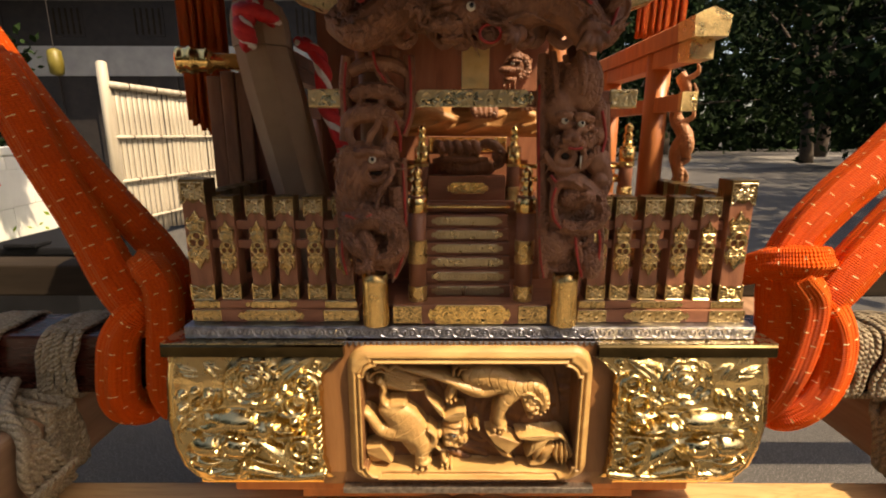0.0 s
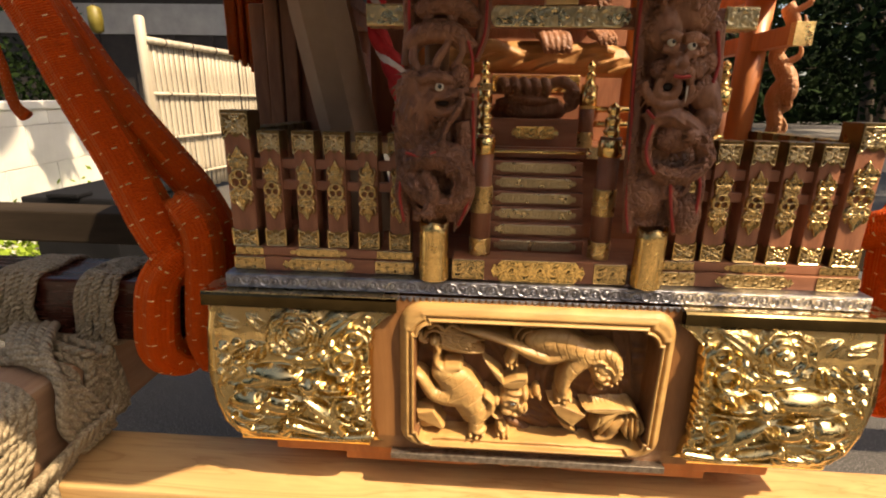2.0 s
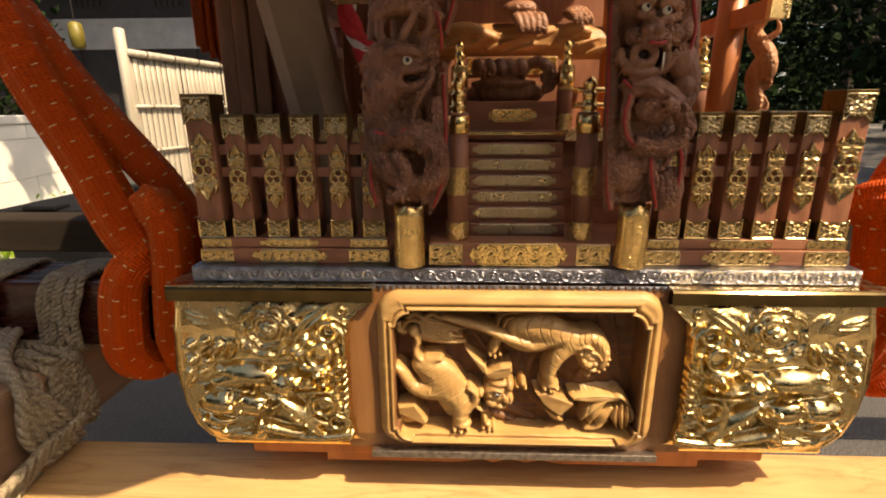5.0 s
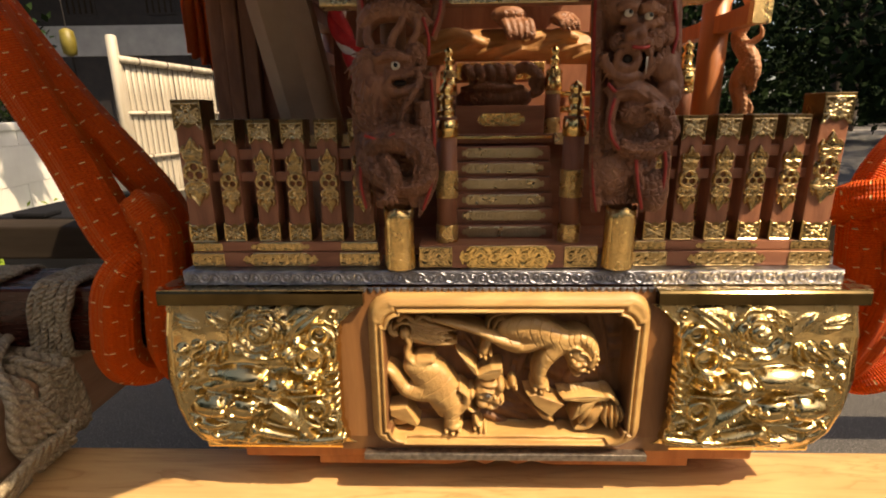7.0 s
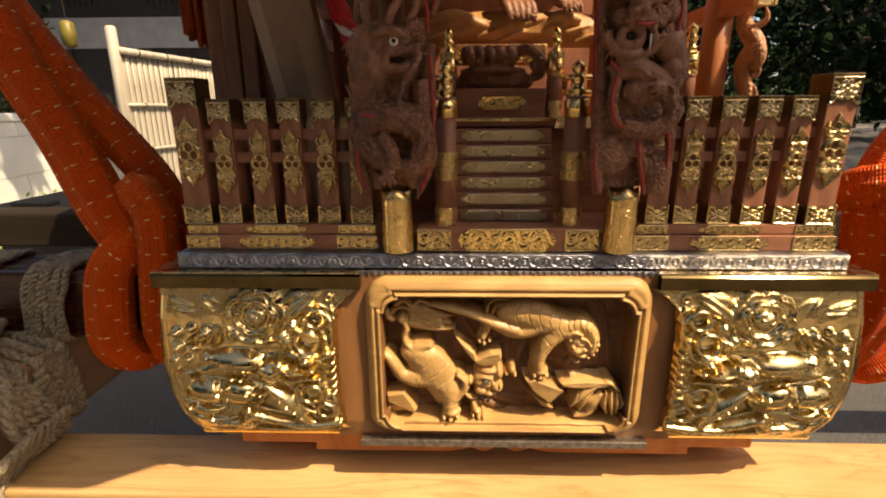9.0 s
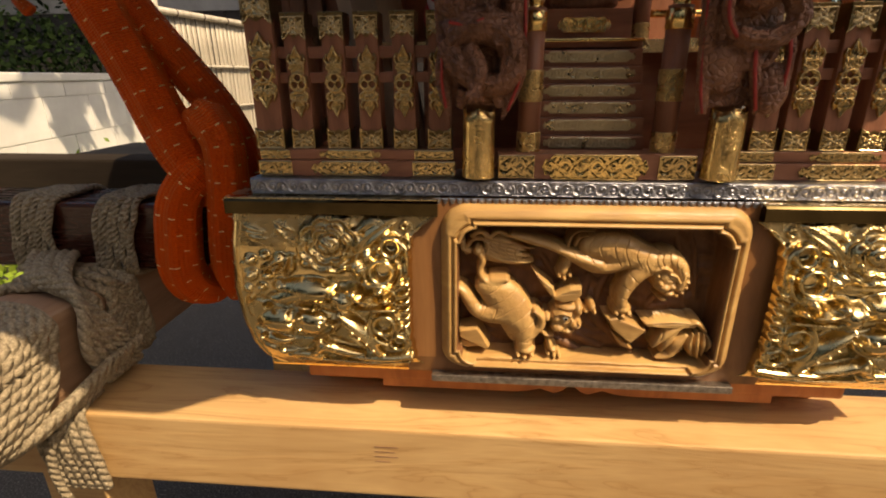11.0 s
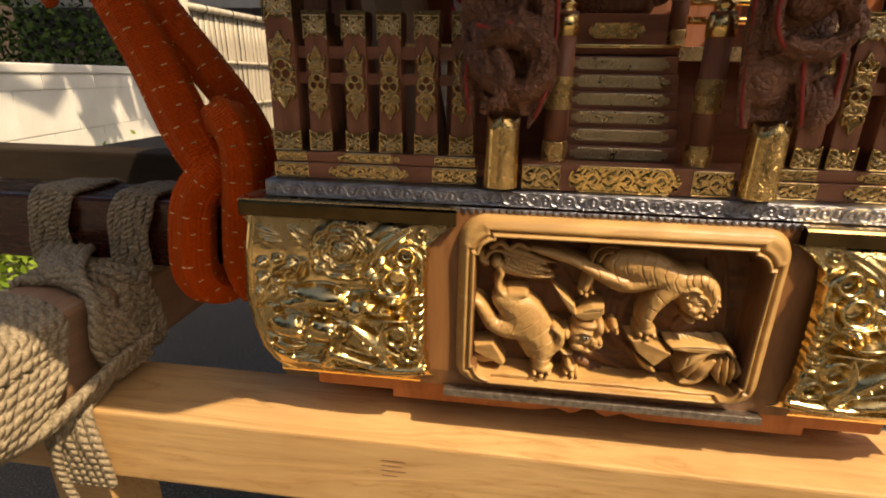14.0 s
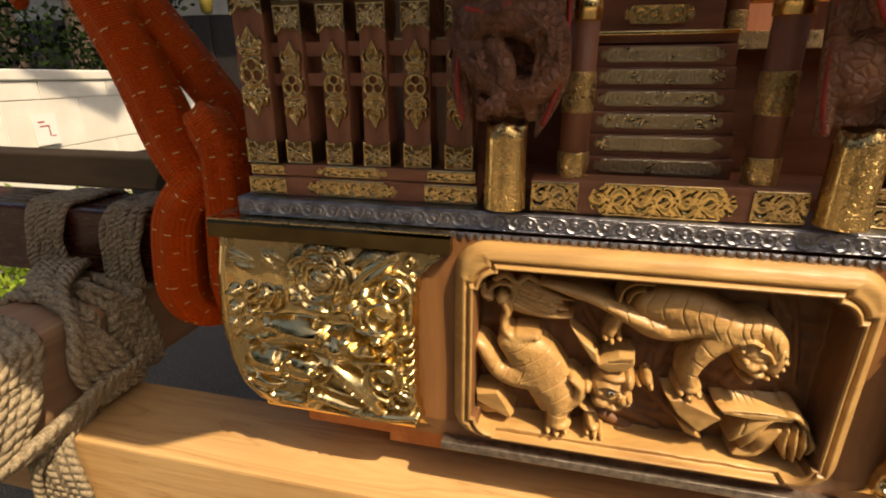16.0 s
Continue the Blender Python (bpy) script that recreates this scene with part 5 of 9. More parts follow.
    pic = over(pic, mound(U, V, -0.1221, 0.0485, 0.0067, 0.0067, 0.0220, 0, 0.45))
    tiger = np.zeros_like(U)
    # lower tiger: rump and back, hind leg, tail, foreleg and paws
    tiger = blend(tiger, solid(U, V, [(-0.1124, 0.0047, 0.0134, 0.0220), (-0.0990, -0.0027, 0.0201, 0.0250), (-0.0863, -0.0177, 0.0235, 0.0265), (-0.0734, -0.0352, 0.0208, 0.0270), (-0.0638, -0.0498, 0.0147, 0.0265)], 0.45))
    tiger = blend(tiger, solid(U, V, [(-0.1055, 0.0122, 0.0080, 0.0220), (-0.0907, 0.0153, 0.0054, 0.0230)], 0.45))
    tiger = blend(tiger, solid(U, V, [(-0.0911, -0.0269, 0.0168, 0.0250), (-0.1076, -0.0286, 0.0134, 0.0250), (-0.1225, -0.0250, 0.0100, 0.0240), (-0.1318, -0.0129, 0.0087, 0.0235), (-0.1383, -0.0031, 0.0074, 0.0225), (-0.1435, 0.0021, 0.0060, 0.0210)], 0.45))
    tiger = blend(tiger, solid(U, V, [(-0.1109, 0.0114, 0.0054, 0.0210), (-0.1181, 0.0180, 0.0047, 0.0210), (-0.1199, 0.0275, 0.0044, 0.0210), (-0.1170, 0.0363, 0.0044, 0.0210), (-0.1188, 0.0442, 0.0054, 0.0215)], 0.45))
    tiger = blend(tiger, solid(U, V, [(-0.0673, -0.0366, 0.0147, 0.0260), (-0.0659, -0.0546, 0.0121, 0.0265), (-0.0659, -0.0680, 0.0094, 0.0265)], 0.45))
    tiger = blend(tiger, solid(U, V, [(-0.0557, -0.0219, 0.0047, 0.0260), (-0.0475, -0.0302, 0.0054, 0.0260), (-0.0488, -0.0418, 0.0067, 0.0255), (-0.0583, -0.0545, 0.0060, 0.0250)], 0.45))
    tiger = blend(tiger, solid(U, V, [(-0.0376, -0.0597, 0.0034, 0.0200), (-0.0347, -0.0700, 0.0047, 0.0225)], 0.45))
    tiger = blend(tiger, solid(U, V, [(-0.0845, -0.0446, 0.0094, 0.0200), (-0.0776, -0.0602, 0.0067, 0.0180)], 0.45))
    for place in ((-0.0638, -0.0736, 0.0121, 0.0067, 0.0275), (-0.0729, -0.0793, 0.0037, 0.0037, 0.0280), (-0.0652, -0.0816, 0.0040, 0.0037, 0.0285), (-0.0568, -0.0783, 0.0037, 0.0037, 0.0280),):
        tiger = blend(tiger, mound(U, V, *place))
    for place in ((-0.0319, -0.0731, 0.0054, 0.0047, 0.0230), (-0.0373, -0.0780, 0.0030, 0.0034, 0.0240), (-0.0303, -0.0811, 0.0030, 0.0034, 0.0240), (-0.0241, -0.0818, 0.0030, 0.0030, 0.0230),):
        tiger = blend(tiger, mound(U, V, *place))
    # its round face turned up
    for place in ((-0.0216, -0.0299, 0.0168, 0.0161, 0.0255), (-0.0414, -0.0302, 0.0047, 0.0067, 0.0250), (-0.0282, -0.0424, 0.0087, 0.0067, 0.0265), (-0.0172, -0.0461, 0.0100, 0.0047, 0.0255),):
        tiger = blend(tiger, mound(U, V, *place))
    for place in ((-0.0192, -0.0162, 0.0134, 0.0054, 0.0260), (-0.0070, -0.0191, 0.0060, 0.0100, 0.0270), (-0.0085, -0.0382, 0.0074, 0.0054, 0.0280), (-0.0052, -0.0343, 0.0034, 0.0027, 0.0295),):
        tiger = blend(tiger, mound(U, V, *place))
    for place in ((-0.0134, -0.0321, 0.0040, 0.0040, 0.0275), (-0.0312, -0.0300, 0.0060, 0.0060, 0.0265),):
        tiger = blend(tiger, mound(U, V, *place))
    tiger = blend(tiger, solid(U, V, [(-0.0326, -0.0247, 0.0027, 0.0270), (-0.0252, -0.0216, 0.0034, 0.0285), (-0.0157, -0.0245, 0.0027, 0.0280)], 0.45))
    tiger = blend(tiger, solid(U, V, [(-0.0487, -0.0450, 0.0027, 0.0220), (-0.0418, -0.0527, 0.0034, 0.0220), (-0.0335, -0.0541, 0.0020, 0.0210)], 0.45))
    # upper tiger: tail and stretched leg, thigh, back, belly, forelegs
    tiger = blend(tiger, solid(U, V, [(-0.0849, 0.0694, 0.0045, 0.0240), (-0.0744, 0.0672, 0.0060, 0.0255), (-0.0601, 0.0632, 0.0064, 0.0260), (-0.0430, 0.0578, 0.0058, 0.0250), (-0.0260, 0.0505, 0.0064, 0.0250), (-0.0081, 0.0425, 0.0080, 0.0260), (0.0119, 0.0365, 0.0088, 0.0265)], 0.45))
    tiger = blend(tiger, solid(U, V, [(-0.0126, 0.0437, 0.0087, 0.0220), (0.0054, 0.0337, 0.0080, 0.0235), (0.0232, 0.0339, 0.0094, 0.0245), (0.0426, 0.0406, 0.0094, 0.0250)], 0.45))
    tiger = blend(tiger, solid(U, V, [(0.0015, 0.0560, 0.0130, 0.0240), (0.0158, 0.0565, 0.0182, 0.0270), (0.0328, 0.0541, 0.0201, 0.0270), (0.0508, 0.0464, 0.0168, 0.0270), (0.0674, 0.0415, 0.0141, 0.0270), (0.0793, 0.0395, 0.0134, 0.0270)], 0.45))
    tiger = blend(tiger, solid(U, V, [(-0.0228, 0.0579, 0.0023, 0.0200), (-0.0204, 0.0685, 0.0020, 0.0200), (-0.0115, 0.0748, 0.0020, 0.0200), (0.0021, 0.0756, 0.0020, 0.0210)], 0.45))
    tiger = blend(tiger, solid(U, V, [(-0.0156, 0.0579, 0.0020, 0.0200), (-0.0119, 0.0664, 0.0020, 0.0200), (-0.0042, 0.0700, 0.0020, 0.0210)], 0.45))
    tiger = blend(tiger, solid(U, V, [(-0.0205, 0.0451, 0.0060, 0.0200), (-0.0236, 0.0335, 0.0054, 0.0210), (-0.0268, 0.0262, 0.0047, 0.0215)], 0.45))
    tiger = blend(tiger, solid(U, V, [(0.0626, 0.0343, 0.0134, 0.0265), (0.0526, 0.0247, 0.0114, 0.0270), (0.0441, 0.0100, 0.0090, 0.0270), (0.0402, -0.0049, 0.0074, 0.0270), (0.0419, -0.0132, 0.0074, 0.0270)], 0.45))
    tiger = blend(tiger, solid(U, V, [(0.0578, 0.0371, 0.0094, 0.0255), (0.0731, 0.0336, 0.0074, 0.0255)], 0.45))
    for place in ((0.0421, -0.0162, 0.0107, 0.0060, 0.0275), (0.0349, -0.0201, 0.0040, 0.0040, 0.0280), (0.0417, -0.0231, 0.0040, 0.0040, 0.0285), (0.0490, -0.0199, 0.0040, 0.0040, 0.0280),):
        tiger = blend(tiger, mound(U, V, *place))
    for place in ((-0.0307, 0.0218, 0.0030, 0.0034, 0.0225), (-0.0253, 0.0189, 0.0030, 0.0034, 0.0225), (-0.0194, 0.0226, 0.0030, 0.0030, 0.0220),):
        tiger = blend(tiger, mound(U, V, *place))
    # mane and snarling face
    tiger = blend(tiger, solid(U, V, [(0.0750, 0.0444, 0.0100, 0.0265), (0.0867, 0.0452, 0.0100, 0.0275), (0.0970, 0.0375, 0.0100, 0.0280), (0.1019, 0.0252, 0.0087, 0.0280), (0.1002, 0.0128, 0.0074, 0.0270)], 0.45))
    tiger = blend(tiger, solid(U, V, [(0.0718, 0.0336, 0.0034, 0.0280), (0.0787, 0.0373, 0.0034, 0.0300), (0.0868, 0.0338, 0.0034, 0.0290)], 0.45))
    tiger = blend(tiger, solid(U, V, [(0.0864, 0.0301, 0.0027, 0.0290), (0.0932, 0.0273, 0.0027, 0.0290), (0.0977, 0.0201, 0.0027, 0.0280)], 0.45))
    for place in ((0.0856, 0.0236, 0.0147, 0.0161, 0.0275), (0.0830, 0.0133, 0.0094, 0.0074, 0.0295), (0.0780, 0.0184, 0.0040, 0.0034, 0.0305), (0.0895, 0.0060, 0.0080, 0.0047, 0.0275),):
        tiger = blend(tiger, mound(U, V, *place))
    for place in ((0.0847, -0.0015, 0.0054, 0.0034, 0.0250), (0.1056, 0.0274, 0.0027, 0.0047, 0.0280), (0.1075, 0.0202, 0.0030, 0.0034, 0.0275), (0.1061, 0.0136, 0.0030, 0.0034, 0.0275),):
        tiger = blend(tiger, mound(U, V, *place))
    for place in ((0.1026, 0.0076, 0.0034, 0.0030, 0.0270), (0.0969, 0.0039, 0.0034, 0.0030, 0.0265), (0.0742, 0.0271, 0.0040, 0.0047, 0.0280), (0.0915, 0.0141, 0.0054, 0.0054, 0.0285),):
        tiger = blend(tiger, mound(U, V, *place))
    # stripes, mouths, toes and locks cut in
    cuts = [[(0.0042, 0.0701), (-0.0018, 0.0566), (0.0039, 0.0410)], [(0.0170, 0.0743), (0.0098, 0.0581), (0.0177, 0.0389)], [(0.0299, 0.0744), (0.0249, 0.0568), (0.0335, 0.0376)], [(0.0411, 0.0703), (0.0366, 0.0555), (0.0434, 0.0377)], [(0.0525, 0.0620), (0.0486, 0.0499), (0.0559, 0.0356)], [(0.0633, 0.0557), (0.0594, 0.0443), (0.0654, 0.0314)], [(0.0731, 0.0544), (0.0704, 0.0451), (0.0743, 0.0358)]]
    for line in cuts:
        tiger = tiger - groove(U, V, line, 0.0008, 0.0011) * (tiger > 0.008)
    cuts = [[(-0.1207, -0.0059), (-0.1043, 0.0017), (-0.0866, 0.0183)], [(-0.1115, -0.0187), (-0.0943, -0.0087), (-0.0747, 0.0065)], [(-0.1001, -0.0309), (-0.0843, -0.0207), (-0.0659, -0.0053)], [(-0.0913, -0.0439), (-0.0741, -0.0313), (-0.0571, -0.0196)], [(-0.0825, -0.0556), (-0.0673, -0.0436), (-0.0516, -0.0326)], [(-0.0777, -0.0658), (-0.0638, -0.0569), (-0.0515, -0.0497)]]
    for line in cuts:
        tiger = tiger - groove(U, V, line, 0.0008, 0.0011) * (tiger > 0.008)
    cuts = [[(-0.1336, -0.0290), (-0.1237, -0.0151)], [(-0.1215, -0.0381), (-0.1115, -0.0180)], [(-0.1064, -0.0418), (-0.0992, -0.0194)], [(-0.0705, 0.0632), (-0.0673, 0.0561)], [(-0.0542, 0.0689), (-0.0509, 0.0548)], [(-0.0366, 0.0648), (-0.0324, 0.0493)], [(-0.0195, 0.0579), (-0.0139, 0.0408)], [(0.0393, 0.0136), (0.0510, 0.0063)], [(0.0345, 0.0025), (0.0475, -0.0041)], [(0.0452, 0.0269), (0.0592, 0.0138)], [(-0.0763, -0.0602), (-0.0555, -0.0623)]]
    for line in cuts:
        tiger = tiger - groove(U, V, line, 0.0009, 0.0010) * (tiger > 0.008)
    cuts = [[(0.0783, 0.0530), (0.0762, 0.0459), (0.0787, 0.0387)], [(0.0854, 0.0545), (0.0839, 0.0474), (0.0870, 0.0402)], [(0.0928, 0.0503), (0.0907, 0.0431), (0.0939, 0.0360)], [(0.0998, 0.0432), (0.0964, 0.0374), (0.0982, 0.0303)], [(0.1064, 0.0339), (0.1008, 0.0303), (0.1001, 0.0230)], [(0.0757, 0.0132), (0.0833, 0.0082), (0.0929, 0.0127)], [(0.0737, 0.0242), (0.0791, 0.0221)], [(0.0856, 0.0236), (0.0923, 0.0222)], [(-0.0249, -0.0384), (-0.0159, -0.0422), (-0.0038, -0.0382)], [(-0.0298, -0.0316), (-0.0216, -0.0338), (-0.0148, -0.0306)], [(-0.0136, -0.0245), (-0.0107, -0.0321), (-0.0133, -0.0368)], [(-0.0694, -0.0752), (-0.0694, -0.0833)], [(-0.0610, -0.0751), (-0.0610, -0.0832)], [(0.0381, -0.0178), (0.0385, -0.0254)], [(0.0455, -0.0177), (0.0459, -0.0253)]]
    for line in cuts:
        tiger = tiger - groove(U, V, line, 0.0008, 0.0016) * (tiger > 0.008)
    cuts = [[(-0.1046, 0.0657), (-0.1087, 0.0558), (-0.1023, 0.0458)], [(-0.0954, 0.0630), (-0.1008, 0.0530), (-0.0944, 0.0415)], [(-0.0863, 0.0588), (-0.0916, 0.0502), (-0.0865, 0.0387)], [(-0.0771, 0.0546), (-0.0824, 0.0474), (-0.0785, 0.0373)], [(-0.0679, 0.0504), (-0.0732, 0.0446), (-0.0706, 0.0374)], [(-0.1178, 0.0600), (-0.1258, 0.0556), (-0.1274, 0.0470), (-0.1223, 0.0399)], [(0.0927, -0.0401), (0.0883, -0.0541)], [(0.1230, -0.0474), (0.1234, -0.0678)], [(0.1310, -0.0458), (0.1324, -0.0692)], [(0.1379, -0.0472), (0.1395, -0.0644)], [(0.0787, -0.0325), (0.1122, -0.0306)], [(-0.0270, 0.0011), (-0.0103, 0.0042)]]
    for line in cuts:
        pic = pic - groove(U, V, line, 0.0009, 0.0014) * (pic > 0.008)
    tiger = tiger + np.where(tiger > 0.012, 0.0005 * fbm(U, V, 420, 31) + 0.0003 * fbm(U, V, 1300, 32), 0)
    figures = over(pic + np.where(pic > 0.01, 0.0005 * fbm(U, V, 300, 17), 0), tiger)
    figures = figures + 0.008 * np.clip(figures / 0.012, 0, 1)
    return over(ground, earth, figures), np.maximum(earth, figures) > 0.004


def carved_panel(parent):
    """The wooden centre: a broad flat frame with cusped corners and a beaded inner edge round two tigers among rocks."""
    nx, nz = 790, 430
    cx, zc = 0.0045, 0.755
    x = np.linspace(cx - 0.206, cx + 0.206, nx)
    z = np.linspace(Z_LOW + 0.008, Z_TOP + 0.0138, nz)
    X, Z = np.meshgrid(x, z)
    P, Q = X - cx, Z - zc

    def edge_distance(hx, hz, r, up=0.0):
        """Inside distance of a rectangle with rounded corners."""
        R = Q - up
        gx, gz = np.abs(P) - (hx - r), np.abs(R) - (hz - r)
        d = r - np.hypot(np.maximum(gx, 0), np.maximum(gz, 0))
        return np.where((gx > 0) & (gz > 0), d, np.minimum(hx - np.abs(P), hz - np.abs(R)))

    bar_x = np.minimum(0.1445 - 0.021 - np.abs(P), 0.0870 - np.abs(Q + 0.004))
    bar_z = np.minimum(0.1445 - np.abs(P), 0.0870 - 0.021 - np.abs(Q + 0.004))
    inner = np.maximum(edge_distance(0.1445 - 0.0042, 0.0870 - 0.0042, 0.016, up=-0.004), np.maximum(bar_x, bar_z))
    outer = edge_distance(0.164, 0.1030, 0.030, up=0.003)
    frame_h = -0.006 + 0.0095 * np.sin(0.5 * math.pi * np.clip(outer / 0.012, 0, 1)) ** 0.7 + 0.0025 * np.clip(Q / 0.09, 0, 1) * np.clip(outer / 0.006, 0, 1)
    moulding = 0.0026 * np.exp(-((inner + 0.0026) / 0.0019) ** 2) - 0.0028 * np.exp(-((inner + 0.0064) / 0.0013) ** 2) + 0.0012 * np.exp(-((inner + 0.0100) / 0.0030) ** 2)
    H = frame_h + np.where(outer > 0, moulding, 0)
    side = np.clip(-inner / 0.0015 + 0.5, 0, 1)
    picture, carved = carved_picture(P, Q)
    H = H * side + (picture - 0.0365) * (1 - side)
    Y = -0.0005 + 0.006 * np.clip((0.668 - Z) / 0.024, 0, 1) - H
    grid_mesh("panel_surround", X, Y, Z, soften((outer < 0.0005).astype(float), 0.6) > 0.02, MAT["surround"], parent, "reddish-brown board round the carving")
    # recess walls and ground take the darker tone, as painted shade
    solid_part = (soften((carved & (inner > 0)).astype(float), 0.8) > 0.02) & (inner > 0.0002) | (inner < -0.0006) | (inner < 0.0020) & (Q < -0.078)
    grid_mesh("backing_board", X, Y, Z, soften((~solid_part).astype(float), 0.8) > 0.02, MAT["shaded_backing"], parent, "dark brown recess behind the carving, shade put into its tone")
    panel = grid_mesh("carved_panel", X, Y, Z, (outer >= 0) & solid_part, MAT["fresh"], parent, "honey-coloured carved wood panel of two tigers")
    ex, ez = -0.0167, 0.7269
    i, k = int(np.argmin(np.abs(z - ez))), int(np.argmin(np.abs(x - ex)))
    ey = float(Y[i, k])
    v, f = ball((ex, ey + 0.0004, ez), (0.0036, 0.0026, 0.0026), 12, 8)
    raw("eye", v, f, MAT["eye_white"], panel, "pale painted eye with black pupil")
    v, f = ball((ex + 0.0003, ey - 0.0018, ez), (0.0018, 0.0012, 0.0015), 10, 7)
    raw("pupil", v, f, MAT["eye_black"], panel)
    return panel


def rounded_ring(hx, y0, y1, r, n=6):
    pts = []
    for cx, cy, a0 in ((hx - r, y0 + r, -90), (hx - r, y1 - r, 0), (-hx + r, y1 - r, 90), (-hx + r, y0 + r, 180)):
        for k in range(n + 1):
            a = radians(a0 + 90 * k / n)
            pts.append((cx + r * math.cos(a), cy + r * math.sin(a)))
    return pts


def shrine_base():
    b = thing("shrine_plinth", "gilded base of a portable shrine with carved centre panel", "shrine base", (0, 0, 0))
    verts, faces = [], []
    zs = np.linspace(Z_LOW, Z_TOP, 18)
    for z in zs:
        o = float(swell(z)) - 0.012
        verts += [(x, y, z) for x, y in rounded_ring(0.400 + o, 0.060 - o + 0.012, 0.80 + o, 0.03)]
    m = len(verts) // len(zs)
    for i in range(len(zs) - 1):
        faces += [(i * m + k, i * m + (k + 1) % m, (i + 1) * m + (k + 1) % m, (i + 1) * m + k) for k in range(m)]
    faces += [tuple(range(m - 1, -1, -1)), tuple((len(zs) - 1) * m + k for k in range(m))]
    raw("body", verts, faces, MAT["sunwood"], b, "", True)
    gold_panel(b, -1)
    gold_panel(b, 1)
    carved_panel(b)
    for x0, x1 in ((-0.400, -0.162), (0.172, 0.405)):
        prof = [(-0.0050, Z_TOP - 0.0048), (-0.0055, Z_TOP - 0.0040), (-0.0052, Z_TOP + 0.0095), (-0.0030, Z_TOP + 0.0118), (0.06, Z_TOP + 0.0118), (0.06, Z_TOP - 0.0048)]
        v = [(x, y, z) for x in (x0, x1) for y, z in prof]
        led = raw("gold_ledge", v, [(k, (k + 1) % 6, (k + 1) % 6 + 6, k + 6) for k in range(6)] + [(5, 4, 3, 2, 1, 0), (6, 7, 8, 9, 10, 11)], MAT["ledge"], b, "polished gold ledge above the raised sheet, dark reflection in its colour", False)
        part("lip", box(x0 - 0.001, x1 + 0.001, -0.0030, 0.05, Z_TOP + 0.0120, Z_TOP + 0.0136, 0.0005), MAT["gold_pale"], led, "thin gold lip")
    part("silver_foot", box(-0.172, 0.180, -0.0010, 0.06, Z_LOW + 0.0015, Z_LOW + 0.0105, 0.001), MAT["silver_worn"], b, "worn silver strip under the carving")
    part("gold_foot", box(-0.385, -0.16, 0.026, 0.06, Z_LOW - 0.002, Z_LOW + 0.008, 0.003), MAT["gold"], b)
    part("gold_foot", box(0.17, 0.395, 0.026, 0.06, Z_LOW - 0.002, Z_LOW + 0.008, 0.003), MAT["gold"], b)
    # wooden sole with stepped feet
    part("sole", box(-0.345, 0.338, 0.044, 0.76, 0.606, 0.634, 0.004), MAT["sunwood"], b, "orange-brown wooden sole")
    for s in (-1, 1):
        end = [(0.250, 0.6058), (0.250, 0.594), (0.070, 0.594), (0.052, 0.597), (0.040, 0.601), (0.030, 0.597), (0.022, 0.594), (0.012, 0.598), (0.004, 0.6058)]
        step = bmesh.new()
        rows = [[step.verts.new((0.006 + s * x, y, z)) for x, z in end] for y in (0.047, 0.755)]
        step.faces.new(rows[0])
        step.faces.new(rows[1][::-1])
        for k in range(len(end)):
            n = (k + 1) % len(end)
            step.faces.new((rows[0][k], rows[1][k], rows[1][n], rows[0][n]))
        bmesh.ops.recalc_face_normals(step, faces=step.faces)
        part("sole_step", step, MAT["sunwood"], b)
    for x0, x1 in ((-0.335, -0.215), (0.215, 0.33)):
        part("foot_block", box(x0, x1, 0.085, 0.70, 0.577, 0.6055, 0.002), MAT["sunwood"], b)
    # silver band, its raised scrolls and the scalloped fringe
    part("silver_band", box(-0.375, 0.383, 0.012, 0.79, 0.8660, 0.884, 0.0015), MAT["silver"], b, "tarnished silver band with raised scrolls")
    band_scrolls(b)
    fringe = bmesh.new()
    for k in range(44):
        x = -0.162 + 0.0078 * k
        w = 0.0036
        vs = []
        for q in range(9):
            a = math.pi * q / 8
            vs.append((x + w * math.cos(a), 0.8662 - 0.0056 * math.sin(a) * (1 - 0.25 * math.cos(2 * a))))
        front = [fringe.verts.new((px, 0.0042, pz)) for px, pz in vs]
        back = [fringe.verts.new((px, 0.0068, pz + 0.0003)) for px, pz in vs]
        mid = fringe.verts.new((x, 0.0032, 0.8636))
        for q in range(8):
            fringe.faces.new((front[q + 1], front[q], mid))
            fringe.faces.new((front[q], front[q + 1], back[q + 1], back[q]))
        fringe.faces.new((front[0], front[8], mid))
    part("fringe", fringe, MAT["silver"], b, "scalloped silver fringe")
    return b


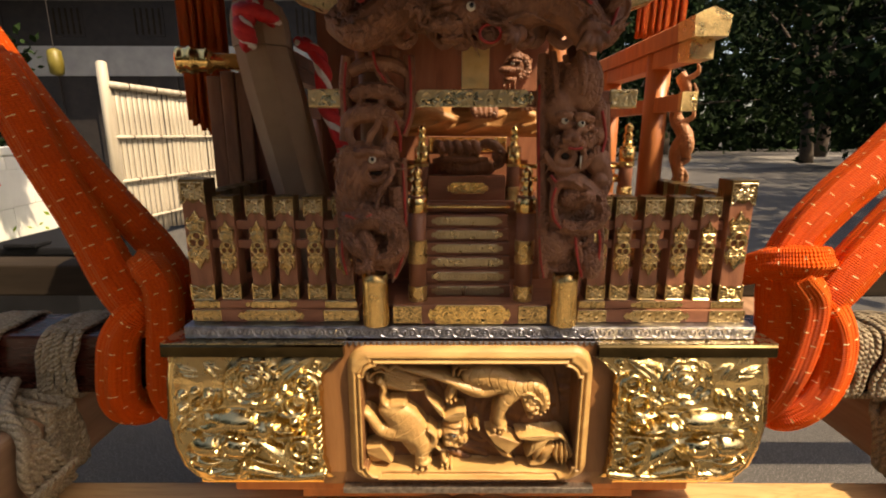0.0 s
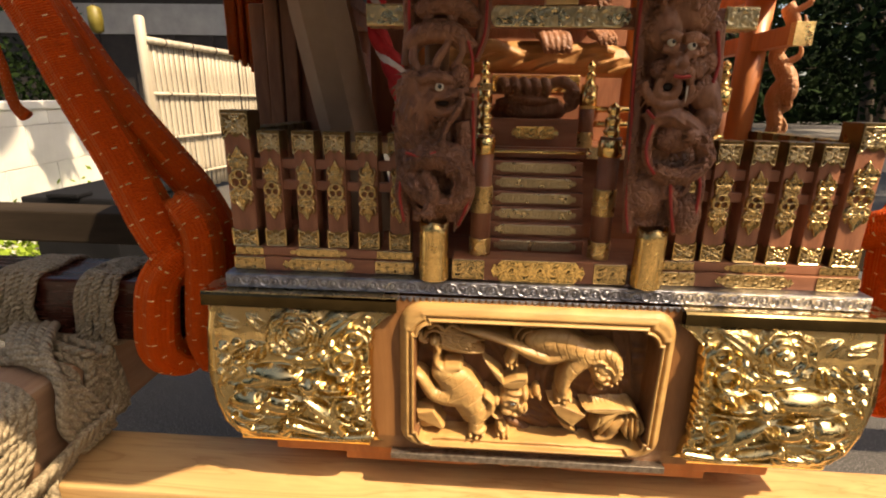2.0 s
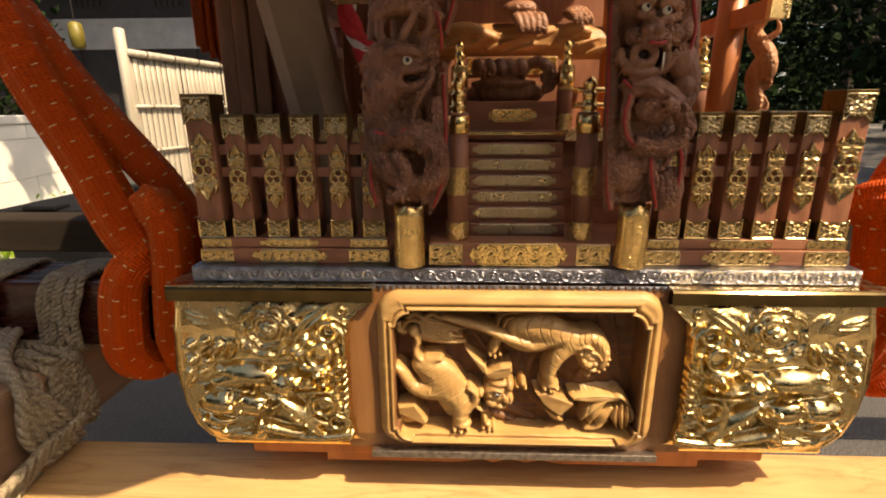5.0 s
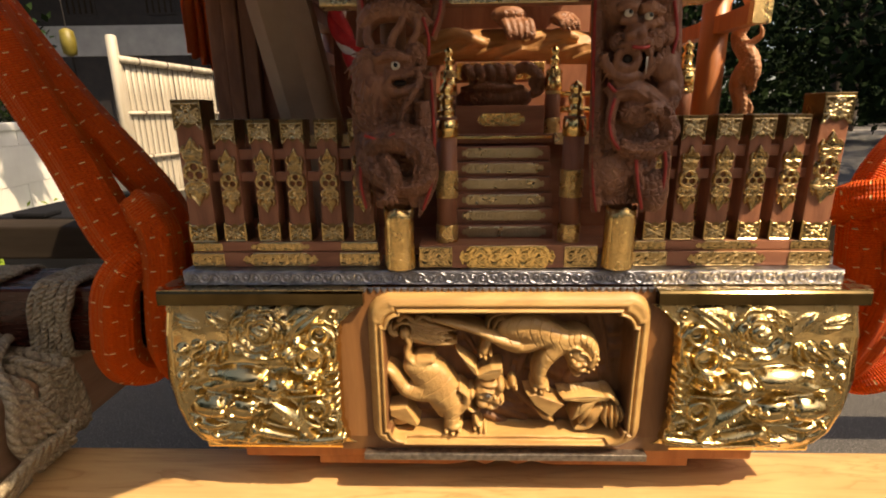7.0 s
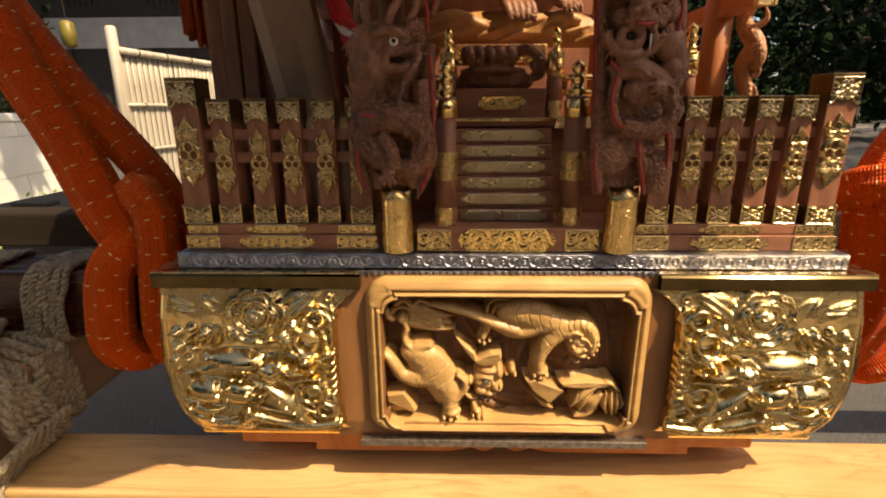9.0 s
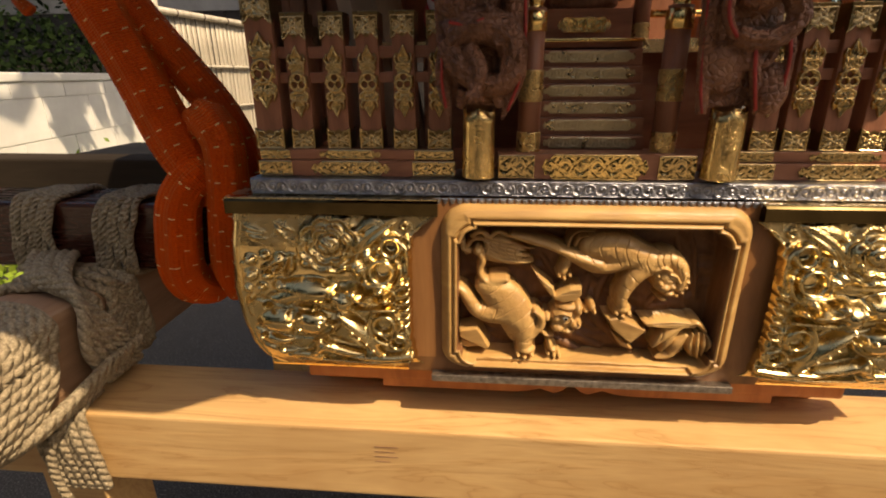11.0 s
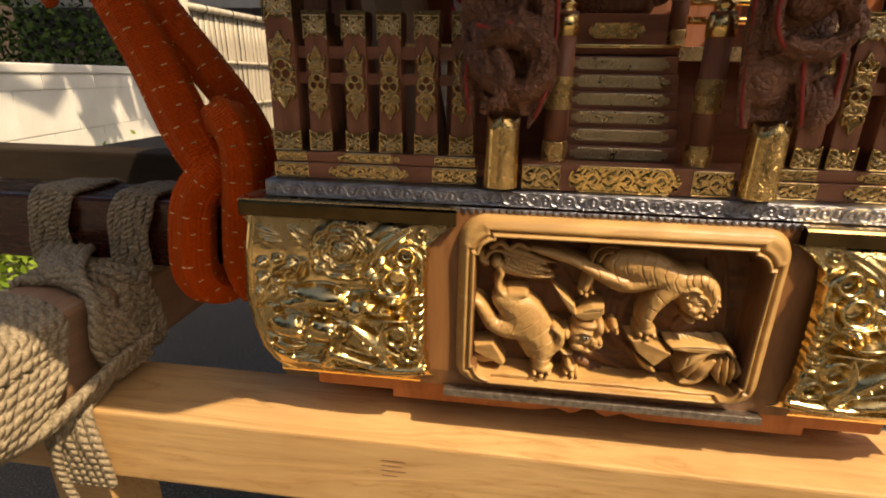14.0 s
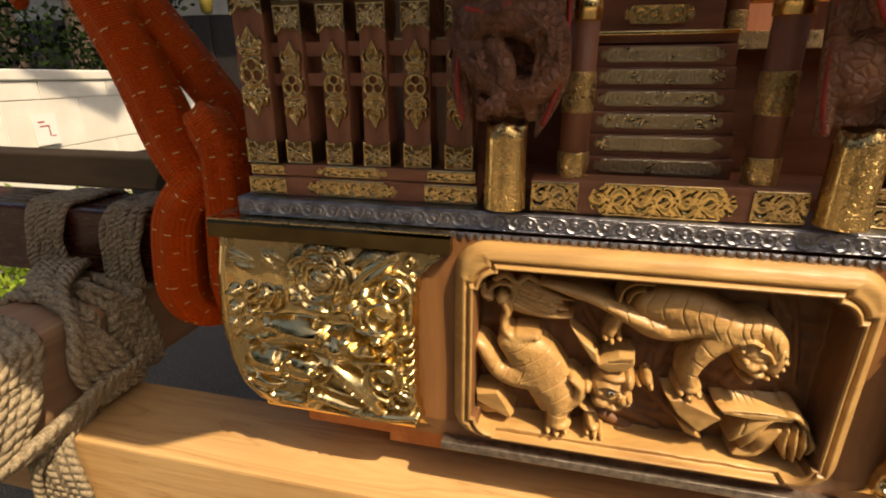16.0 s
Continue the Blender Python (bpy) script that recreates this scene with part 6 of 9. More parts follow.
def band_scrolls(parent):
    """Raised vine scroll along the silver band."""
    nx, nz = 1300, 34
    x = np.linspace(-0.373, 0.381, nx)
    z = np.linspace(0.8672, 0.8828, nz)
    X, Z = np.meshgrid(x, z)
    step = 0.0120
    k = np.floor((X + 0.379) / step)
    u = ((X + 0.379) / step - k - 0.5) * step
    flip = np.where(k % 2 == 0, 1.0, -1.0)
    v = (Z - 0.8750) * flip
    r = np.hypot(u, v)
    a = np.arctan2(v, u)
    wear = 0.75 + 0.5 * fbm(X, Z, 300, 4)
    spiral = 0.0014 * wear * np.exp(-((r - 0.0044 + 0.0008 * a) / 0.0009) ** 2) + 0.0007 * np.abs(np.sin(520 * X + 5 * np.sin(400 * Z))) * (r > 0.0050)
    bud = 0.0015 * wear * np.maximum(1 - (r / 0.0020) ** 2, 0) ** 0.5
    rim = 0.0012 * np.exp(-((np.abs(Z - 0.8750) - 0.0072) / 0.0005) ** 2)
    H = np.maximum(np.maximum(spiral, bud), rim)
    grid_mesh("scroll_relief", X, 0.0112 - H, Z, None, MAT["silver"], parent)


shrine_base()


# ------------------------------------------------------------ fence round the deck
def pierced(X, Z, H, level, material, name):
    """Openwork sheet: only where the height passes a level."""
    keep = H > level
    nz, nx = X.shape
    ids = np.arange(nx * nz).reshape(nz, nx)
    q = np.stack([ids[:-1, :-1], ids[:-1, 1:], ids[1:, 1:], ids[1:, :-1]], -1)
    k = keep[:-1, :-1] | keep[1:, 1:] | keep[:-1, 1:] | keep[1:, :-1]
    q = q[k].reshape(-1, 4)
    used, inv = np.unique(q, return_inverse=True)
    me = bpy.data.meshes.new(name)
    P = np.stack([X.ravel(), -np.where(keep, H, 0).ravel(), Z.ravel()], -1)[used]
    me.from_pydata(P.tolist(), [], inv.reshape(-1, 4).tolist())
    me.materials.append(material)
    me.polygons.foreach_set("use_smooth", np.ones(len(me.polygons), bool))
    return me


def ornament_mesh(w, h, kind):
    """A pierced gold mount: a threefold roundel, knots and pointed leaves above and below."""
    nx, nz = 41, 121
    X, Z = np.meshgrid(np.linspace(-w / 2, w / 2, nx), np.linspace(-h / 2, h / 2, nz))
    W, L = w / 2, h / 2
    R = 0.98 * W
    t = 0.0036
    base = 0.0009 * (np.abs(X) < W * np.interp(np.abs(Z) / L, [0, 0.16, 0.20, 0.50, 0.55, 0.80, 0.97, 1.0], [0.92, 0.85, 0.60, 0.64, 0.40, 0.34, 0.06, 0.0]))
    base[np.hypot(X, Z) < 0.9 * R] = 0
    hs = [base, ring_ridge(X, Z, 0, 0, R, R, 0.0030, t)]
    for k in range(3):
        a = radians(90 + 120 * k)
        hs.append(ring_ridge(X, Z, 0.40 * R * math.cos(a), 0.40 * R * math.sin(a), 0.46 * R, 0.46 * R, 0.0022, t))
    for s in (-1, 1):
        z0 = s * (R + 0.10 * L)
        for q in (-1, 1):
            hs.append(curl(X, Z, q * 0.50 * W, z0, 0.40 * W, t, 1.1, q * s, 90, 0.36))
            hs.append(bent(X, Z, [(q * 0.62 * W, s * 0.52 * L, 0.0014, t * 0.8), (q * 0.78 * W, s * 0.62 * L, 0.0014, t), (q * 0.62 * W, s * 0.76 * L, 0.0006, t * 0.6)]))
            hs.append(bent(X, Z, [(0, s * 0.52 * L, 0.0012, t), (q * 0.42 * W, s * 0.64 * L, 0.0013, t), (q * 0.22 * W, s * 0.80 * L, 0.0012, t), (0, s * 0.97 * L, 0.0006, t * 0.6)]))
        hs.append(stroke(X, Z, [(0, s * 0.40 * L, 0.0015, t), (0, s * 0.74 * L, 0.0011, t)]))
        hs.append(stroke(X, Z, [(-0.66 * W, s * 0.50 * L, 0.0013, t), (0.66 * W, s * 0.50 * L, 0.0013, t)]))
    return pierced(X, Z, over(*hs), 0.0004, MAT["gold_mid"], "ornament")


def shaped_sleeve(w, z0, z1, notch, grow=0.0012, up=True, bm=None):
    """Gold sleeve on a square post; its inner edge runs to points (notch)."""
    bm = bm or bmesh.new()
    g = w / 2 + grow
    zi, zo = (z1, z0) if up else (z0, z1)
    sgn = 1 if up else -1
    for k in range(4):
        prof = [(-g, zi), (-g * 0.55, zi - sgn * notch), (0, zi - sgn * notch * 0.4), (g * 0.55, zi - sgn * notch), (g, zi)]
        outer = [(-g, zo), (-g * 0.55, zo), (0, zo), (g * 0.55, zo), (g, zo)]
        rot = Matrix.Rotation(k * math.pi / 2, 3, "Z")
        a = [bm.verts.new(rot @ Vector((x, -g, z))) for x, z in prof]
        b = [bm.verts.new(rot @ Vector((x, -g, z))) for x, z in outer]
        for i in range(4):
            bm.faces.new((a[i], a[i + 1], b[i + 1], b[i]) if not up else (b[i], b[i + 1], a[i + 1], a[i]))
    return bm


def relief_tile(w, h, kind):
    """Openwork face of a sleeve: rim, crossed stems and scrolls; the inner edge pointed (cap) or notched (foot)."""
    nx, nz = 37, 39
    X, Z = np.meshgrid(np.linspace(-w / 2, w / 2, nx), np.linspace(0, h, nz))
    c = np.abs(X) / (w / 2)
    if kind == "cap":
        lim = h * np.interp(c, [0, 0.18, 0.5, 0.72, 1.0], [0.30, 0.22, 0.30, 0.12, 0.02])
        d = np.minimum(np.minimum(Z - lim, h - Z), w / 2 - np.abs(X))
    else:
        lim = h * np.interp(c, [0, 0.3, 0.45, 0.7, 1.0], [0.72, 0.66, 0.86, 0.84, 1.0])
        d = np.minimum(np.minimum(lim - Z, Z), w / 2 - np.abs(X))
    t = 0.0022
    H = t * np.exp(-((d - 0.0009) / 0.0007) ** 2)
    zs = (0.36, 0.80) if kind == "cap" else (0.18, 0.62)
    W = w / 2
    zm = 0.5 * (zs[0] + zs[1])
    for q in (-1, 1):
        H = over(H, bent(X, Z, [(q * 0.75 * W, zs[0] * h, 0.0009, t), (q * 0.2 * W, (zm - 0.06) * h, 0.0010, t), (-q * 0.2 * W, (zm + 0.06) * h, 0.0010, t), (-q * 0.75 * W, zs[1] * h, 0.0009, t)]))
        H = over(H, curl(X, Z, q * 0.58 * W, zm * h, 0.28 * W, t, 1.2, q, 180 if q > 0 else 0, 0.30))
        H = over(H, curl(X, Z, q * 0.22 * W, (zs[1] + 0.02) * h, 0.22 * W, t, 1.0, -q, 270, 0.32))
        H = over(H, curl(X, Z, q * 0.26 * W, (zs[0] + 0.02) * h, 0.20 * W, t, 1.0, q, 90, 0.32))
    H = np.where(d > 0, H, 0)
    return pierced(X, Z, H, 0.0003, MAT["gold_pale"] if kind == "cap" else MAT["gold_mid"], "tile")


FENCE_MESH = {}


def fence_post(parent, x, y, w, z0, z1, cap_h):
    key = (round(w, 4), round(z1 - z0, 4))
    if key not in FENCE_MESH:
        def mesh_of(bm, mat):
            me = bpy.data.meshes.new("piece")
            bmesh.ops.recalc_face_normals(bm, faces=bm.faces)
            bm.to_mesh(me)
            bm.free()
            me.materials.append(mat)
            return me
        h = z1 - z0
        cap = shaped_sleeve(w, h - cap_h, h + 0.001, 0.007, up=False)
        box(-w / 2 - 0.0016, w / 2 + 0.0016, -w / 2 - 0.0016, w / 2 + 0.0016, h + 0.0005, h + 0.0035, 0.0008, cap)
        for s in (-1, 1):
            box(-w / 2 - 0.0016, w / 2 + 0.0016, s * (w / 2 + 0.0012) - 0.0006, s * (w / 2 + 0.0012) + 0.0006, h - 0.003, h, 0, cap)
            box(s * (w / 2) - 0.0010, s * (w / 2) + 0.0010, -w / 2 - 0.0022, -w / 2 - 0.0004, h - cap_h * 0.9, h, 0, cap)
        FENCE_MESH[key] = (
            mesh_of(box(-w / 2, w / 2, -w / 2, w / 2, 0, h, 0.001), MAT["keyaki"]),
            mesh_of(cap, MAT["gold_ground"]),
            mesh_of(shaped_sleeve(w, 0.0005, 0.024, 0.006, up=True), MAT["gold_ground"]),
            ornament_mesh(w * 1.0, h * 0.55 if h < 0.15 else h * 0.50, 0), relief_tile(w + 0.002, cap_h, "cap"), relief_tile(w + 0.002, 0.0235, "foot"))
    names = ("post", "cap", "foot_sleeve", "ornament", "cap_face", "foot_face")
    post = None
    for n, me in zip(names, FENCE_MESH[key]):
        ob = new(n, me)
        if post is None:
            post = ob
            ob.parent = parent
            ob.location = (x, y, z0)
        else:
            ob.parent = post
            if n == "ornament":
                ob.location = (0, -w / 2 - 0.0004, (z1 - z0) * 0.52)
            elif n == "cap_face":
                ob.location = (0, -w / 2 - 0.0014, (z1 - z0) - cap_h)
            elif n == "foot_face":
                ob.location = (0, -w / 2 - 0.0014, 0.0005)
    post["label"] = "brown post with gold cap, pierced mount and foot"
    return post


def foliate(x0, x1, z0, z1, tip):
    """Outline of a plate with pointed, lobed ends."""
    zc, h = (z0 + z1) / 2, (z1 - z0) / 2
    pts = []
    for s, xe in ((-1, x0), (1, x1)):
        arc = [(0, 1), (0.25, 1.0), (0.42, 0.72), (0.60, 0.92), (0.80, 0.62), (1, 0)]
        seq = arc if s > 0 else arc
        side = [(xe - s * tip * (1 - a), zc + h * b) for a, b in seq] + [(xe - s * tip * (1 - a), zc - h * b) for a, b in seq[-2::-1]]
        pts.append(side)
    left, right = pts
    return right + left[::-1]


def engraved_plate(parent, x0, x1, y, z0, z1, mat="gold_old", tip=None, name="gold_plate", label="engraved gold plate"):
    """A plate with a raised rim and a scroll relief between."""
    nx, nz = max(16, int((x1 - x0) / 0.0009)), max(10, int((z1 - z0) / 0.0009))
    X, Z = np.meshgrid(np.linspace(x0, x1, nx), np.linspace(z0, z1, nz))
    zc, hz = (z0 + z1) / 2, (z1 - z0) / 2
    dx = np.minimum(X - x0, x1 - X)
    lim = np.full_like(X, hz)
    if tip:
        f = np.clip(dx / tip, 0, 1)
        lim = hz * np.interp(f, [0, 0.2, 0.36, 0.46, 0.62, 0.8, 1], [0.12, 0.62, 0.80, 0.45, 0.80, 1, 1])
    keep = np.abs(Z - zc) <= lim + 1e-6
    edge = np.minimum(lim - np.abs(Z - zc), dx if not tip else 1.0)
    H = 0.0006 + 0.0007 * np.exp(-((edge - 0.0010) / 0.0006) ** 2)
    step = hz * 1.25
    k = np.floor((X - x0) / step)
    u = (X - x0) - (k + 0.5) * step
    v = (Z - zc) * np.where(k % 2 == 0, 1.0, -1.0)
    r, a = np.hypot(u * 1.25, v), np.arctan2(v, u)
    H = H + 0.0006 * np.maximum(0, np.sin(u * 9 / hz + 4 * np.sin(v * 3 / hz))) * (r > hz * 0.62) * (edge > 0.0016) + 0.0006 * np.exp(-((r - hz * 0.52 + 0.10 * hz * a) / (hz * 0.16)) ** 2) * (edge > 0.0016) + 0.0009 * np.maximum(1 - (r / (hz * 0.24)) ** 2, 0)
    return grid_mesh(name, X, y - H, Z, keep, MAT[mat], parent, label)


def fence_run(label, xs, w, corner, x0, x1, y=0.042, turn=None, plates=True):
    f = thing("shrine_fence", label, "fence", (0, 0, 0), "fences round the shrine deck")
    part("base_rail", box(x0, x1, y - 0.016, y + 0.016, 0.884, 0.902, 0.0015), MAT["keyaki_flat"], f)
    part("upper_sill", box(x0 + 0.003, x1 - 0.003, y - 0.013, y + 0.013, 0.9025, 0.914, 0.0015), MAT["keyaki_flat"], f)
    for z0, z1 in ((0.984, 0.995), (1.009, 1.021)):
        part("rail", box(x0 + 0.004, x1 - 0.004, y - 0.004, y + 0.006, z0, z1, 0.001), MAT["keyaki_flat"], f)
    if plates:
        L = x1 - x0
        for a, b in ((x0 - 0.001, x0 + 0.17 * L), (x1 - 0.21 * L, x1 + 0.001)):
            engraved_plate(f, a, b, y - 0.0162, 0.8850, 0.9015, "gold_mid", None, "end_plate", "engraved gold end plate")
            engraved_plate(f, a + 0.002, b - 0.002, y - 0.0132, 0.9030, 0.9135, "gold_mid", None, "end_plate", "engraved gold end plate")
        m = (x0 + x1) / 2 - 0.006
        engraved_plate(f, m - 0.045, m + 0.045, y - 0.0162, 0.8850, 0.9015, "gold_mid", 0.016, "middle_plate", "foliate gold plate")
        engraved_plate(f, m - 0.036, m + 0.036, y - 0.0132, 0.9030, 0.9135, "gold_mid", 0.014, "middle_plate", "foliate gold plate")
    for x in xs:
        fence_post(f, x, y + 0.002, w, 0.914, 1.050, 0.024)
    if corner is not None:
        fence_post(f, corner, y + 0.002, 0.030, 0.914, 1.072, 0.030)
    return f


fence_run("brown post fence with gold mounts on the shrine deck", (-0.315, -0.2745, -0.238, -0.200, -0.1625), 0.0235, -0.352, -0.367, -0.146)
fence_run("brown post fence with gold mounts beside the stairs", (0.1725, 0.204, 0.2415, 0.2785, 0.315), 0.0235, 0.352, 0.150, 0.373)
for sx, lab in ((-0.357, "side fence with gold mounts along the deck edge"), (0.362, "sunlit side fence with gold mounts along the deck edge")):
    f = fence_run(lab, [-0.30 + 0.04 * k for k in range(6)], 0.0235, None, -0.33, -0.075, 0.0, plates=False)
    f.matrix_basis = pose(sx, 0.40, 0, 0, 0, 90 if sx > 0 else -90) if sx < 0 else pose(sx, 0.40, 0, 0, 0, 90)
    if sx < 0:
        f.matrix_basis = pose(sx, 0.0, 0, 0, 0, -90)


# ------------------------------------------------------------ dragons and gate
CHISEL = bpy.data.textures.new("chisel", "CLOUDS")
CHISEL.noise_scale = 0.007
CHISEL.noise_depth = 2


def sculpture(name, pieces, parent, voxel, material, label=""):
    """Overlapping tubes and balls fused into one carved skin."""
    v, f, _ = merge(*pieces)
    ob = raw(name, v, f, material, parent, label, True)
    mod = ob.modifiers.new("fuse", "REMESH")
    mod.mode = "VOXEL"
    mod.voxel_size = voxel
    mod.use_smooth_shade = True
    sm = ob.modifiers.new("soften", "SMOOTH")
    sm.factor, sm.iterations = 0.35, 1
    cut = ob.modifiers.new("cuts", "DISPLACE")
    cut.texture, cut.strength, cut.mid_level = CHISEL, 0.0010, 0.5
    return ob


def tube(points, n=22, segs=10, flat=1.0, side=None):
    return sweep(points, n, segs, flat, side=side)


def spiny(points, n, height):
    """A row of small fins along the back of a body run (x, y, z, r)."""
    p = spline(points, n)
    out = []
    for i in range(1, n - 1):
        x, y, z, r = p[i]
        out.append(ball((x, y - r * 0.92, z), (height * 0.6, height, height * 0.6), 6, 5))
    return out


def flame(x0, z0, x1, z1, y, sway, width):
    """A thin curling strip of mane."""
    return tube([(x0, y, z0, width), (x0 * 0.65 + x1 * 0.35 + sway, y - 0.004, z0 * 0.65 + z1 * 0.35, width * 0.9), (x0 * 0.3 + x1 * 0.7 - sway, y - 0.004, z0 * 0.3 + z1 * 0.7, width * 0.8), (x1, y, z1, width * 0.25)], 16, 8, 0.55)


def hand(x, y, z, s, turn):
    """A clawed foot with four toes."""
    out = [ball((x, y, z), (0.010 * s, 0.009 * s, 0.010 * s))]
    for k in range(4):
        a = radians(turn + 32 * (k - 1.5))
        out.append(tube([(x, y - 0.003, z, 0.0045 * s), (x + 0.010 * s * math.cos(a), y - 0.010 * s, z + 0.010 * s * math.sin(a), 0.0038 * s), (x + 0.018 * s * math.cos(a), y - 0.006 * s, z + 0.018 * s * math.sin(a), 0.0012 * s)], 10, 7))
    return out


def fan(x, y, z, a0, a1, n, r0, r1, w=0.0026, bend=0.35, drop=0.010):
    """Strands of mane spread between two angles."""
    out = []
    for k in range(n):
        a = radians(a0 + (a1 - a0) * k / max(n - 1, 1))
        m = 0.5 * (r0 + r1)
        e = r1 * (0.85 + 0.3 * ((k * 37) % 10) / 10)
        out.append(sweep([(x + r0 * math.cos(a), y, z + r0 * math.sin(a), w), (x + m * math.cos(a + bend * 0.3), y - 0.003 + drop * 0.3, z + m * math.sin(a + bend * 0.3), w * 1.15), (x + e * math.cos(a + bend), y + drop, z + e * math.sin(a + bend), w * 0.3)], 12, 6))
    return out


def wisps(points, n, length, w=0.0020, seed=1):
    """Short carved wisps lying back along a body run."""
    rng = np.random.default_rng(seed)
    p = spline(points, n + 4)
    out = []
    for i in range(n):
        c, d = p[i, :3], p[i + 4, :3] - p[i, :3]
        r = p[i, 3]
        a = rng.uniform(-1.1, 1.1)
        off = np.array([math.sin(a) * r, -math.cos(a) * r, 0.0])
        q = c + off
        s = length * rng.uniform(0.6, 1.3)
        u = d / (np.linalg.norm(d) + 1e-9) * s
        out.append(sweep([(*q, w), (*(q + u * 0.5 + off * 0.10), w * 1.2), (*(q + u + off * 0.22), w * 0.3)], 8, 6))
    return out


def squeeze(pieces, cx, k, dx):
    """Narrows pieces about an upright line and shifts them."""
    return [([(cx + dx + (p[0] - cx) * k, p[1], p[2]) for p in v], *rest) for v, *rest in pieces]


def eyes(parent, spots, r):
    for x, y, z in spots:
        v, f = ball((x, y, z), r, 14, 10)
        e = raw("eye", v, f, MAT["eye_white"], parent, "white painted eye with black pupil")
        v, f = ball((x + 0.0004, y - r * 0.72, z + 0.0003), (r * 0.52, r * 0.36, r * 0.52), 12, 8)
        raw("pupil", v, f, MAT["eye_black"], e)


def edging(parent, runs, r=0.0017, narrow=1.0):
    for pts in runs:
        mid = -0.1135 if pts[0][0] < 0 else 0.1185
        pts = [(mid + (x - mid) * narrow, y, z) for x, y, z in pts] if narrow < 1 else pts
        v, f, _ = sweep([(x, y, z, r) for x, y, z in pts], 26, 7)
        raw("red_edging", v, f, MAT["red_paint"], parent, "thin red painted edge")


def descending_dragon(t):
    """West column: a dragon looking east over its own coil, open work above its head."""
    pcs = []
    # wave board behind the coil
    pcs.append(tube([(-0.1183, 0.0080, 1.1152, 0.0334), (-0.1209, 0.0080, 1.0758, 0.0380), (-0.1195, 0.0080, 1.0338, 0.0380), (-0.1179, 0.0080, 0.9905, 0.0350), (-0.1202, 0.0080, 0.9623, 0.0228)], 24, 14, 0.22))
    # body coiled round a small eye of air
    pcs.append(tube([(-0.1482, -0.0060, 1.0248, 0.0149), (-0.1308, -0.0090, 1.0337, 0.0163), (-0.1115, -0.0100, 1.0339, 0.0170), (-0.0940, -0.0090, 1.0241, 0.0155), (-0.0877, -0.0070, 1.0054, 0.0133), (-0.0937, -0.0060, 0.9865, 0.0119), (-0.1107, -0.0060, 0.9822, 0.0111), (-0.1270, -0.0080, 0.9898, 0.0118), (-0.1406, -0.0070, 1.0025, 0.0133), (-0.1486, -0.0040, 1.0231, 0.0134)], 56, 14, 1.0))
    body = [(-0.1482, -0.0060, 1.0248, 0.0149), (-0.1308, -0.0090, 1.0337, 0.0163), (-0.1115, -0.0100, 1.0339, 0.0170), (-0.0940, -0.0090, 1.0241, 0.0155), (-0.0877, -0.0070, 1.0054, 0.0133), (-0.0937, -0.0060, 0.9865, 0.0119), (-0.1107, -0.0060, 0.9822, 0.0111), (-0.1270, -0.0080, 0.9898, 0.0118), (-0.1406, -0.0070, 1.0025, 0.0133), (-0.1486, -0.0040, 1.0231, 0.0134)]
    pcs.append(tube([(-0.1341, -0.0040, 1.0413, 0.0149), (-0.1429, -0.0050, 1.0566, 0.0178), (-0.1406, -0.0060, 1.0757, 0.0200), (-0.1333, -0.0060, 1.0918, 0.0200)], 24, 14, 1.0))
    neck = [(-0.1341, -0.0040, 1.0413, 0.0149), (-0.1429, -0.0050, 1.0566, 0.0178), (-0.1406, -0.0060, 1.0757, 0.0200), (-0.1333, -0.0060, 1.0918, 0.0200)]
    pcs.append(tube([(-0.0898, 0.0000, 1.0698, 0.0105), (-0.0875, 0.0000, 1.0491, 0.0112), (-0.0877, -0.0020, 1.0270, 0.0105)], 18, 12, 1.0))
    # head: skull, bridge, nostril, brow, lips and jaw
    pcs.append(ball((-0.1271, -0.0080, 1.1052), (0.0203, 0.0150, 0.0195), 14, 10))
    pcs.append(ball((-0.1092, -0.0120, 1.1054), (0.0180, 0.0120, 0.0128), 14, 10))
    pcs.append(ball((-0.0942, -0.0140, 1.1152), (0.0105, 0.0097, 0.0105), 14, 10))
    pcs.append(ball((-0.0891, -0.0140, 1.1068), (0.0060, 0.0060, 0.0053), 14, 10))
    pcs.append(tube([(-0.1329, -0.0200, 1.1082, 0.0051), (-0.1217, -0.0240, 1.1122, 0.0058), (-0.1114, -0.0240, 1.1116, 0.0058), (-0.1013, -0.0220, 1.1084, 0.0043)], 16, 9, 1.0))
    pcs.append(tube([(-0.1242, -0.0200, 1.0966, 0.0044), (-0.1134, -0.0220, 1.0955, 0.0043), (-0.1042, -0.0220, 1.0994, 0.0043)], 14, 9, 1.0))
    pcs.append(tube([(-0.1273, -0.0180, 1.0913, 0.0051), (-0.1174, -0.0220, 1.0935, 0.0043), (-0.1054, -0.0240, 1.0943, 0.0040), (-0.0938, -0.0220, 1.0981, 0.0036), (-0.0849, -0.0180, 1.1005, 0.0022)], 20, 9, 1.0))
    pcs.append(tube([(-0.1251, -0.0160, 1.0872, 0.0051), (-0.1185, -0.0180, 1.0795, 0.0055), (-0.1050, -0.0200, 1.0797, 0.0051), (-0.0931, -0.0180, 1.0874, 0.0036)], 20, 9, 1.0))
    pcs.append(tube([(-0.1311, -0.0140, 1.0791, 0.0044), (-0.1423, -0.0120, 1.0736, 0.0044), (-0.1530, -0.0080, 1.0624, 0.0015)], 14, 8, 1.0))
    pcs.append(tube([(-0.1290, -0.0120, 1.0723, 0.0044), (-0.1417, -0.0100, 1.0640, 0.0037), (-0.1498, -0.0060, 1.0526, 0.0015)], 14, 8, 1.0))
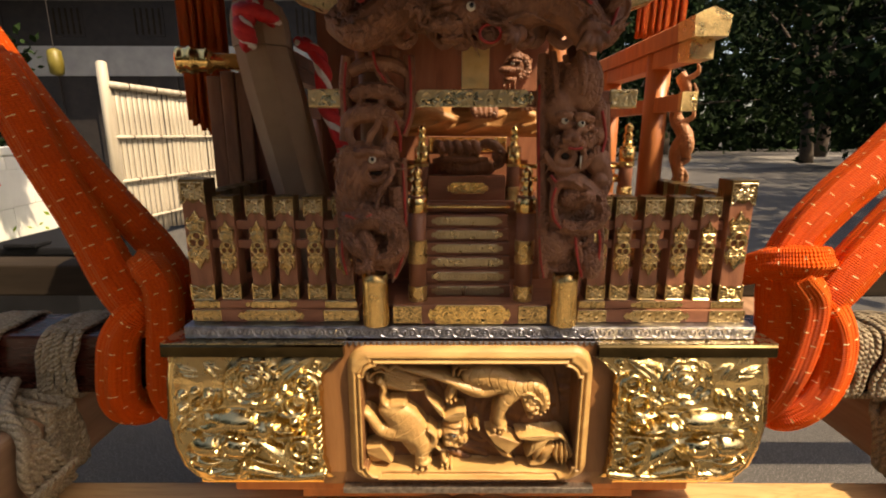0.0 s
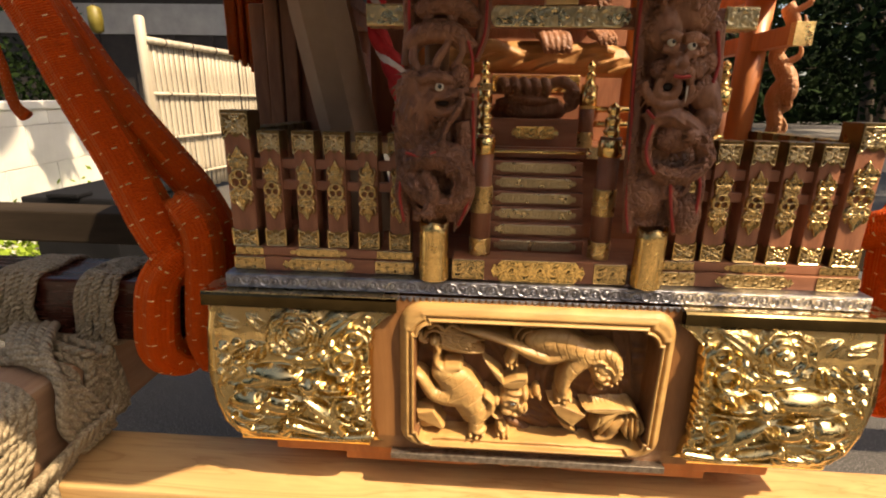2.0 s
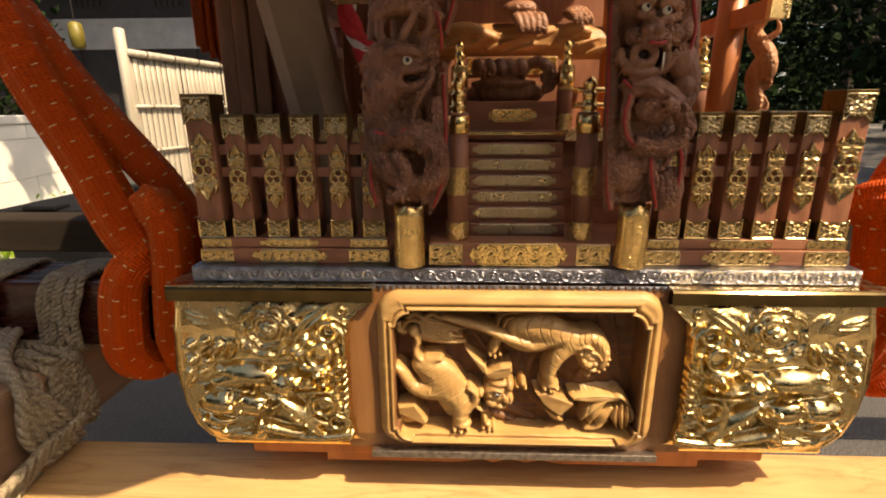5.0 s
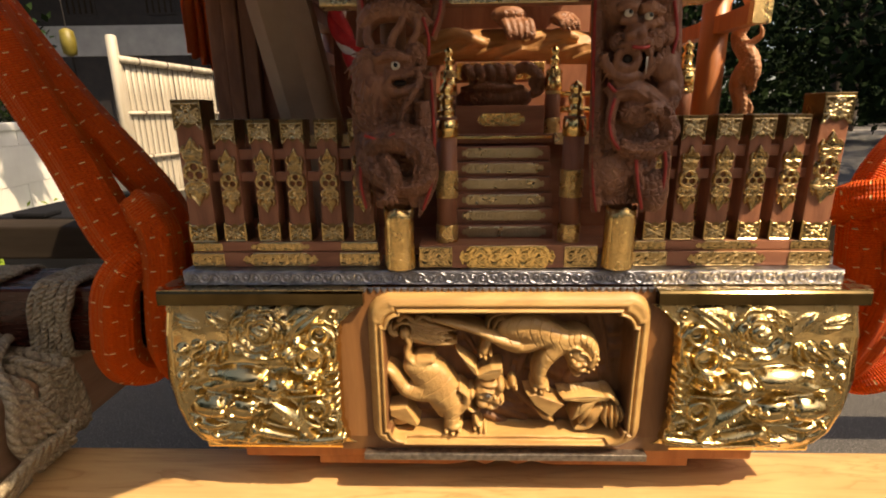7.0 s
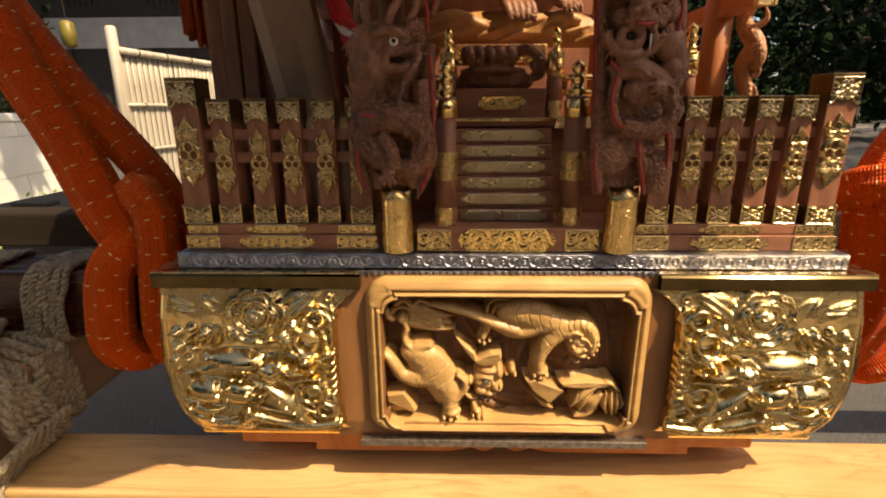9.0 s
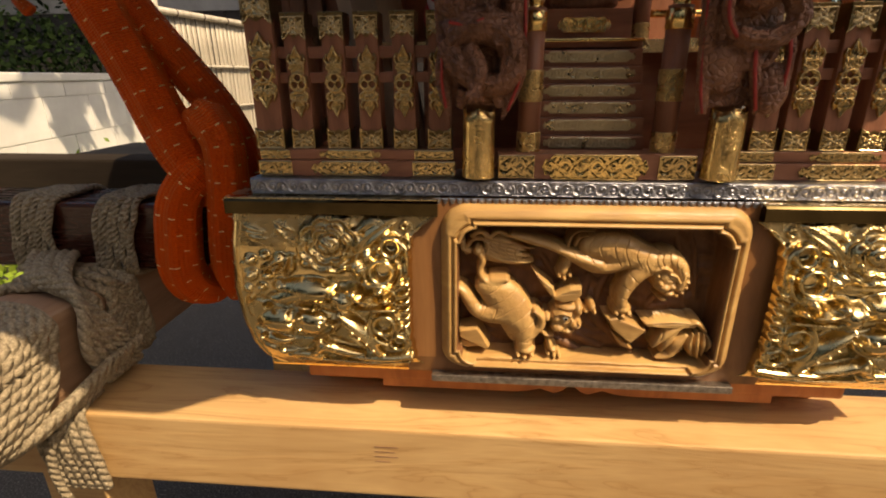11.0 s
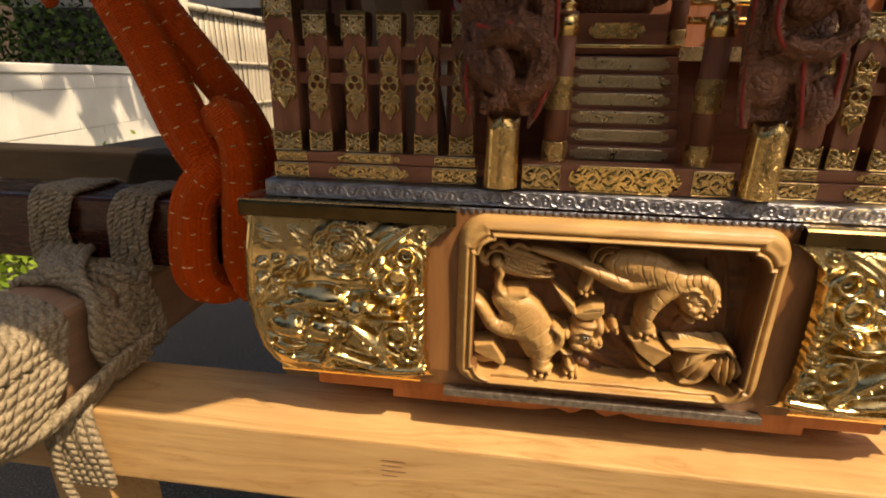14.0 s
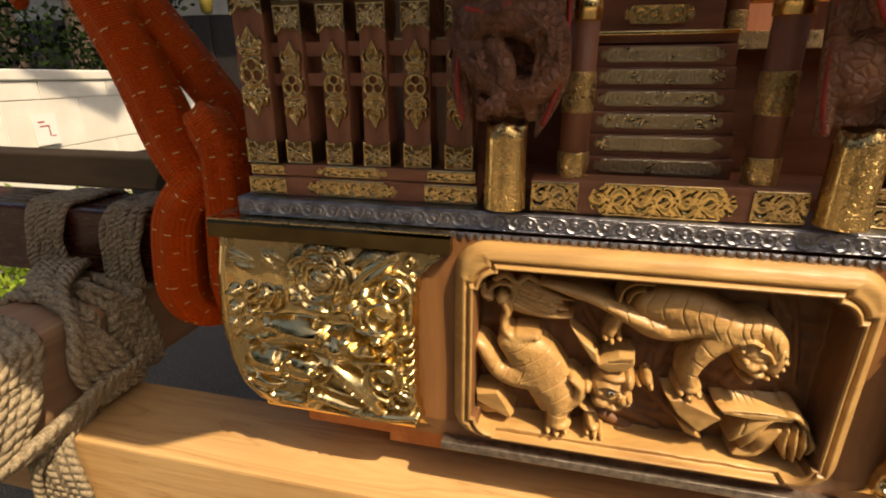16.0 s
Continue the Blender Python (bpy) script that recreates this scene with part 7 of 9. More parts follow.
    # long whisker
    pcs.append(tube([(-0.0935, -0.0240, 1.1008, 0.0032), (-0.0902, -0.0260, 1.0906, 0.0033), (-0.0951, -0.0260, 1.0790, 0.0033), (-0.1048, -0.0240, 1.0656, 0.0032), (-0.1101, -0.0220, 1.0521, 0.0032), (-0.1089, -0.0240, 1.0389, 0.0029), (-0.1019, -0.0240, 1.0268, 0.0022)], 40, 9, 1.0))
    pcs.append(tube([(-0.0875, -0.0200, 1.0928, 0.0018), (-0.0796, -0.0200, 1.0915, 0.0015), (-0.0745, -0.0180, 1.0920, 0.0007)], 12, 7, 1.0))
    # horns and ear swept up into the openwork
    pcs.append(tube([(-0.1205, -0.0140, 1.1158, 0.0044), (-0.1158, -0.0160, 1.1299, 0.0044), (-0.1077, -0.0160, 1.1413, 0.0036), (-0.1053, -0.0120, 1.1528, 0.0022)], 18, 9, 1.0))
    pcs.append(tube([(-0.1033, -0.0140, 1.1184, 0.0037), (-0.0936, -0.0160, 1.1312, 0.0036), (-0.0920, -0.0160, 1.1451, 0.0036), (-0.0974, -0.0120, 1.1565, 0.0022)], 18, 9, 1.0))
    pcs.append(tube([(-0.1353, -0.0120, 1.1157, 0.0051), (-0.1413, -0.0120, 1.1299, 0.0051), (-0.1388, -0.0080, 1.1452, 0.0037)], 16, 9, 1.0))
    pcs += fan(-0.1263, -0.0220, 1.1019, 130, 285, 17, 0.010, 0.034, 0.0019) + fan(-0.1283, -0.0180, 1.0979, 150, 270, 13, 0.016, 0.038, 0.0020, 0.35, 0.014)
    # rolls and bars of openwork up to the lintel
    pcs.append(tube([(-0.1464, -0.0040, 1.1402, 0.0097), (-0.1350, -0.0060, 1.1517, 0.0111), (-0.1163, -0.0070, 1.1555, 0.0119), (-0.0981, -0.0060, 1.1517, 0.0111), (-0.0841, -0.0040, 1.1390, 0.0089)], 22, 10, 1.0))
    pcs.append(tube([(-0.1388, -0.0020, 1.1734, 0.0075), (-0.1264, -0.0040, 1.1795, 0.0089), (-0.1093, -0.0050, 1.1807, 0.0097), (-0.0912, -0.0040, 1.1771, 0.0089), (-0.0785, -0.0020, 1.1659, 0.0075)], 22, 10, 1.0))
    pcs.append(tube([(-0.1393, 0.0000, 1.2010, 0.0067), (-0.1244, -0.0020, 1.2081, 0.0082), (-0.1048, -0.0030, 1.2105, 0.0090), (-0.0869, -0.0020, 1.2082, 0.0082), (-0.0742, 0.0000, 1.1999, 0.0067)], 22, 10, 1.0))
    pcs.append(tube([(-0.1429, 0.0020, 1.2184, 0.0068), (-0.1468, 0.0020, 1.1875, 0.0068), (-0.1462, 0.0020, 1.1558, 0.0068), (-0.1503, 0.0020, 1.1233, 0.0060)], 22, 10, 1.0))
    pcs.append(tube([(-0.0714, 0.0020, 1.2198, 0.0068), (-0.0712, 0.0020, 1.1876, 0.0068), (-0.0723, 0.0020, 1.1559, 0.0068), (-0.0807, 0.0020, 1.1299, 0.0060)], 22, 10, 1.0))
    pcs.append(tube([(-0.1125, 0.0000, 1.2267, 0.0060), (-0.1081, -0.0030, 1.2080, 0.0060), (-0.0999, -0.0040, 1.1944, 0.0060), (-0.0925, -0.0020, 1.1860, 0.0045)], 22, 10, 1.0))
    pcs.append(tube([(-0.1267, -0.0020, 1.1809, 0.0052), (-0.1270, -0.0030, 1.1683, 0.0052), (-0.1315, -0.0030, 1.1530, 0.0045)], 22, 10, 1.0))
    pcs.append(tube([(-0.0991, -0.0030, 1.1784, 0.0052), (-0.1034, -0.0030, 1.1671, 0.0052), (-0.0984, -0.0030, 1.1531, 0.0045)], 22, 10, 1.0))
    pcs.append(tube([(-0.1283, 0.0020, 1.2245, 0.0060), (-0.1259, 0.0000, 1.2108, 0.0060)], 22, 10, 1.0))
    pcs.append(tube([(-0.0869, 0.0020, 1.2246, 0.0060), (-0.0896, 0.0000, 1.2109, 0.0060)], 22, 10, 1.0))
    # forearm and claws, flames below
    pcs.append(tube([(-0.1310, -0.0120, 1.0148, 0.0088), (-0.1212, -0.0160, 1.0030, 0.0080), (-0.1189, -0.0160, 0.9889, 0.0073), (-0.1255, -0.0120, 0.9750, 0.0051)], 18, 10, 1.0))
    pcs += hand(-0.1234, -0.0160, 0.9775, 0.75, 260)
    pcs += hand(-0.1039, -0.0180, 1.0257, 0.7, 320)
    pcs.append(tube([(-0.1538, -0.0010, 1.0140, 0.0067), (-0.1563, 0.0000, 0.9923, 0.0075), (-0.1530, 0.0000, 0.9703, 0.0060), (-0.1495, 0.0000, 0.9511, 0.0015)], 20, 9, 0.7))
    pcs.append(tube([(-0.0811, -0.0010, 1.0141, 0.0067), (-0.0815, 0.0000, 0.9924, 0.0075), (-0.0890, 0.0000, 0.9690, 0.0060), (-0.0966, 0.0000, 0.9481, 0.0015)], 20, 9, 0.7))
    pcs.append(tube([(-0.0810, 0.0000, 1.1036, 0.0060), (-0.0816, 0.0000, 1.0698, 0.0067), (-0.0809, 0.0000, 1.0281, 0.0067)], 20, 9, 0.7))
    pcs.append(tube([(-0.1534, 0.0000, 1.0900, 0.0060), (-0.1570, 0.0000, 1.0559, 0.0067), (-0.1558, 0.0000, 1.0209, 0.0060)], 20, 9, 0.7))
    pcs.append(tube([(-0.1340, -0.0020, 0.9768, 0.0075), (-0.1392, 0.0000, 0.9600, 0.0045)], 20, 9, 0.7))
    pcs.append(tube([(-0.1028, -0.0020, 0.9768, 0.0075), (-0.0992, 0.0000, 0.9601, 0.0037)], 20, 9, 0.7))
    pcs += wisps(body, 46, 0.013, 0.0015, 4) + wisps(neck, 26, 0.014, 0.0016, 6) + spiny(neck, 16, 0.0028)
    sculpture("dragon", pcs, t, 0.00105, MAT["carved_scale"], "carved wooden dragon coiled below its head on its column")
    # solid dark lump stands in for the shaded hollow of the jaws
    raw("mouth", *ball((-0.1105, -0.0155, 1.0873), (0.0066, 0.0034, 0.0028), 12, 8), MAT["dark"], t, "dark hollow of the open mouth")
    eyes(t, [(-0.1137, -0.0230, 1.1026)], 0.0046)
    edging(t, [[(-0.0709, -0.0060, 1.2186), (-0.0694, -0.0060, 1.1869), (-0.0705, -0.0060, 1.1556), (-0.0787, -0.0060, 1.1313)], [(-0.0866, -0.0180, 1.1463), (-0.0819, -0.0160, 1.1300), (-0.0817, -0.0140, 1.1120)], [(-0.0805, -0.0080, 1.0973), (-0.0785, -0.0080, 1.0571), (-0.0777, -0.0080, 1.0155), (-0.0809, -0.0090, 0.9873), (-0.0915, -0.0060, 0.9574)], [(-0.1429, -0.0060, 1.2112), (-0.1462, -0.0060, 1.1805), (-0.1457, -0.0050, 1.1523)], [(-0.1114, -0.0090, 1.2217), (-0.1070, -0.0120, 1.2045), (-0.0966, -0.0120, 1.1887)], [(-0.1549, -0.0100, 1.0123), (-0.1562, -0.0090, 0.9872), (-0.1523, -0.0060, 0.9602)], [(-0.1478, -0.0200, 1.0369), (-0.1311, -0.0240, 1.0335), (-0.1161, -0.0250, 1.0391)], [(-0.1043, -0.0250, 1.0310), (-0.0940, -0.0230, 1.0239)]], 0.0016)


def ascending_dragon(t):
    """East column: a dragon face looking out, a hollow coil under it, rippling boards beside."""
    pcs = []
    pcs.append(tube([(0.1180, 0.0100, 1.2139, 0.0351), (0.1194, 0.0100, 1.1695, 0.0381), (0.1212, 0.0100, 1.1169, 0.0381), (0.1241, 0.0100, 1.0691, 0.0366), (0.1265, 0.0100, 1.0050, 0.0351), (0.1277, 0.0100, 0.9605, 0.0275)], 30, 14, 0.2))
    # high brow with horn ridges
    pcs.append(ball((0.1283, -0.0020, 1.1876), (0.0255, 0.0165, 0.0345), 14, 10))
    pcs.append(ball((0.1049, -0.0020, 1.1624), (0.0180, 0.0135, 0.0225), 14, 10))
    pcs.append(tube([(0.0925, -0.0020, 1.2231, 0.0045), (0.0947, -0.0080, 1.2053, 0.0044), (0.0978, -0.0100, 1.1868, 0.0037), (0.0979, -0.0080, 1.1684, 0.0030)], 20, 9, 1.0))
    pcs.append(tube([(0.1218, -0.0080, 1.2223, 0.0044), (0.1239, -0.0160, 1.2056, 0.0044), (0.1262, -0.0180, 1.1909, 0.0036), (0.1247, -0.0180, 1.1751, 0.0029)], 20, 9, 1.0))
    pcs.append(tube([(0.1368, -0.0060, 1.2178, 0.0037), (0.1431, -0.0100, 1.2021, 0.0037), (0.1468, -0.0100, 1.1869, 0.0037), (0.1460, -0.0080, 1.1709, 0.0030)], 20, 9, 1.0))
    pcs.append(tube([(0.1064, -0.0040, 1.2192, 0.0037), (0.1086, -0.0080, 1.2084, 0.0037)], 20, 9, 1.0))
    # eyes' sockets, brows, nose, open mouth and chin
    pcs.append(tube([(0.0971, -0.0160, 1.1505, 0.0044), (0.1041, -0.0210, 1.1534, 0.0051), (0.1137, -0.0220, 1.1503, 0.0051)], 14, 9, 1.0))
    pcs.append(tube([(0.1176, -0.0220, 1.1491, 0.0051), (0.1262, -0.0230, 1.1509, 0.0058), (0.1395, -0.0180, 1.1473, 0.0044)], 14, 9, 1.0))
    pcs.append(tube([(0.0997, -0.0180, 1.1416, 0.0044), (0.1077, -0.0200, 1.1404, 0.0044), (0.1145, -0.0210, 1.1416, 0.0043)], 14, 9, 1.0))
    pcs.append(tube([(0.1199, -0.0210, 1.1379, 0.0043), (0.1277, -0.0210, 1.1366, 0.0043), (0.1374, -0.0180, 1.1404, 0.0036)], 14, 9, 1.0))
    pcs.append(ball((0.1153, -0.0180, 1.1303), (0.0105, 0.0112, 0.0083), 14, 10))
    pcs.append(ball((0.1083, -0.0260, 1.1266), (0.0053, 0.0053, 0.0045), 14, 10))
    pcs.append(ball((0.1186, -0.0260, 1.1266), (0.0053, 0.0053, 0.0045), 14, 10))
    pcs.append(ball((0.1171, -0.0160, 1.1201), (0.0180, 0.0120, 0.0075), 14, 10))
    pcs.append(ball((0.1337, -0.0120, 1.1239), (0.0120, 0.0097, 0.0112), 14, 10))
    pcs.append(ball((0.1038, -0.0100, 1.1238), (0.0105, 0.0090, 0.0105), 14, 10))
    pcs.append(tube([(0.1007, -0.0160, 1.1072, 0.0044), (0.1035, -0.0170, 1.1130, 0.0044), (0.1097, -0.0180, 1.1150, 0.0044), (0.1164, -0.0180, 1.1124, 0.0044), (0.1196, -0.0170, 1.1066, 0.0044), (0.1167, -0.0170, 1.1001, 0.0051), (0.1092, -0.0160, 1.0981, 0.0051), (0.1026, -0.0150, 1.1013, 0.0051), (0.1007, -0.0160, 1.1072, 0.0044)], 44, 10, 1.0))
    pcs.append(tube([(0.0984, -0.0120, 1.0939, 0.0044), (0.1097, -0.0160, 1.0896, 0.0051), (0.1233, -0.0140, 1.0928, 0.0044)], 16, 9, 1.0))
    pcs.append(tube([(0.1005, -0.0100, 1.0872, 0.0037), (0.1121, -0.0130, 1.0828, 0.0044), (0.1258, -0.0110, 1.0866, 0.0037)], 16, 9, 1.0))
    pcs.append(tube([(0.1291, -0.0160, 1.1163, 0.0036), (0.1323, -0.0170, 1.1047, 0.0036), (0.1300, -0.0140, 1.0915, 0.0029)], 16, 9, 1.0))
    pcs += fan(0.1147, -0.0160, 1.1162, 190, 345, 21, 0.024, 0.036, 0.0016, 0.2, 0.014) + fan(0.1147, -0.0160, 1.1162, 30, 80, 6, 0.03, 0.042, 0.0018, 0.3)
    # ear, cheek fin and raised arm at the outer side
    pcs.append(ball((0.1499, -0.0040, 1.1529), (0.0090, 0.0090, 0.0210), 14, 10))
    pcs.append(ball((0.1496, -0.0060, 1.1304), (0.0097, 0.0090, 0.0120), 14, 10))
    pcs.append(ball((0.1504, -0.0060, 1.1009), (0.0150, 0.0120, 0.0165), 14, 10))
    pcs.append(ball((0.1554, -0.0080, 1.0791), (0.0112, 0.0105, 0.0105), 14, 10))
    pcs.append(tube([(0.1453, -0.0060, 1.1160, 0.0074), (0.1567, -0.0080, 1.0977, 0.0089), (0.1623, -0.0080, 1.0777, 0.0081), (0.1561, -0.0100, 1.0611, 0.0074), (0.1435, -0.0120, 1.0579, 0.0059)], 24, 11, 1.0))
    pcs += hand(0.1433, -0.0160, 1.0638, 0.8, 230)
    # hollow coil with a smooth belly inside its upper edge
    pcs.append(tube([(0.1047, -0.0060, 1.0761, 0.0097), (0.1214, -0.0090, 1.0791, 0.0103), (0.1407, -0.0100, 1.0685, 0.0103), (0.1557, -0.0090, 1.0521, 0.0096), (0.1601, -0.0080, 1.0340, 0.0089), (0.1472, -0.0080, 1.0214, 0.0096), (0.1295, -0.0080, 1.0186, 0.0096), (0.1114, -0.0070, 1.0240, 0.0082)], 46, 13, 1.0))
    coil = [(0.1047, -0.0060, 1.0761, 0.0097), (0.1214, -0.0090, 1.0791, 0.0103), (0.1407, -0.0100, 1.0685, 0.0103), (0.1557, -0.0090, 1.0521, 0.0096), (0.1601, -0.0080, 1.0340, 0.0089), (0.1472, -0.0080, 1.0214, 0.0096), (0.1295, -0.0080, 1.0186, 0.0096), (0.1114, -0.0070, 1.0240, 0.0082)]
    pcs.append(ball((0.1281, -0.0040, 1.0569), (0.0203, 0.0135, 0.0150), 14, 10))
    pcs.append(tube([(0.1559, -0.0140, 1.0473, 0.0044), (0.1633, -0.0140, 1.0391, 0.0051), (0.1596, -0.0150, 1.0297, 0.0044), (0.1528, -0.0140, 1.0336, 0.0029)], 18, 8, 1.0))
    # pale rib, hanging boards and lobes below
    pcs.append(tube([(0.0980, -0.0040, 1.0827, 0.0060), (0.1032, -0.0080, 1.0709, 0.0059), (0.1005, -0.0090, 1.0541, 0.0052), (0.1020, -0.0090, 1.0369, 0.0052), (0.1100, -0.0080, 1.0214, 0.0044)], 24, 9, 1.0))
    pcs.append(tube([(0.0838, 0.0060, 1.2219, 0.0068), (0.0854, 0.0050, 1.1563, 0.0076), (0.0893, 0.0050, 1.0901, 0.0076), (0.0917, 0.0040, 1.0206, 0.0076), (0.0963, 0.0040, 0.9532, 0.0053)], 24, 9, 1.0))
    pcs.append(tube([(0.1260, -0.0060, 1.0154, 0.0045), (0.1265, -0.0040, 0.9936, 0.0045)], 24, 9, 1.0))
    pcs.append(tube([(0.1446, -0.0080, 1.0200, 0.0044), (0.1469, -0.0080, 1.0059, 0.0037), (0.1397, -0.0060, 0.9969, 0.0030)], 24, 9, 1.0))
    pcs.append(tube([(0.1322, -0.0040, 1.0136, 0.0045), (0.1368, -0.0040, 0.9864, 0.0052), (0.1443, 0.0000, 0.9530, 0.0023)], 24, 9, 1.0))
    pcs.append(tube([(0.1584, -0.0060, 1.0281, 0.0045), (0.1635, -0.0040, 1.0051, 0.0045), (0.1645, 0.0000, 0.9708, 0.0037)], 24, 9, 1.0))
    pcs.append(tube([(0.1585, 0.0020, 1.1691, 0.0053), (0.1625, 0.0020, 1.1172, 0.0060), (0.1675, 0.0020, 1.0700, 0.0060)], 24, 9, 1.0))
    pcs.append(ball((0.1108, 0.0020, 0.9965), (0.0195, 0.0105, 0.0255), 14, 10))
    pcs.append(ball((0.1541, 0.0000, 0.9767), (0.0165, 0.0105, 0.0240), 14, 10))
    pcs += wisps(coil, 40, 0.012, 0.0015, 8)
    sculpture("dragon", pcs, t, 0.00105, MAT["carved_scale"], "carved wooden dragon with staring eyes, its face looking out")
    # dark ball in place of the shade within the mouth ring
    raw("mouth", *ball((0.1120, -0.0130, 1.1071), (0.0066, 0.0030, 0.0052), 12, 8), MAT["dark"], t, "dark open mouth")
    part("fang", lathe([(0.0010, 0.007), (0.0010, 0), (0.0002, -0.009)], (0.1274, -0.0210, 1.1010), 8), MAT["eye_white"], t, "long pale fang", True)
    eyes(t, [(0.1062, -0.0220, 1.1466), (0.1245, -0.0240, 1.1434)], 0.0042)
    edging(t, [[(0.0797, 0.0000, 1.1877), (0.0816, 0.0000, 1.1171), (0.0861, 0.0000, 1.0494), (0.0904, 0.0000, 0.9853), (0.0955, 0.0000, 0.9544)], [(0.1106, -0.0270, 1.1165), (0.1182, -0.0280, 1.1153), (0.1264, -0.0260, 1.1165)], [(0.0948, -0.0120, 1.0846), (0.1026, -0.0150, 1.0769), (0.1119, -0.0140, 1.0822)], [(0.1014, -0.0160, 1.0704), (0.0977, -0.0160, 1.0516), (0.1006, -0.0160, 1.0346), (0.1100, -0.0140, 1.0211)], [(0.1290, -0.0110, 1.0136), (0.1327, -0.0110, 0.9881), (0.1416, -0.0060, 0.9577)], [(0.1539, -0.0120, 1.0264), (0.1598, -0.0110, 1.0066), (0.1613, -0.0070, 0.9756)], [(0.1503, -0.0140, 1.1581), (0.1569, -0.0120, 1.1304), (0.1538, -0.0140, 1.1111)]], 0.0017)


def lintel_dragon(t):
    pcs = []
    run = [(-0.150, -0.010, 1.255, 0.018), (-0.120, -0.026, 1.240, 0.021), (-0.085, -0.028, 1.262, 0.022), (-0.060, -0.024, 1.285, 0.022), (-0.030, -0.024, 1.270, 0.022), (0.0, -0.020, 1.262, 0.024), (0.040, -0.026, 1.262, 0.025), (0.075, -0.030, 1.272, 0.026), (0.105, -0.028, 1.262, 0.024), (0.130, -0.026, 1.240, 0.021), (0.150, -0.016, 1.250, 0.017), (0.155, -0.01, 1.285, 0.015)]
    pcs.append(tube(run, 110, 14))
    pcs += spiny(run, 64, 0.004)
    pcs += [ball((-0.004, -0.040, 1.256), (0.026, 0.022, 0.020), 14, 10), ball((-0.026, -0.050, 1.242), (0.018, 0.013, 0.011)), ball((-0.040, -0.056, 1.241), (0.008, 0.008, 0.008)), ball((0.018, -0.040, 1.262), (0.016, 0.014, 0.012)), ball((-0.022, -0.048, 1.228), (0.014, 0.010, 0.005))]
    for k in range(10):
        a = radians(150 + 24 * k)
        pcs.append(tube([(-0.010 + 0.018 * math.cos(a), -0.044, 1.262 + 0.014 * math.sin(a), 0.005), (-0.012 + 0.036 * math.cos(a), -0.040, 1.262 + 0.026 * math.sin(a), 0.0038), (-0.014 + 0.052 * math.cos(a + 0.3), -0.030, 1.262 + 0.036 * math.sin(a + 0.3), 0.001)], 12, 7))
    pcs += [ball((0.016, -0.046, 1.232), (0.014, 0.012, 0.011))]
    pcs += hand(-0.118, -0.052, 1.236, 1.2, 230) + hand(-0.055, -0.052, 1.262, 1.1, 250) + hand(0.118, -0.056, 1.234, 1.3, 280) + hand(0.045, -0.054, 1.232, 1.0, 200)
    pcs += [tube([(0.004, -0.058, 1.250, 0.0028), (0.024, -0.062, 1.240, 0.0028), (0.05, -0.060, 1.250, 0.0024), (0.078, -0.058, 1.242, 0.0012)], 24, 7), tube([(-0.020, -0.058, 1.248, 0.0028), (-0.042, -0.060, 1.236, 0.0026), (-0.062, -0.058, 1.244, 0.0012)], 20, 7)]
    for x in (-0.14, -0.10, 0.09, 0.145):
        pcs.append(tube([(x, -0.03, 1.26, 0.008), (x + 0.012, -0.045, 1.288, 0.007), (x - 0.004, -0.04, 1.31, 0.005), (x - 0.016, -0.03, 1.30, 0.002)], 16, 8))
    # wave board behind, uneven below
    for k in range(12):
        x = -0.145 + 0.0268 * k
        pcs.append(ball((x, -0.006, 1.252 + 0.006 * math.sin(2.3 * k)), (0.017, 0.009, 0.020 + 0.006 * math.sin(1.7 * k))))
    for k in range(7):
        x = -0.13 + 0.043 * k
        pcs.append(tube([(x, -0.018, 1.238, 0.006), (x + 0.012, -0.026, 1.226, 0.0055), (x + 0.024, -0.024, 1.234, 0.004), (x + 0.016, -0.026, 1.243, 0.003)], 14, 8))
    pcs += wisps(run, 110, 0.015, 0.0020, 12) + fan(-0.006, -0.052, 1.262, 0, 330, 22, 0.018, 0.046, 0.0024, 0.3)
    sculpture("lintel_dragon", pcs, t, 0.00125, MAT["carved_scale"], "carved wooden dragon stretched along the lintel")
    eyes(t, [(-0.0045, -0.0590, 1.2570)], 0.0052)
    edging(t, [[(0.150, -0.034, 1.30), (0.153, -0.036, 1.27), (0.146, -0.040, 1.245), (0.135, -0.046, 1.226)], [(0.016 + 0.011 * math.cos(k * 0.5236), -0.058, 1.232 + 0.009 * math.sin(k * 0.5236)) for k in range(13)], [(-0.128, -0.040, 1.28), (-0.118, -0.046, 1.265), (-0.110, -0.048, 1.272)], [(0.075, -0.055, 1.27), (0.10, -0.054, 1.275), (0.12, -0.052, 1.262)]])


def petal_sleeve(x, y, z, r, h):
    """A gold sleeve round a column, its upper edge gently waved."""
    bm = bmesh.new()
    n, rows = 48, []
    for i in range(7):
        ring = []
        for k in range(n):
            a = 2 * math.pi * k / n
            tip = 1 - abs(((k / n * 4 + 0.5) % 1) - 0.5) * 2
            top = h * (0.93 + 0.06 * tip ** 1.4)
            f = i / 6
            rr = r * (1 + 0.04 * (1 - f) ** 3 - 0.02 * f)
            ring.append(bm.verts.new((x + rr * math.cos(a), y + rr * math.sin(a), z + top * f)))
        rows.append(ring)
    rows.append([bm.verts.new((x + 0.93 * (v.co.x - x), y + 0.93 * (v.co.y - y), v.co.z)) for v in rows[-1]])
    for a, b in zip(rows, rows[1:]):
        for k in range(n):
            bm.faces.new((a[k], a[(k + 1) % n], b[(k + 1) % n], b[k]))
    return bm


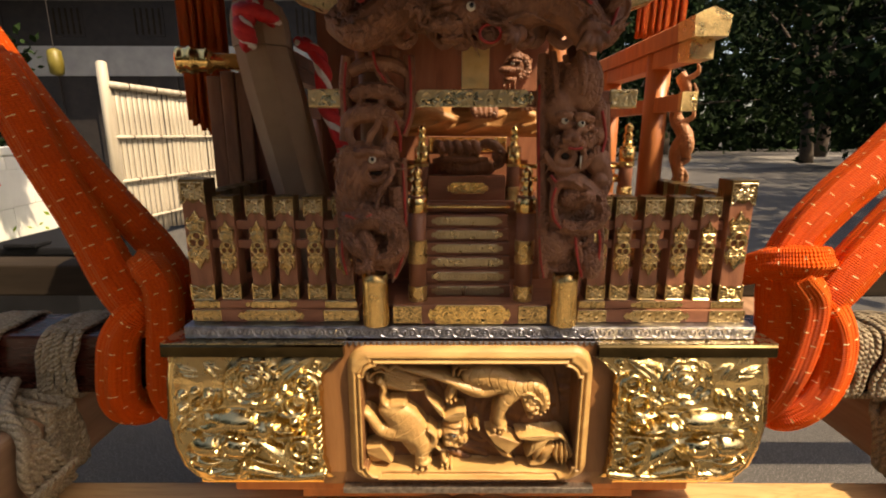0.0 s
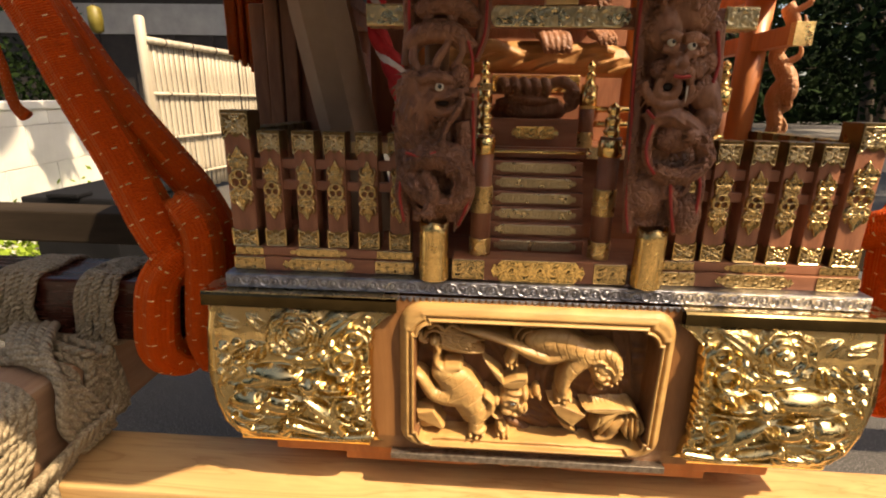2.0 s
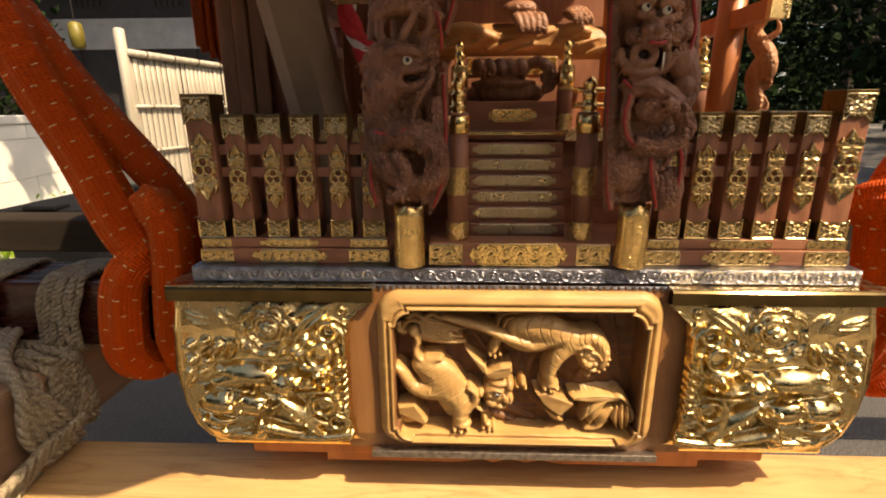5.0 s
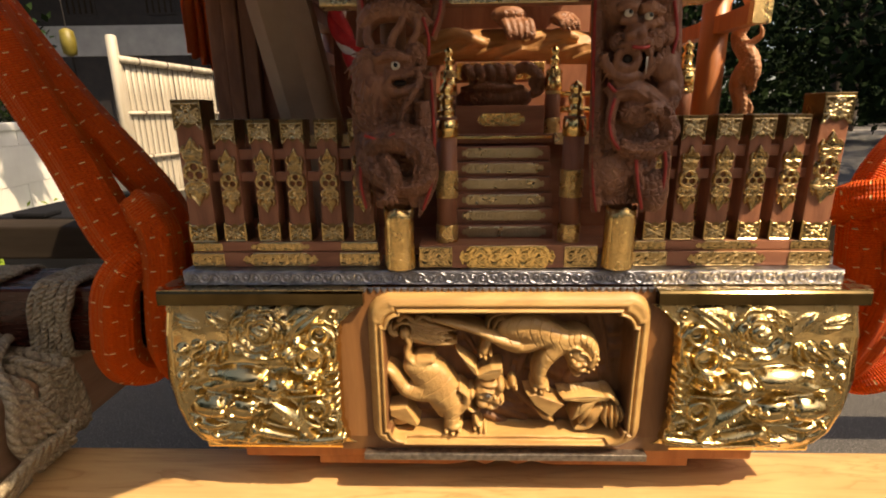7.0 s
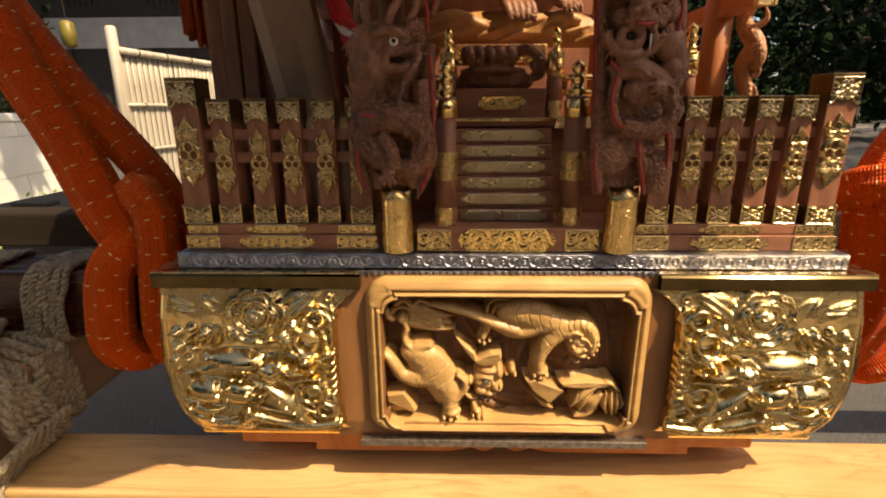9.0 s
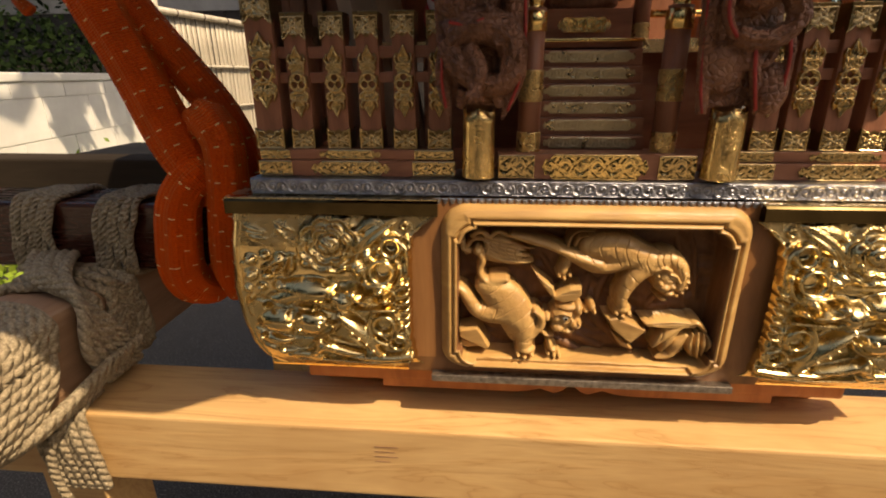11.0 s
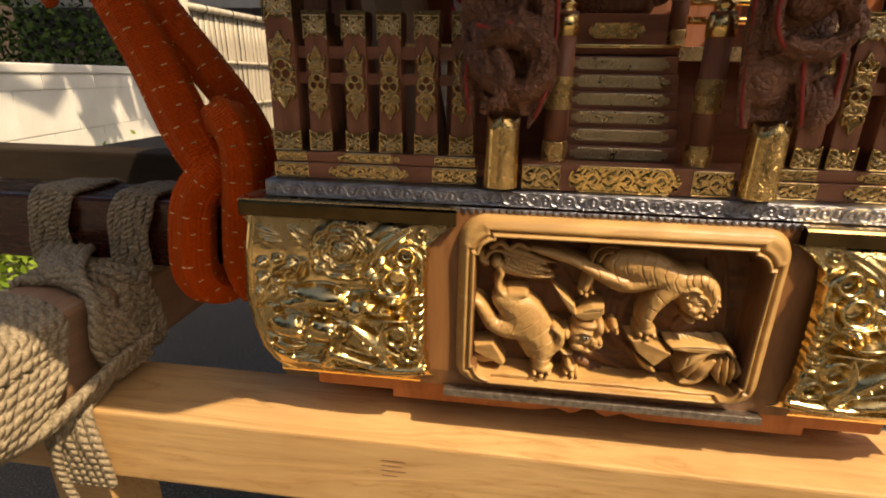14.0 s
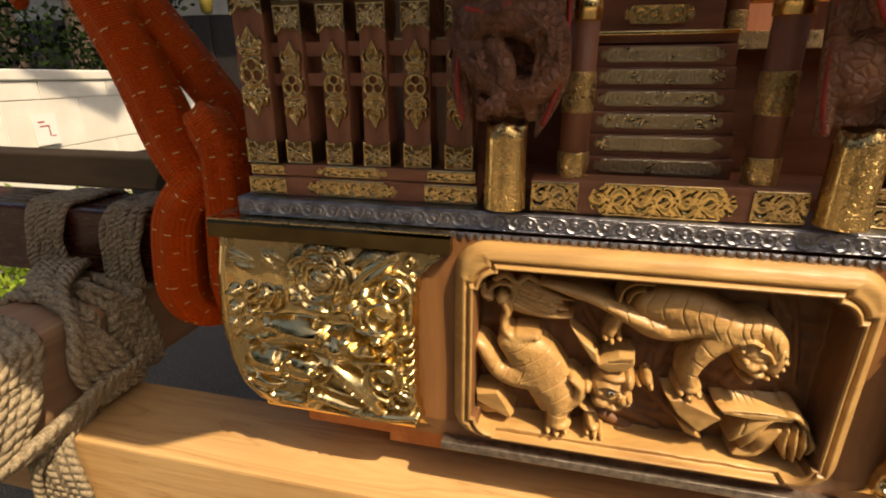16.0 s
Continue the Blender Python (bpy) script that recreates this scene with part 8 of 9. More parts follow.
def torii_front():
    t = thing("torii", "dragon-carved torii gate with gold feet before the stairs", "torii", (0, 0, 0))
    for x in (-0.1195, 0.1260):
        part("foot", petal_sleeve(x, 0.012, 0.8885, 0.0168, 0.072), MAT["gold_foot"], t, "engraved gold foot sleeve", True)
        part("column", lathe([(0.013, 0), (0.013, 0.34)], (x, 0.018, 0.955), 16), MAT["carved"], t, "", True)
    part("tie_beam", box(-0.192, 0.198, 0.012, 0.032, 1.164, 1.182, 0.001), MAT["keyaki_flat"], t)
    engraved_plate(t, -0.070, 0.076, 0.0115, 1.1630, 1.1832, "gold_pale", 0.012)
    for x0, x1 in ((-0.1925, -0.150), (0.166, 0.1985)):
        part("end_sleeve", box(x0, x1, 0.0105, 0.0335, 1.1625, 1.1835, 0.0008), MAT["gold_fine"], t, "gold end sleeve")
        engraved_plate(t, x0 + 0.001, x1 - 0.001, 0.0104, 1.1635, 1.1825, "gold_pale")
    part("strut", box(-0.010, 0.022, 0.013, 0.030, 1.184, 1.250, 0.001), MAT["gold_leaf"], t, "strut faced with dull gold leaf")
    # curved top beams with gold ends, rising outward
    for z0, z1, half, y0, y1, g0 in ((1.246, 1.262, 0.205, 0.004, 0.036, 0.150), (1.264, 1.288, 0.250, -0.006, 0.046, 0.165)):
        for s in (-1, 1):
            v, f = [], []
            xs = np.linspace(0.0, half, 13)
            for x in xs:
                lift = 0.055 * (x / 0.25) ** 2.2
                v += [(s * x + 0.003, y0, z0 + lift), (s * x + 0.003, y1, z0 + lift), (s * x + 0.003, y1, z1 + lift), (s * x + 0.003, y0, z1 + lift)]
            for i in range(12):
                for k in range(4):
                    q = (i * 4 + k, i * 4 + (k + 1) % 4, (i + 1) * 4 + (k + 1) % 4, (i + 1) * 4 + k)
                    f.append(q if s > 0 else q[::-1])
            f += [(48, 49, 50, 51)]
            raw("top_beam", v, f, MAT["keyaki_flat"], t, "", False)
            v, f = [], []
            xs = np.linspace(g0, half + 0.001, 7)
            for x in xs:
                lift = 0.055 * (x / 0.25) ** 2.2
                v += [(s * x + 0.003, y0 - 0.0014, z0 + lift - 0.001), (s * x + 0.003, y1 + 0.001, z0 + lift - 0.001), (s * x + 0.003, y1 + 0.001, z1 + lift + 0.001), (s * x + 0.003, y0 - 0.0014, z1 + lift + 0.001)]
            for i in range(6):
                for k in range(4):
                    q = (i * 4 + k, i * 4 + (k + 1) % 4, (i + 1) * 4 + (k + 1) % 4, (i + 1) * 4 + k)
                    f.append(q if s > 0 else q[::-1])
            f += [(24, 25, 26, 27) if s > 0 else (27, 26, 25, 24)]
            raw("beam_end", v, f, MAT["gold_fine"], t, "gold sleeve engraved with vines", False)
    descending_dragon(t)
    ascending_dragon(t)
    lintel_dragon(t)
    return t


# ------------------------------------------------------------ stairs
def newel(parent, x, y, z0, z1, r, sleeves=True):
    """Round stair post with gold sleeves and an onion finial."""
    h = z1 - z0
    p = part("newel", lathe([(r, 0), (r, h - 0.038)], (x, y, z0), 18), MAT["keyaki"], parent, "", True)
    if sleeves:
        part("foot_sleeve", lathe([(r + 0.0012, 0), (r + 0.0012, 0.001), (r + 0.0012, 0.0195), (r + 0.0012, 0.0207), (r, 0.0210)], (x, y, z0), 22), MAT["gold_engraved"], p, "", True)
        part("waist_sleeve", lathe([(r, 0), (r + 0.0012, 0.0003), (r + 0.0012, 0.0015), (r + 0.0012, 0.0300), (r + 0.0012, 0.0312), (r, 0.0315)], (x, y, z0 + 0.052), 22), MAT["gold_engraved"], p, "", True)
    f = r * 0.74
    part("finial", lathe([(r, -0.0200), (r + 0.0015, -0.0195), (r + 0.0015, -0.0020), (f, 0.0012), (f * 0.95, 0.0037), (f * 0.95, 0.0062), (f * 1.1, 0.0074), (f * 1.1, 0.0093), (f * 0.85, 0.0105), (f * 0.85, 0.0180), (f * 1.0, 0.0192), (f * 1.0, 0.0217), (f * 0.72, 0.0236), (f * 0.62, 0.0267), (f * 0.86, 0.0291), (f * 0.90, 0.0322), (f * 0.7, 0.0353), (f * 0.3, 0.0378), (f * 0.08, 0.0397)], (x, y, z1 - 0.0400), 20), MAT["gold"], p, "turned gold onion finial", True)
    return p


def stairs():
    s = thing("shrine_stairs", "small brown stair with gold-edged treads", "stairs", (0, 0, 0))
    part("plinth", box(-0.098, 0.106, 0.018, 0.05, 0.8845, 0.912, 0.0015), MAT["keyaki_flat"], s)
    engraved_plate(s, -0.052, 0.058, 0.0172, 0.8850, 0.9115, "gold", 0.014, "plinth_plate", "lobed gold plate in raised relief")
    engraved_plate(s, -0.098, -0.060, 0.0172, 0.8860, 0.9105, "gold_mid", None, "plinth_plate")
    engraved_plate(s, 0.068, 0.106, 0.0172, 0.8860, 0.9105, "gold_mid", None, "plinth_plate")
    for k in range(6):
        y, z = 0.058 + 0.0085 * k, 0.9125 + 0.0182 * k
        tr = part("tread", box(-0.056, 0.062, y, y + 0.06, z - 0.004, z + 0.0140, 0.001), MAT["keyaki_flat"], s)
        engraved_plate(tr, -0.0495, 0.0545, y - 0.0008, z, z + 0.0125, "gold_dull", 0.011, "tread_plate", "dull gold plate on the tread")
    part("landing", box(-0.060, 0.066, 0.118, 0.20, 1.020, 1.0275, 0.001), MAT["keyaki_flat"], s)
    part("nosing", box(-0.060, 0.066, 0.112, 0.120, 1.0265, 1.0300, 0.001), MAT["gold"], s, "gold nosing")
    for x, sg in ((-0.066, -1), (0.0765, 1)):
        newel(s, x, 0.040, 0.912, 1.092, 0.0118)
        newel(s, x + (0.001 if sg < 0 else 0.002), 0.185, 1.03, 1.146, 0.0100)
    return s


# ------------------------------------------------------------ body of the shrine
def lion_mask(parent):
    """Carved lion and scrolls in the dark porch."""
    pcs = []
    for k in range(5):
        pcs.append(tube([(-0.044 + 0.014 * k, 0.205, 1.106, 0.006), (-0.040 + 0.014 * k, 0.190, 1.118, 0.007), (-0.034 + 0.014 * k, 0.186, 1.108, 0.006), (-0.034 + 0.014 * k, 0.192, 1.098, 0.003)], 14, 8))
    pcs += [tube([(0.020, 0.20, 1.112, 0.007), (0.040, 0.186, 1.118, 0.008), (0.058, 0.186, 1.106, 0.008), (0.060, 0.19, 1.088, 0.007), (0.048, 0.19, 1.082, 0.006)], 20, 9), ball((0.052, 0.19, 1.098), 0.008), tube([(-0.048, 0.20, 1.09, 0.004), (-0.02, 0.19, 1.094, 0.006), (0.01, 0.19, 1.092, 0.006), (0.04, 0.20, 1.094, 0.003)], 20, 8)]
    pcs += [ball((0.005, 0.206, 1.08), (0.05, 0.016, 0.022)), ball((0.005, 0.20, 1.098), (0.016, 0.014, 0.014))]
    return sculpture("porch_lion", pcs, parent, 0.0015, MAT["carved_scale"], "dark carved lion scrolls")


def carved_beam(parent):
    """Pale beam above the porch with claws and waves cut in it."""
    pcs = [tube([(-0.13, 0.262, 1.148, 0.020), (-0.04, 0.258, 1.152, 0.024), (0.05, 0.256, 1.152, 0.025), (0.17, 0.262, 1.148, 0.022)], 30, 12)]
    claws = [ball((0.020, 0.236, 1.192), (0.026, 0.016, 0.012))]
    for k in range(5):
        claws.append(tube([(0.010 + 0.0085 * k, 0.240, 1.184, 0.0062), (0.015 + 0.0085 * k, 0.222, 1.178, 0.0064), (0.019 + 0.0080 * k, 0.216, 1.164, 0.0058), (0.021 + 0.0078 * k, 0.217, 1.156, 0.0026)], 12, 8))
    for k in range(9):
        x = -0.11 + 0.028 * k
        z = 1.132 + 0.006 * ((k * 7) % 4)
        pcs.append(tube([(x, 0.238, z, 0.0022), (x + 0.020, 0.232, z + 0.008, 0.0034), (x + 0.048, 0.233, z + 0.016, 0.0014)], 12, 7))
    pcs += [tube([(-0.10, 0.240, 1.158, 0.008), (-0.06, 0.234, 1.168, 0.009), (-0.030, 0.234, 1.160, 0.008), (0.0, 0.238, 1.150, 0.004)], 18, 8)]
    pcs += [tube([(0.06, 0.240, 1.150, 0.007), (0.09, 0.234, 1.166, 0.008), (0.12, 0.236, 1.160, 0.006)], 14, 8)]
    sculpture("dragon_claw", claws, parent, 0.0015, MAT["carved_scale"], "dark carved dragon claw gripping the beam")
    claws = [ball((0.098, 0.238, 1.186), (0.020, 0.012, 0.010))] + [tube([(0.088 + 0.007 * k, 0.232, 1.186, 0.005), (0.092 + 0.007 * k, 0.220, 1.178, 0.0052), (0.096 + 0.007 * k, 0.218, 1.168, 0.0024)], 10, 8) for k in range(4)]
    sculpture("dragon_claw", claws, parent, 0.0015, MAT["carved_scale"], "dark carved dragon claw gripping the beam")
    sculpture("carved_beam", pcs, parent, 0.0016, MAT["honey_carving"], "pale carved beam with claws and waves")
    x0, z0 = 0.083, 1.236
    mask = [ball((x0, 0.238, z0), (0.020, 0.018, 0.020)), ball((x0 - 0.014, 0.222, z0 - 0.006), (0.014, 0.010, 0.007)), ball((x0 - 0.010, 0.222, z0 - 0.020), (0.010, 0.008, 0.004))]
    mask += fan(x0 + 0.004, 0.226, z0, -80, 150, 12, 0.012, 0.025, 0.0026, 0.5)
    mask += [tube([(x0 - 0.010, 0.220, z0 + 0.010, 0.003), (x0 - 0.002, 0.216, z0 + 0.014, 0.004), (x0 + 0.010, 0.220, z0 + 0.010, 0.002)], 10, 7)]
    for q in (-0.016, -0.008, 0.0):
        mask.append(tube([(x0 + q, 0.222, z0 - 0.016, 0.0022), (x0 + q - 0.002, 0.218, z0 - 0.030, 0.0018), (x0 + q + 0.001, 0.22, z0 - 0.040, 0.0008)], 10, 6))
    sculpture("bracket_lion", mask, parent, 0.0013, MAT["carved_scale"], "small carved lion head under the eaves")
    eyes(parent, [(x0 - 0.006, 0.2195, z0 + 0.004)], 0.0036)


def shrine_body():
    b = thing("shrine_chamber", "carved wooden shrine chamber with gold rail posts", "shrine", (0, 0, 0))
    part("deck", box(-0.335, 0.335, 0.075, 0.78, 0.8845, 0.893, 0.001), MAT["keyaki_flat"], b)
    part("substructure", box(-0.20, 0.20, 0.20, 0.62, 0.893, 1.018, 0.001), MAT["keyaki_flat"], b)
    part("floor", box(-0.27, 0.27, 0.165, 0.66, 1.018, 1.0300, 0.001), MAT["keyaki_flat"], b)
    part("floor_edge", box(-0.272, -0.07, 0.1625, 0.1655, 1.016, 1.0315, 0.0005), MAT["gold_fine"], b, "gold floor edge")
    part("floor_edge", box(0.078, 0.272, 0.1625, 0.1655, 1.016, 1.0315, 0.0005), MAT["gold_fine"], b, "gold floor edge")
    part("cella", box(-0.25, 0.235, 0.31, 0.56, 1.03, 1.40, 0.002), MAT["keyaki"], b)
    part("porch_back", box(-0.056, 0.072, 0.215, 0.225, 1.032, 1.128, 0.001), MAT["keyaki_flat"], b)
    part("porch_sill", box(-0.056, 0.066, 0.175, 0.215, 1.0300, 1.068, 0.001), MAT["keyaki_flat"], b)
    engraved_plate(b, -0.026, 0.040, 0.1745, 1.040, 1.058, "gold", 0.01)
    engraved_plate(b, -0.054, 0.070, 0.2142, 1.104, 1.127, "gold", None)
    for x in (-0.150, 0.155):
        part("pillar", lathe([(0.016, 0), (0.016, 0.37)], (x, 0.25, 1.03), 18), MAT["sunwood"], b, "", True)
    lion_mask(b)
    carved_beam(b)
    newel(b, 0.258, 0.19, 1.03, 1.150, 0.0105)
    for x0, x1 in ((-0.165, -0.067), (0.079, 0.258)):
        for z, r in ((1.062, 0.0045), (1.082, 0.004)):
            v, f, _ = sweep([(x0, 0.19, z, r), ((x0 + x1) / 2, 0.19, z, r), (x1, 0.19, z, r)], 6, 10)
            raw("rail", v, f, MAT["gold"], b, "thin gold rail")
    for x in (0.262,):
        for z, r in ((1.062, 0.0045), (1.082, 0.004)):
            v, f, _ = sweep([(x, 0.19, z, r), (x, 0.4, z, r), (x, 0.6, z, r)], 6, 10)
            raw("rail", v, f, MAT["gold"], b, "thin gold rail")
    # side walls of carved boards under the eaves
    part("bracket_course", box(-0.18, 0.18, 0.255, 0.58, 1.32, 1.40, 0.004), MAT["sunwood"], b)
    return b


def side_torii(sx):
    """Plain-posted torii on the flank, its dragon outside."""
    t = thing("torii", "side torii with warm sunlight put into its orange-brown colour" if sx > 0 else "brown side torii in shade", "torii", (0, 0 if sx > 0 else 0.17, 0))
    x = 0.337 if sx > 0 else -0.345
    # east torii recoloured as sunlit, west one keeps the plain brown
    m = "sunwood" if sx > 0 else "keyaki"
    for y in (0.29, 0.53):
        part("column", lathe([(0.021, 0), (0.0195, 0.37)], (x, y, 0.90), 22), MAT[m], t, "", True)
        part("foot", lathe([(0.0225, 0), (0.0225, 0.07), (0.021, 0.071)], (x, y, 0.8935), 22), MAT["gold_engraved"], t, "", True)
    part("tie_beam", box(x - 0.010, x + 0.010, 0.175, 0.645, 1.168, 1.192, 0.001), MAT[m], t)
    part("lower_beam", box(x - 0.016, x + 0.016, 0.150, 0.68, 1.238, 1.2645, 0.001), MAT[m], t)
    part("tie_end", box(x - 0.012, x + 0.012, 0.168, 0.180, 1.166, 1.194, 0.0006), MAT["gold_fine"], t)
    # top beam with a ridged back and a gold end
    def ridged(y0, y1, g):
        prof = [(-0.022 - g, 1.2650 - g), (0.022 + g, 1.2650 - g), (0.024 + g, 1.2890 + g), (0.0, 1.3010 + g), (-0.024 - g, 1.2890 + g)]
        v = [(x + px, yy, pz) for yy in (y0, y1) for px, pz in prof]
        return v, [(k, k + 5, (k + 1) % 5 + 5, (k + 1) % 5) for k in range(5)] + [(0, 1, 2, 3, 4), (9, 8, 7, 6, 5)]
    raw("top_beam", *ridged(0.128, 0.70, 0.0), MAT[m], t, "", False)
    raw("beam_end", *ridged(0.125, 0.175, 0.0015), MAT["gold_fine"], t, "gold end cap with studs", False)
    part("lower_end", box(x - 0.0173, x + 0.0173, 0.1475, 0.185, 1.2368, 1.2635, 0.0008), MAT["gold_fine"], t, "gold end cap")
    pcs = []
    run = [(x + sx * 0.030, 0.275, 1.23, 0.012), (x + sx * 0.040, 0.262, 1.20, 0.013), (x + sx * 0.030, 0.28, 1.165, 0.014), (x + sx * 0.044, 0.258, 1.13, 0.016), (x + sx * 0.034, 0.27, 1.10, 0.015), (x + sx * 0.044, 0.262, 1.06, 0.014), (x + sx * 0.032, 0.275, 1.02, 0.013), (x + sx * 0.040, 0.265, 0.97, 0.012)]
    pcs += [tube(run, 60, 12)] + spiny(run, 40, 0.004) + [ball((x + sx * 0.05, 0.255, 1.115), (0.018, 0.02, 0.022))]
    for k in range(7):
        z = 1.22 - 0.035 * k
        pcs.append(tube([(x + sx * 0.035, 0.26, z, 0.005), (x + sx * 0.058, 0.25, z + 0.012, 0.005), (x + sx * 0.050, 0.25, z + 0.030, 0.0015)], 12, 8))
    pcs = squeeze(pcs, x + sx * 0.034, 0.62, 0.0)
    # east dragon takes the sunlit copy of the carved wood
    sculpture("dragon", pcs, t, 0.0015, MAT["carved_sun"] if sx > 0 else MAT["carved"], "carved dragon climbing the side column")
    return t


def hangings():
    """Wrapped timber, festive cord, tassel and gold drum at the west corner."""
    w = thing("wrapped_timber", "tan cloth-wrapped timber leaning behind the fence", "timber", (0, 0, 0))
    def octagon(rows):
        v = []
        for cx, z, r in rows:
            v += [(cx + r * math.cos(math.pi / 4 * k + 0.39), 0.225 + r * math.sin(math.pi / 4 * k + 0.39), z) for k in range(8)]
        n = len(rows)
        f = [(i * 8 + k, (i + 1) * 8 + k, (i + 1) * 8 + (k + 1) % 8, i * 8 + (k + 1) % 8) for i in range(n - 1) for k in range(8)]
        return v, f + [tuple(range(8)), tuple(range(n * 8 - 1, n * 8 - 9, -1))]
    raw("wrapping", *octagon(((-0.3135, 1.262, 0.043), (-0.300, 1.20, 0.046), (-0.283, 1.12, 0.0455), (-0.262, 1.02, 0.044), (-0.245, 0.935, 0.043), (-0.238, 0.894, 0.0425))), MAT["cloth_tan"], w, "tan cloth wrapping", False)
    raw("top_fold", *octagon(((-0.319, 1.325, 0.036), (-0.317, 1.305, 0.043), (-0.3138, 1.2625, 0.0455))), MAT["cloth_tan"], w, "folded cloth end", False)
    c = thing("festive_cord", "twisted red and white cord tied round the timber", "rope", (0, 0, 0))
    runs = [[(-0.312, 0.20, 1.36, 0.010), (-0.308, 0.185, 1.32, 0.012), (-0.318, 0.162, 1.285, 0.015), (-0.313, 0.164, 1.254, 0.012)],
            [(-0.334, 0.20, 1.296, 0.010), (-0.322, 0.170, 1.306, 0.014), (-0.300, 0.170, 1.303, 0.014), (-0.280, 0.19, 1.292, 0.010)],
            [(-0.262, 0.24, 1.275, 0.013), (-0.235, 0.235, 1.26, 0.013), (-0.222, 0.225, 1.22, 0.014), (-0.216, 0.215, 1.17, 0.015), (-0.192, 0.205, 1.13, 0.017), (-0.178, 0.205, 1.09, 0.020), (-0.180, 0.21, 1.05, 0.018)]]
    for run in runs:
        p = spline(run, 60)
        for q, (mat, fat) in enumerate(((MAT["cord_red"], 1.0), (MAT["cord_red"], 1.0), (MAT["cord_white"], 0.62))):
            pts = []
            for i, (x, y, z, r) in enumerate(p):
                a = i * 0.36 + q * 2.1
                pts.append((x + 0.45 * r * math.cos(a), y + 0.45 * r * math.sin(a), z + 0.2 * r * math.sin(a), r * 0.62 * fat))
            v, f, u = sweep(pts, 80, 9)
            raw("red_strand" if q < 2 else "white_strand", v, f, mat, c)
    g = thing("corner_post", "dark brown corner post with a ridged gold drum", "post", (0, 0, 0))
    part("post", box(-0.375, -0.325, 0.27, 0.33, 0.893, 1.46, 0.003), MAT["keyaki"], g)
    for x0, x1, y0, top in ((-0.424, -0.400, 0.256, 1.225), (-0.3985, -0.3765, 0.250, 1.232), (-0.375, -0.352, 0.254, 1.230)):
        part("side_board", box(x0, x1, y0, 0.2695, 0.9145, top, 0.003), MAT["carved"], g, "dark brown upright board")
    bm = lathe([(0.004, 0), (0.019, 0.001), (0.0205, 0.006), (0.0185, 0.010), (0.0185, 0.016), (0.0215, 0.020), (0.0215, 0.026), (0.0185, 0.030), (0.0185, 0.042), (0.0205, 0.046), (0.017, 0.050), (0.012, 0.056), (0.012, 0.10)], (0, 0, 0), 22)
    bmesh.ops.transform(bm, matrix=pose(-0.445, 0.21, 1.243, 0, 90, 12), verts=bm.verts)
    part("gold_drum", bm, MAT["gold"], g, "ridged gold drum", True)
    for x0, z0 in ((-0.365, 1.262), (-0.372, 1.232)):
        part("bracket", box(x0, x0 + 0.06, 0.235, 0.262, z0, z0 + 0.022, 0.002), MAT["gold_fine"], g, "gold bracket")
    o = thing("orange_tassel", "hanging orange cord tassel", "tassel", (0, 0, 0))
    for k in range(18):
        x = -0.478 + 0.0042 * k
        zb = 1.155 - 0.0028 * k + 0.004 * math.sin(k * 2.2)
        y = 0.30 + 0.006 * math.sin(k * 1.9)
        v, f, u = sweep([(x, y, 1.46, 0.0042), (x + 0.002, y - 0.003, 1.30, 0.0042), (x + 0.001, y, zb, 0.0042)], 12, 7)
        raw("strand", v, f, MAT["rope_orange"], o, "", True, u)


def east_tassel():
    o = thing("orange_tassel", "hanging orange cord tassel glowing in sunlight", "tassel", (0, 0, 0))
    for k in range(22):
        x = 0.345 + 0.0042 * k
        y = 0.43 + 0.006 * math.sin(k * 1.9)
        v, f, u = sweep([(x, y, 1.50, 0.0044), (x + 0.002, y - 0.003, 1.40, 0.0044), (x + 0.001, y, 1.315, 0.0044)], 10, 7)
        raw("strand", v, f, MAT["rope_orange"], o, "", True, u)


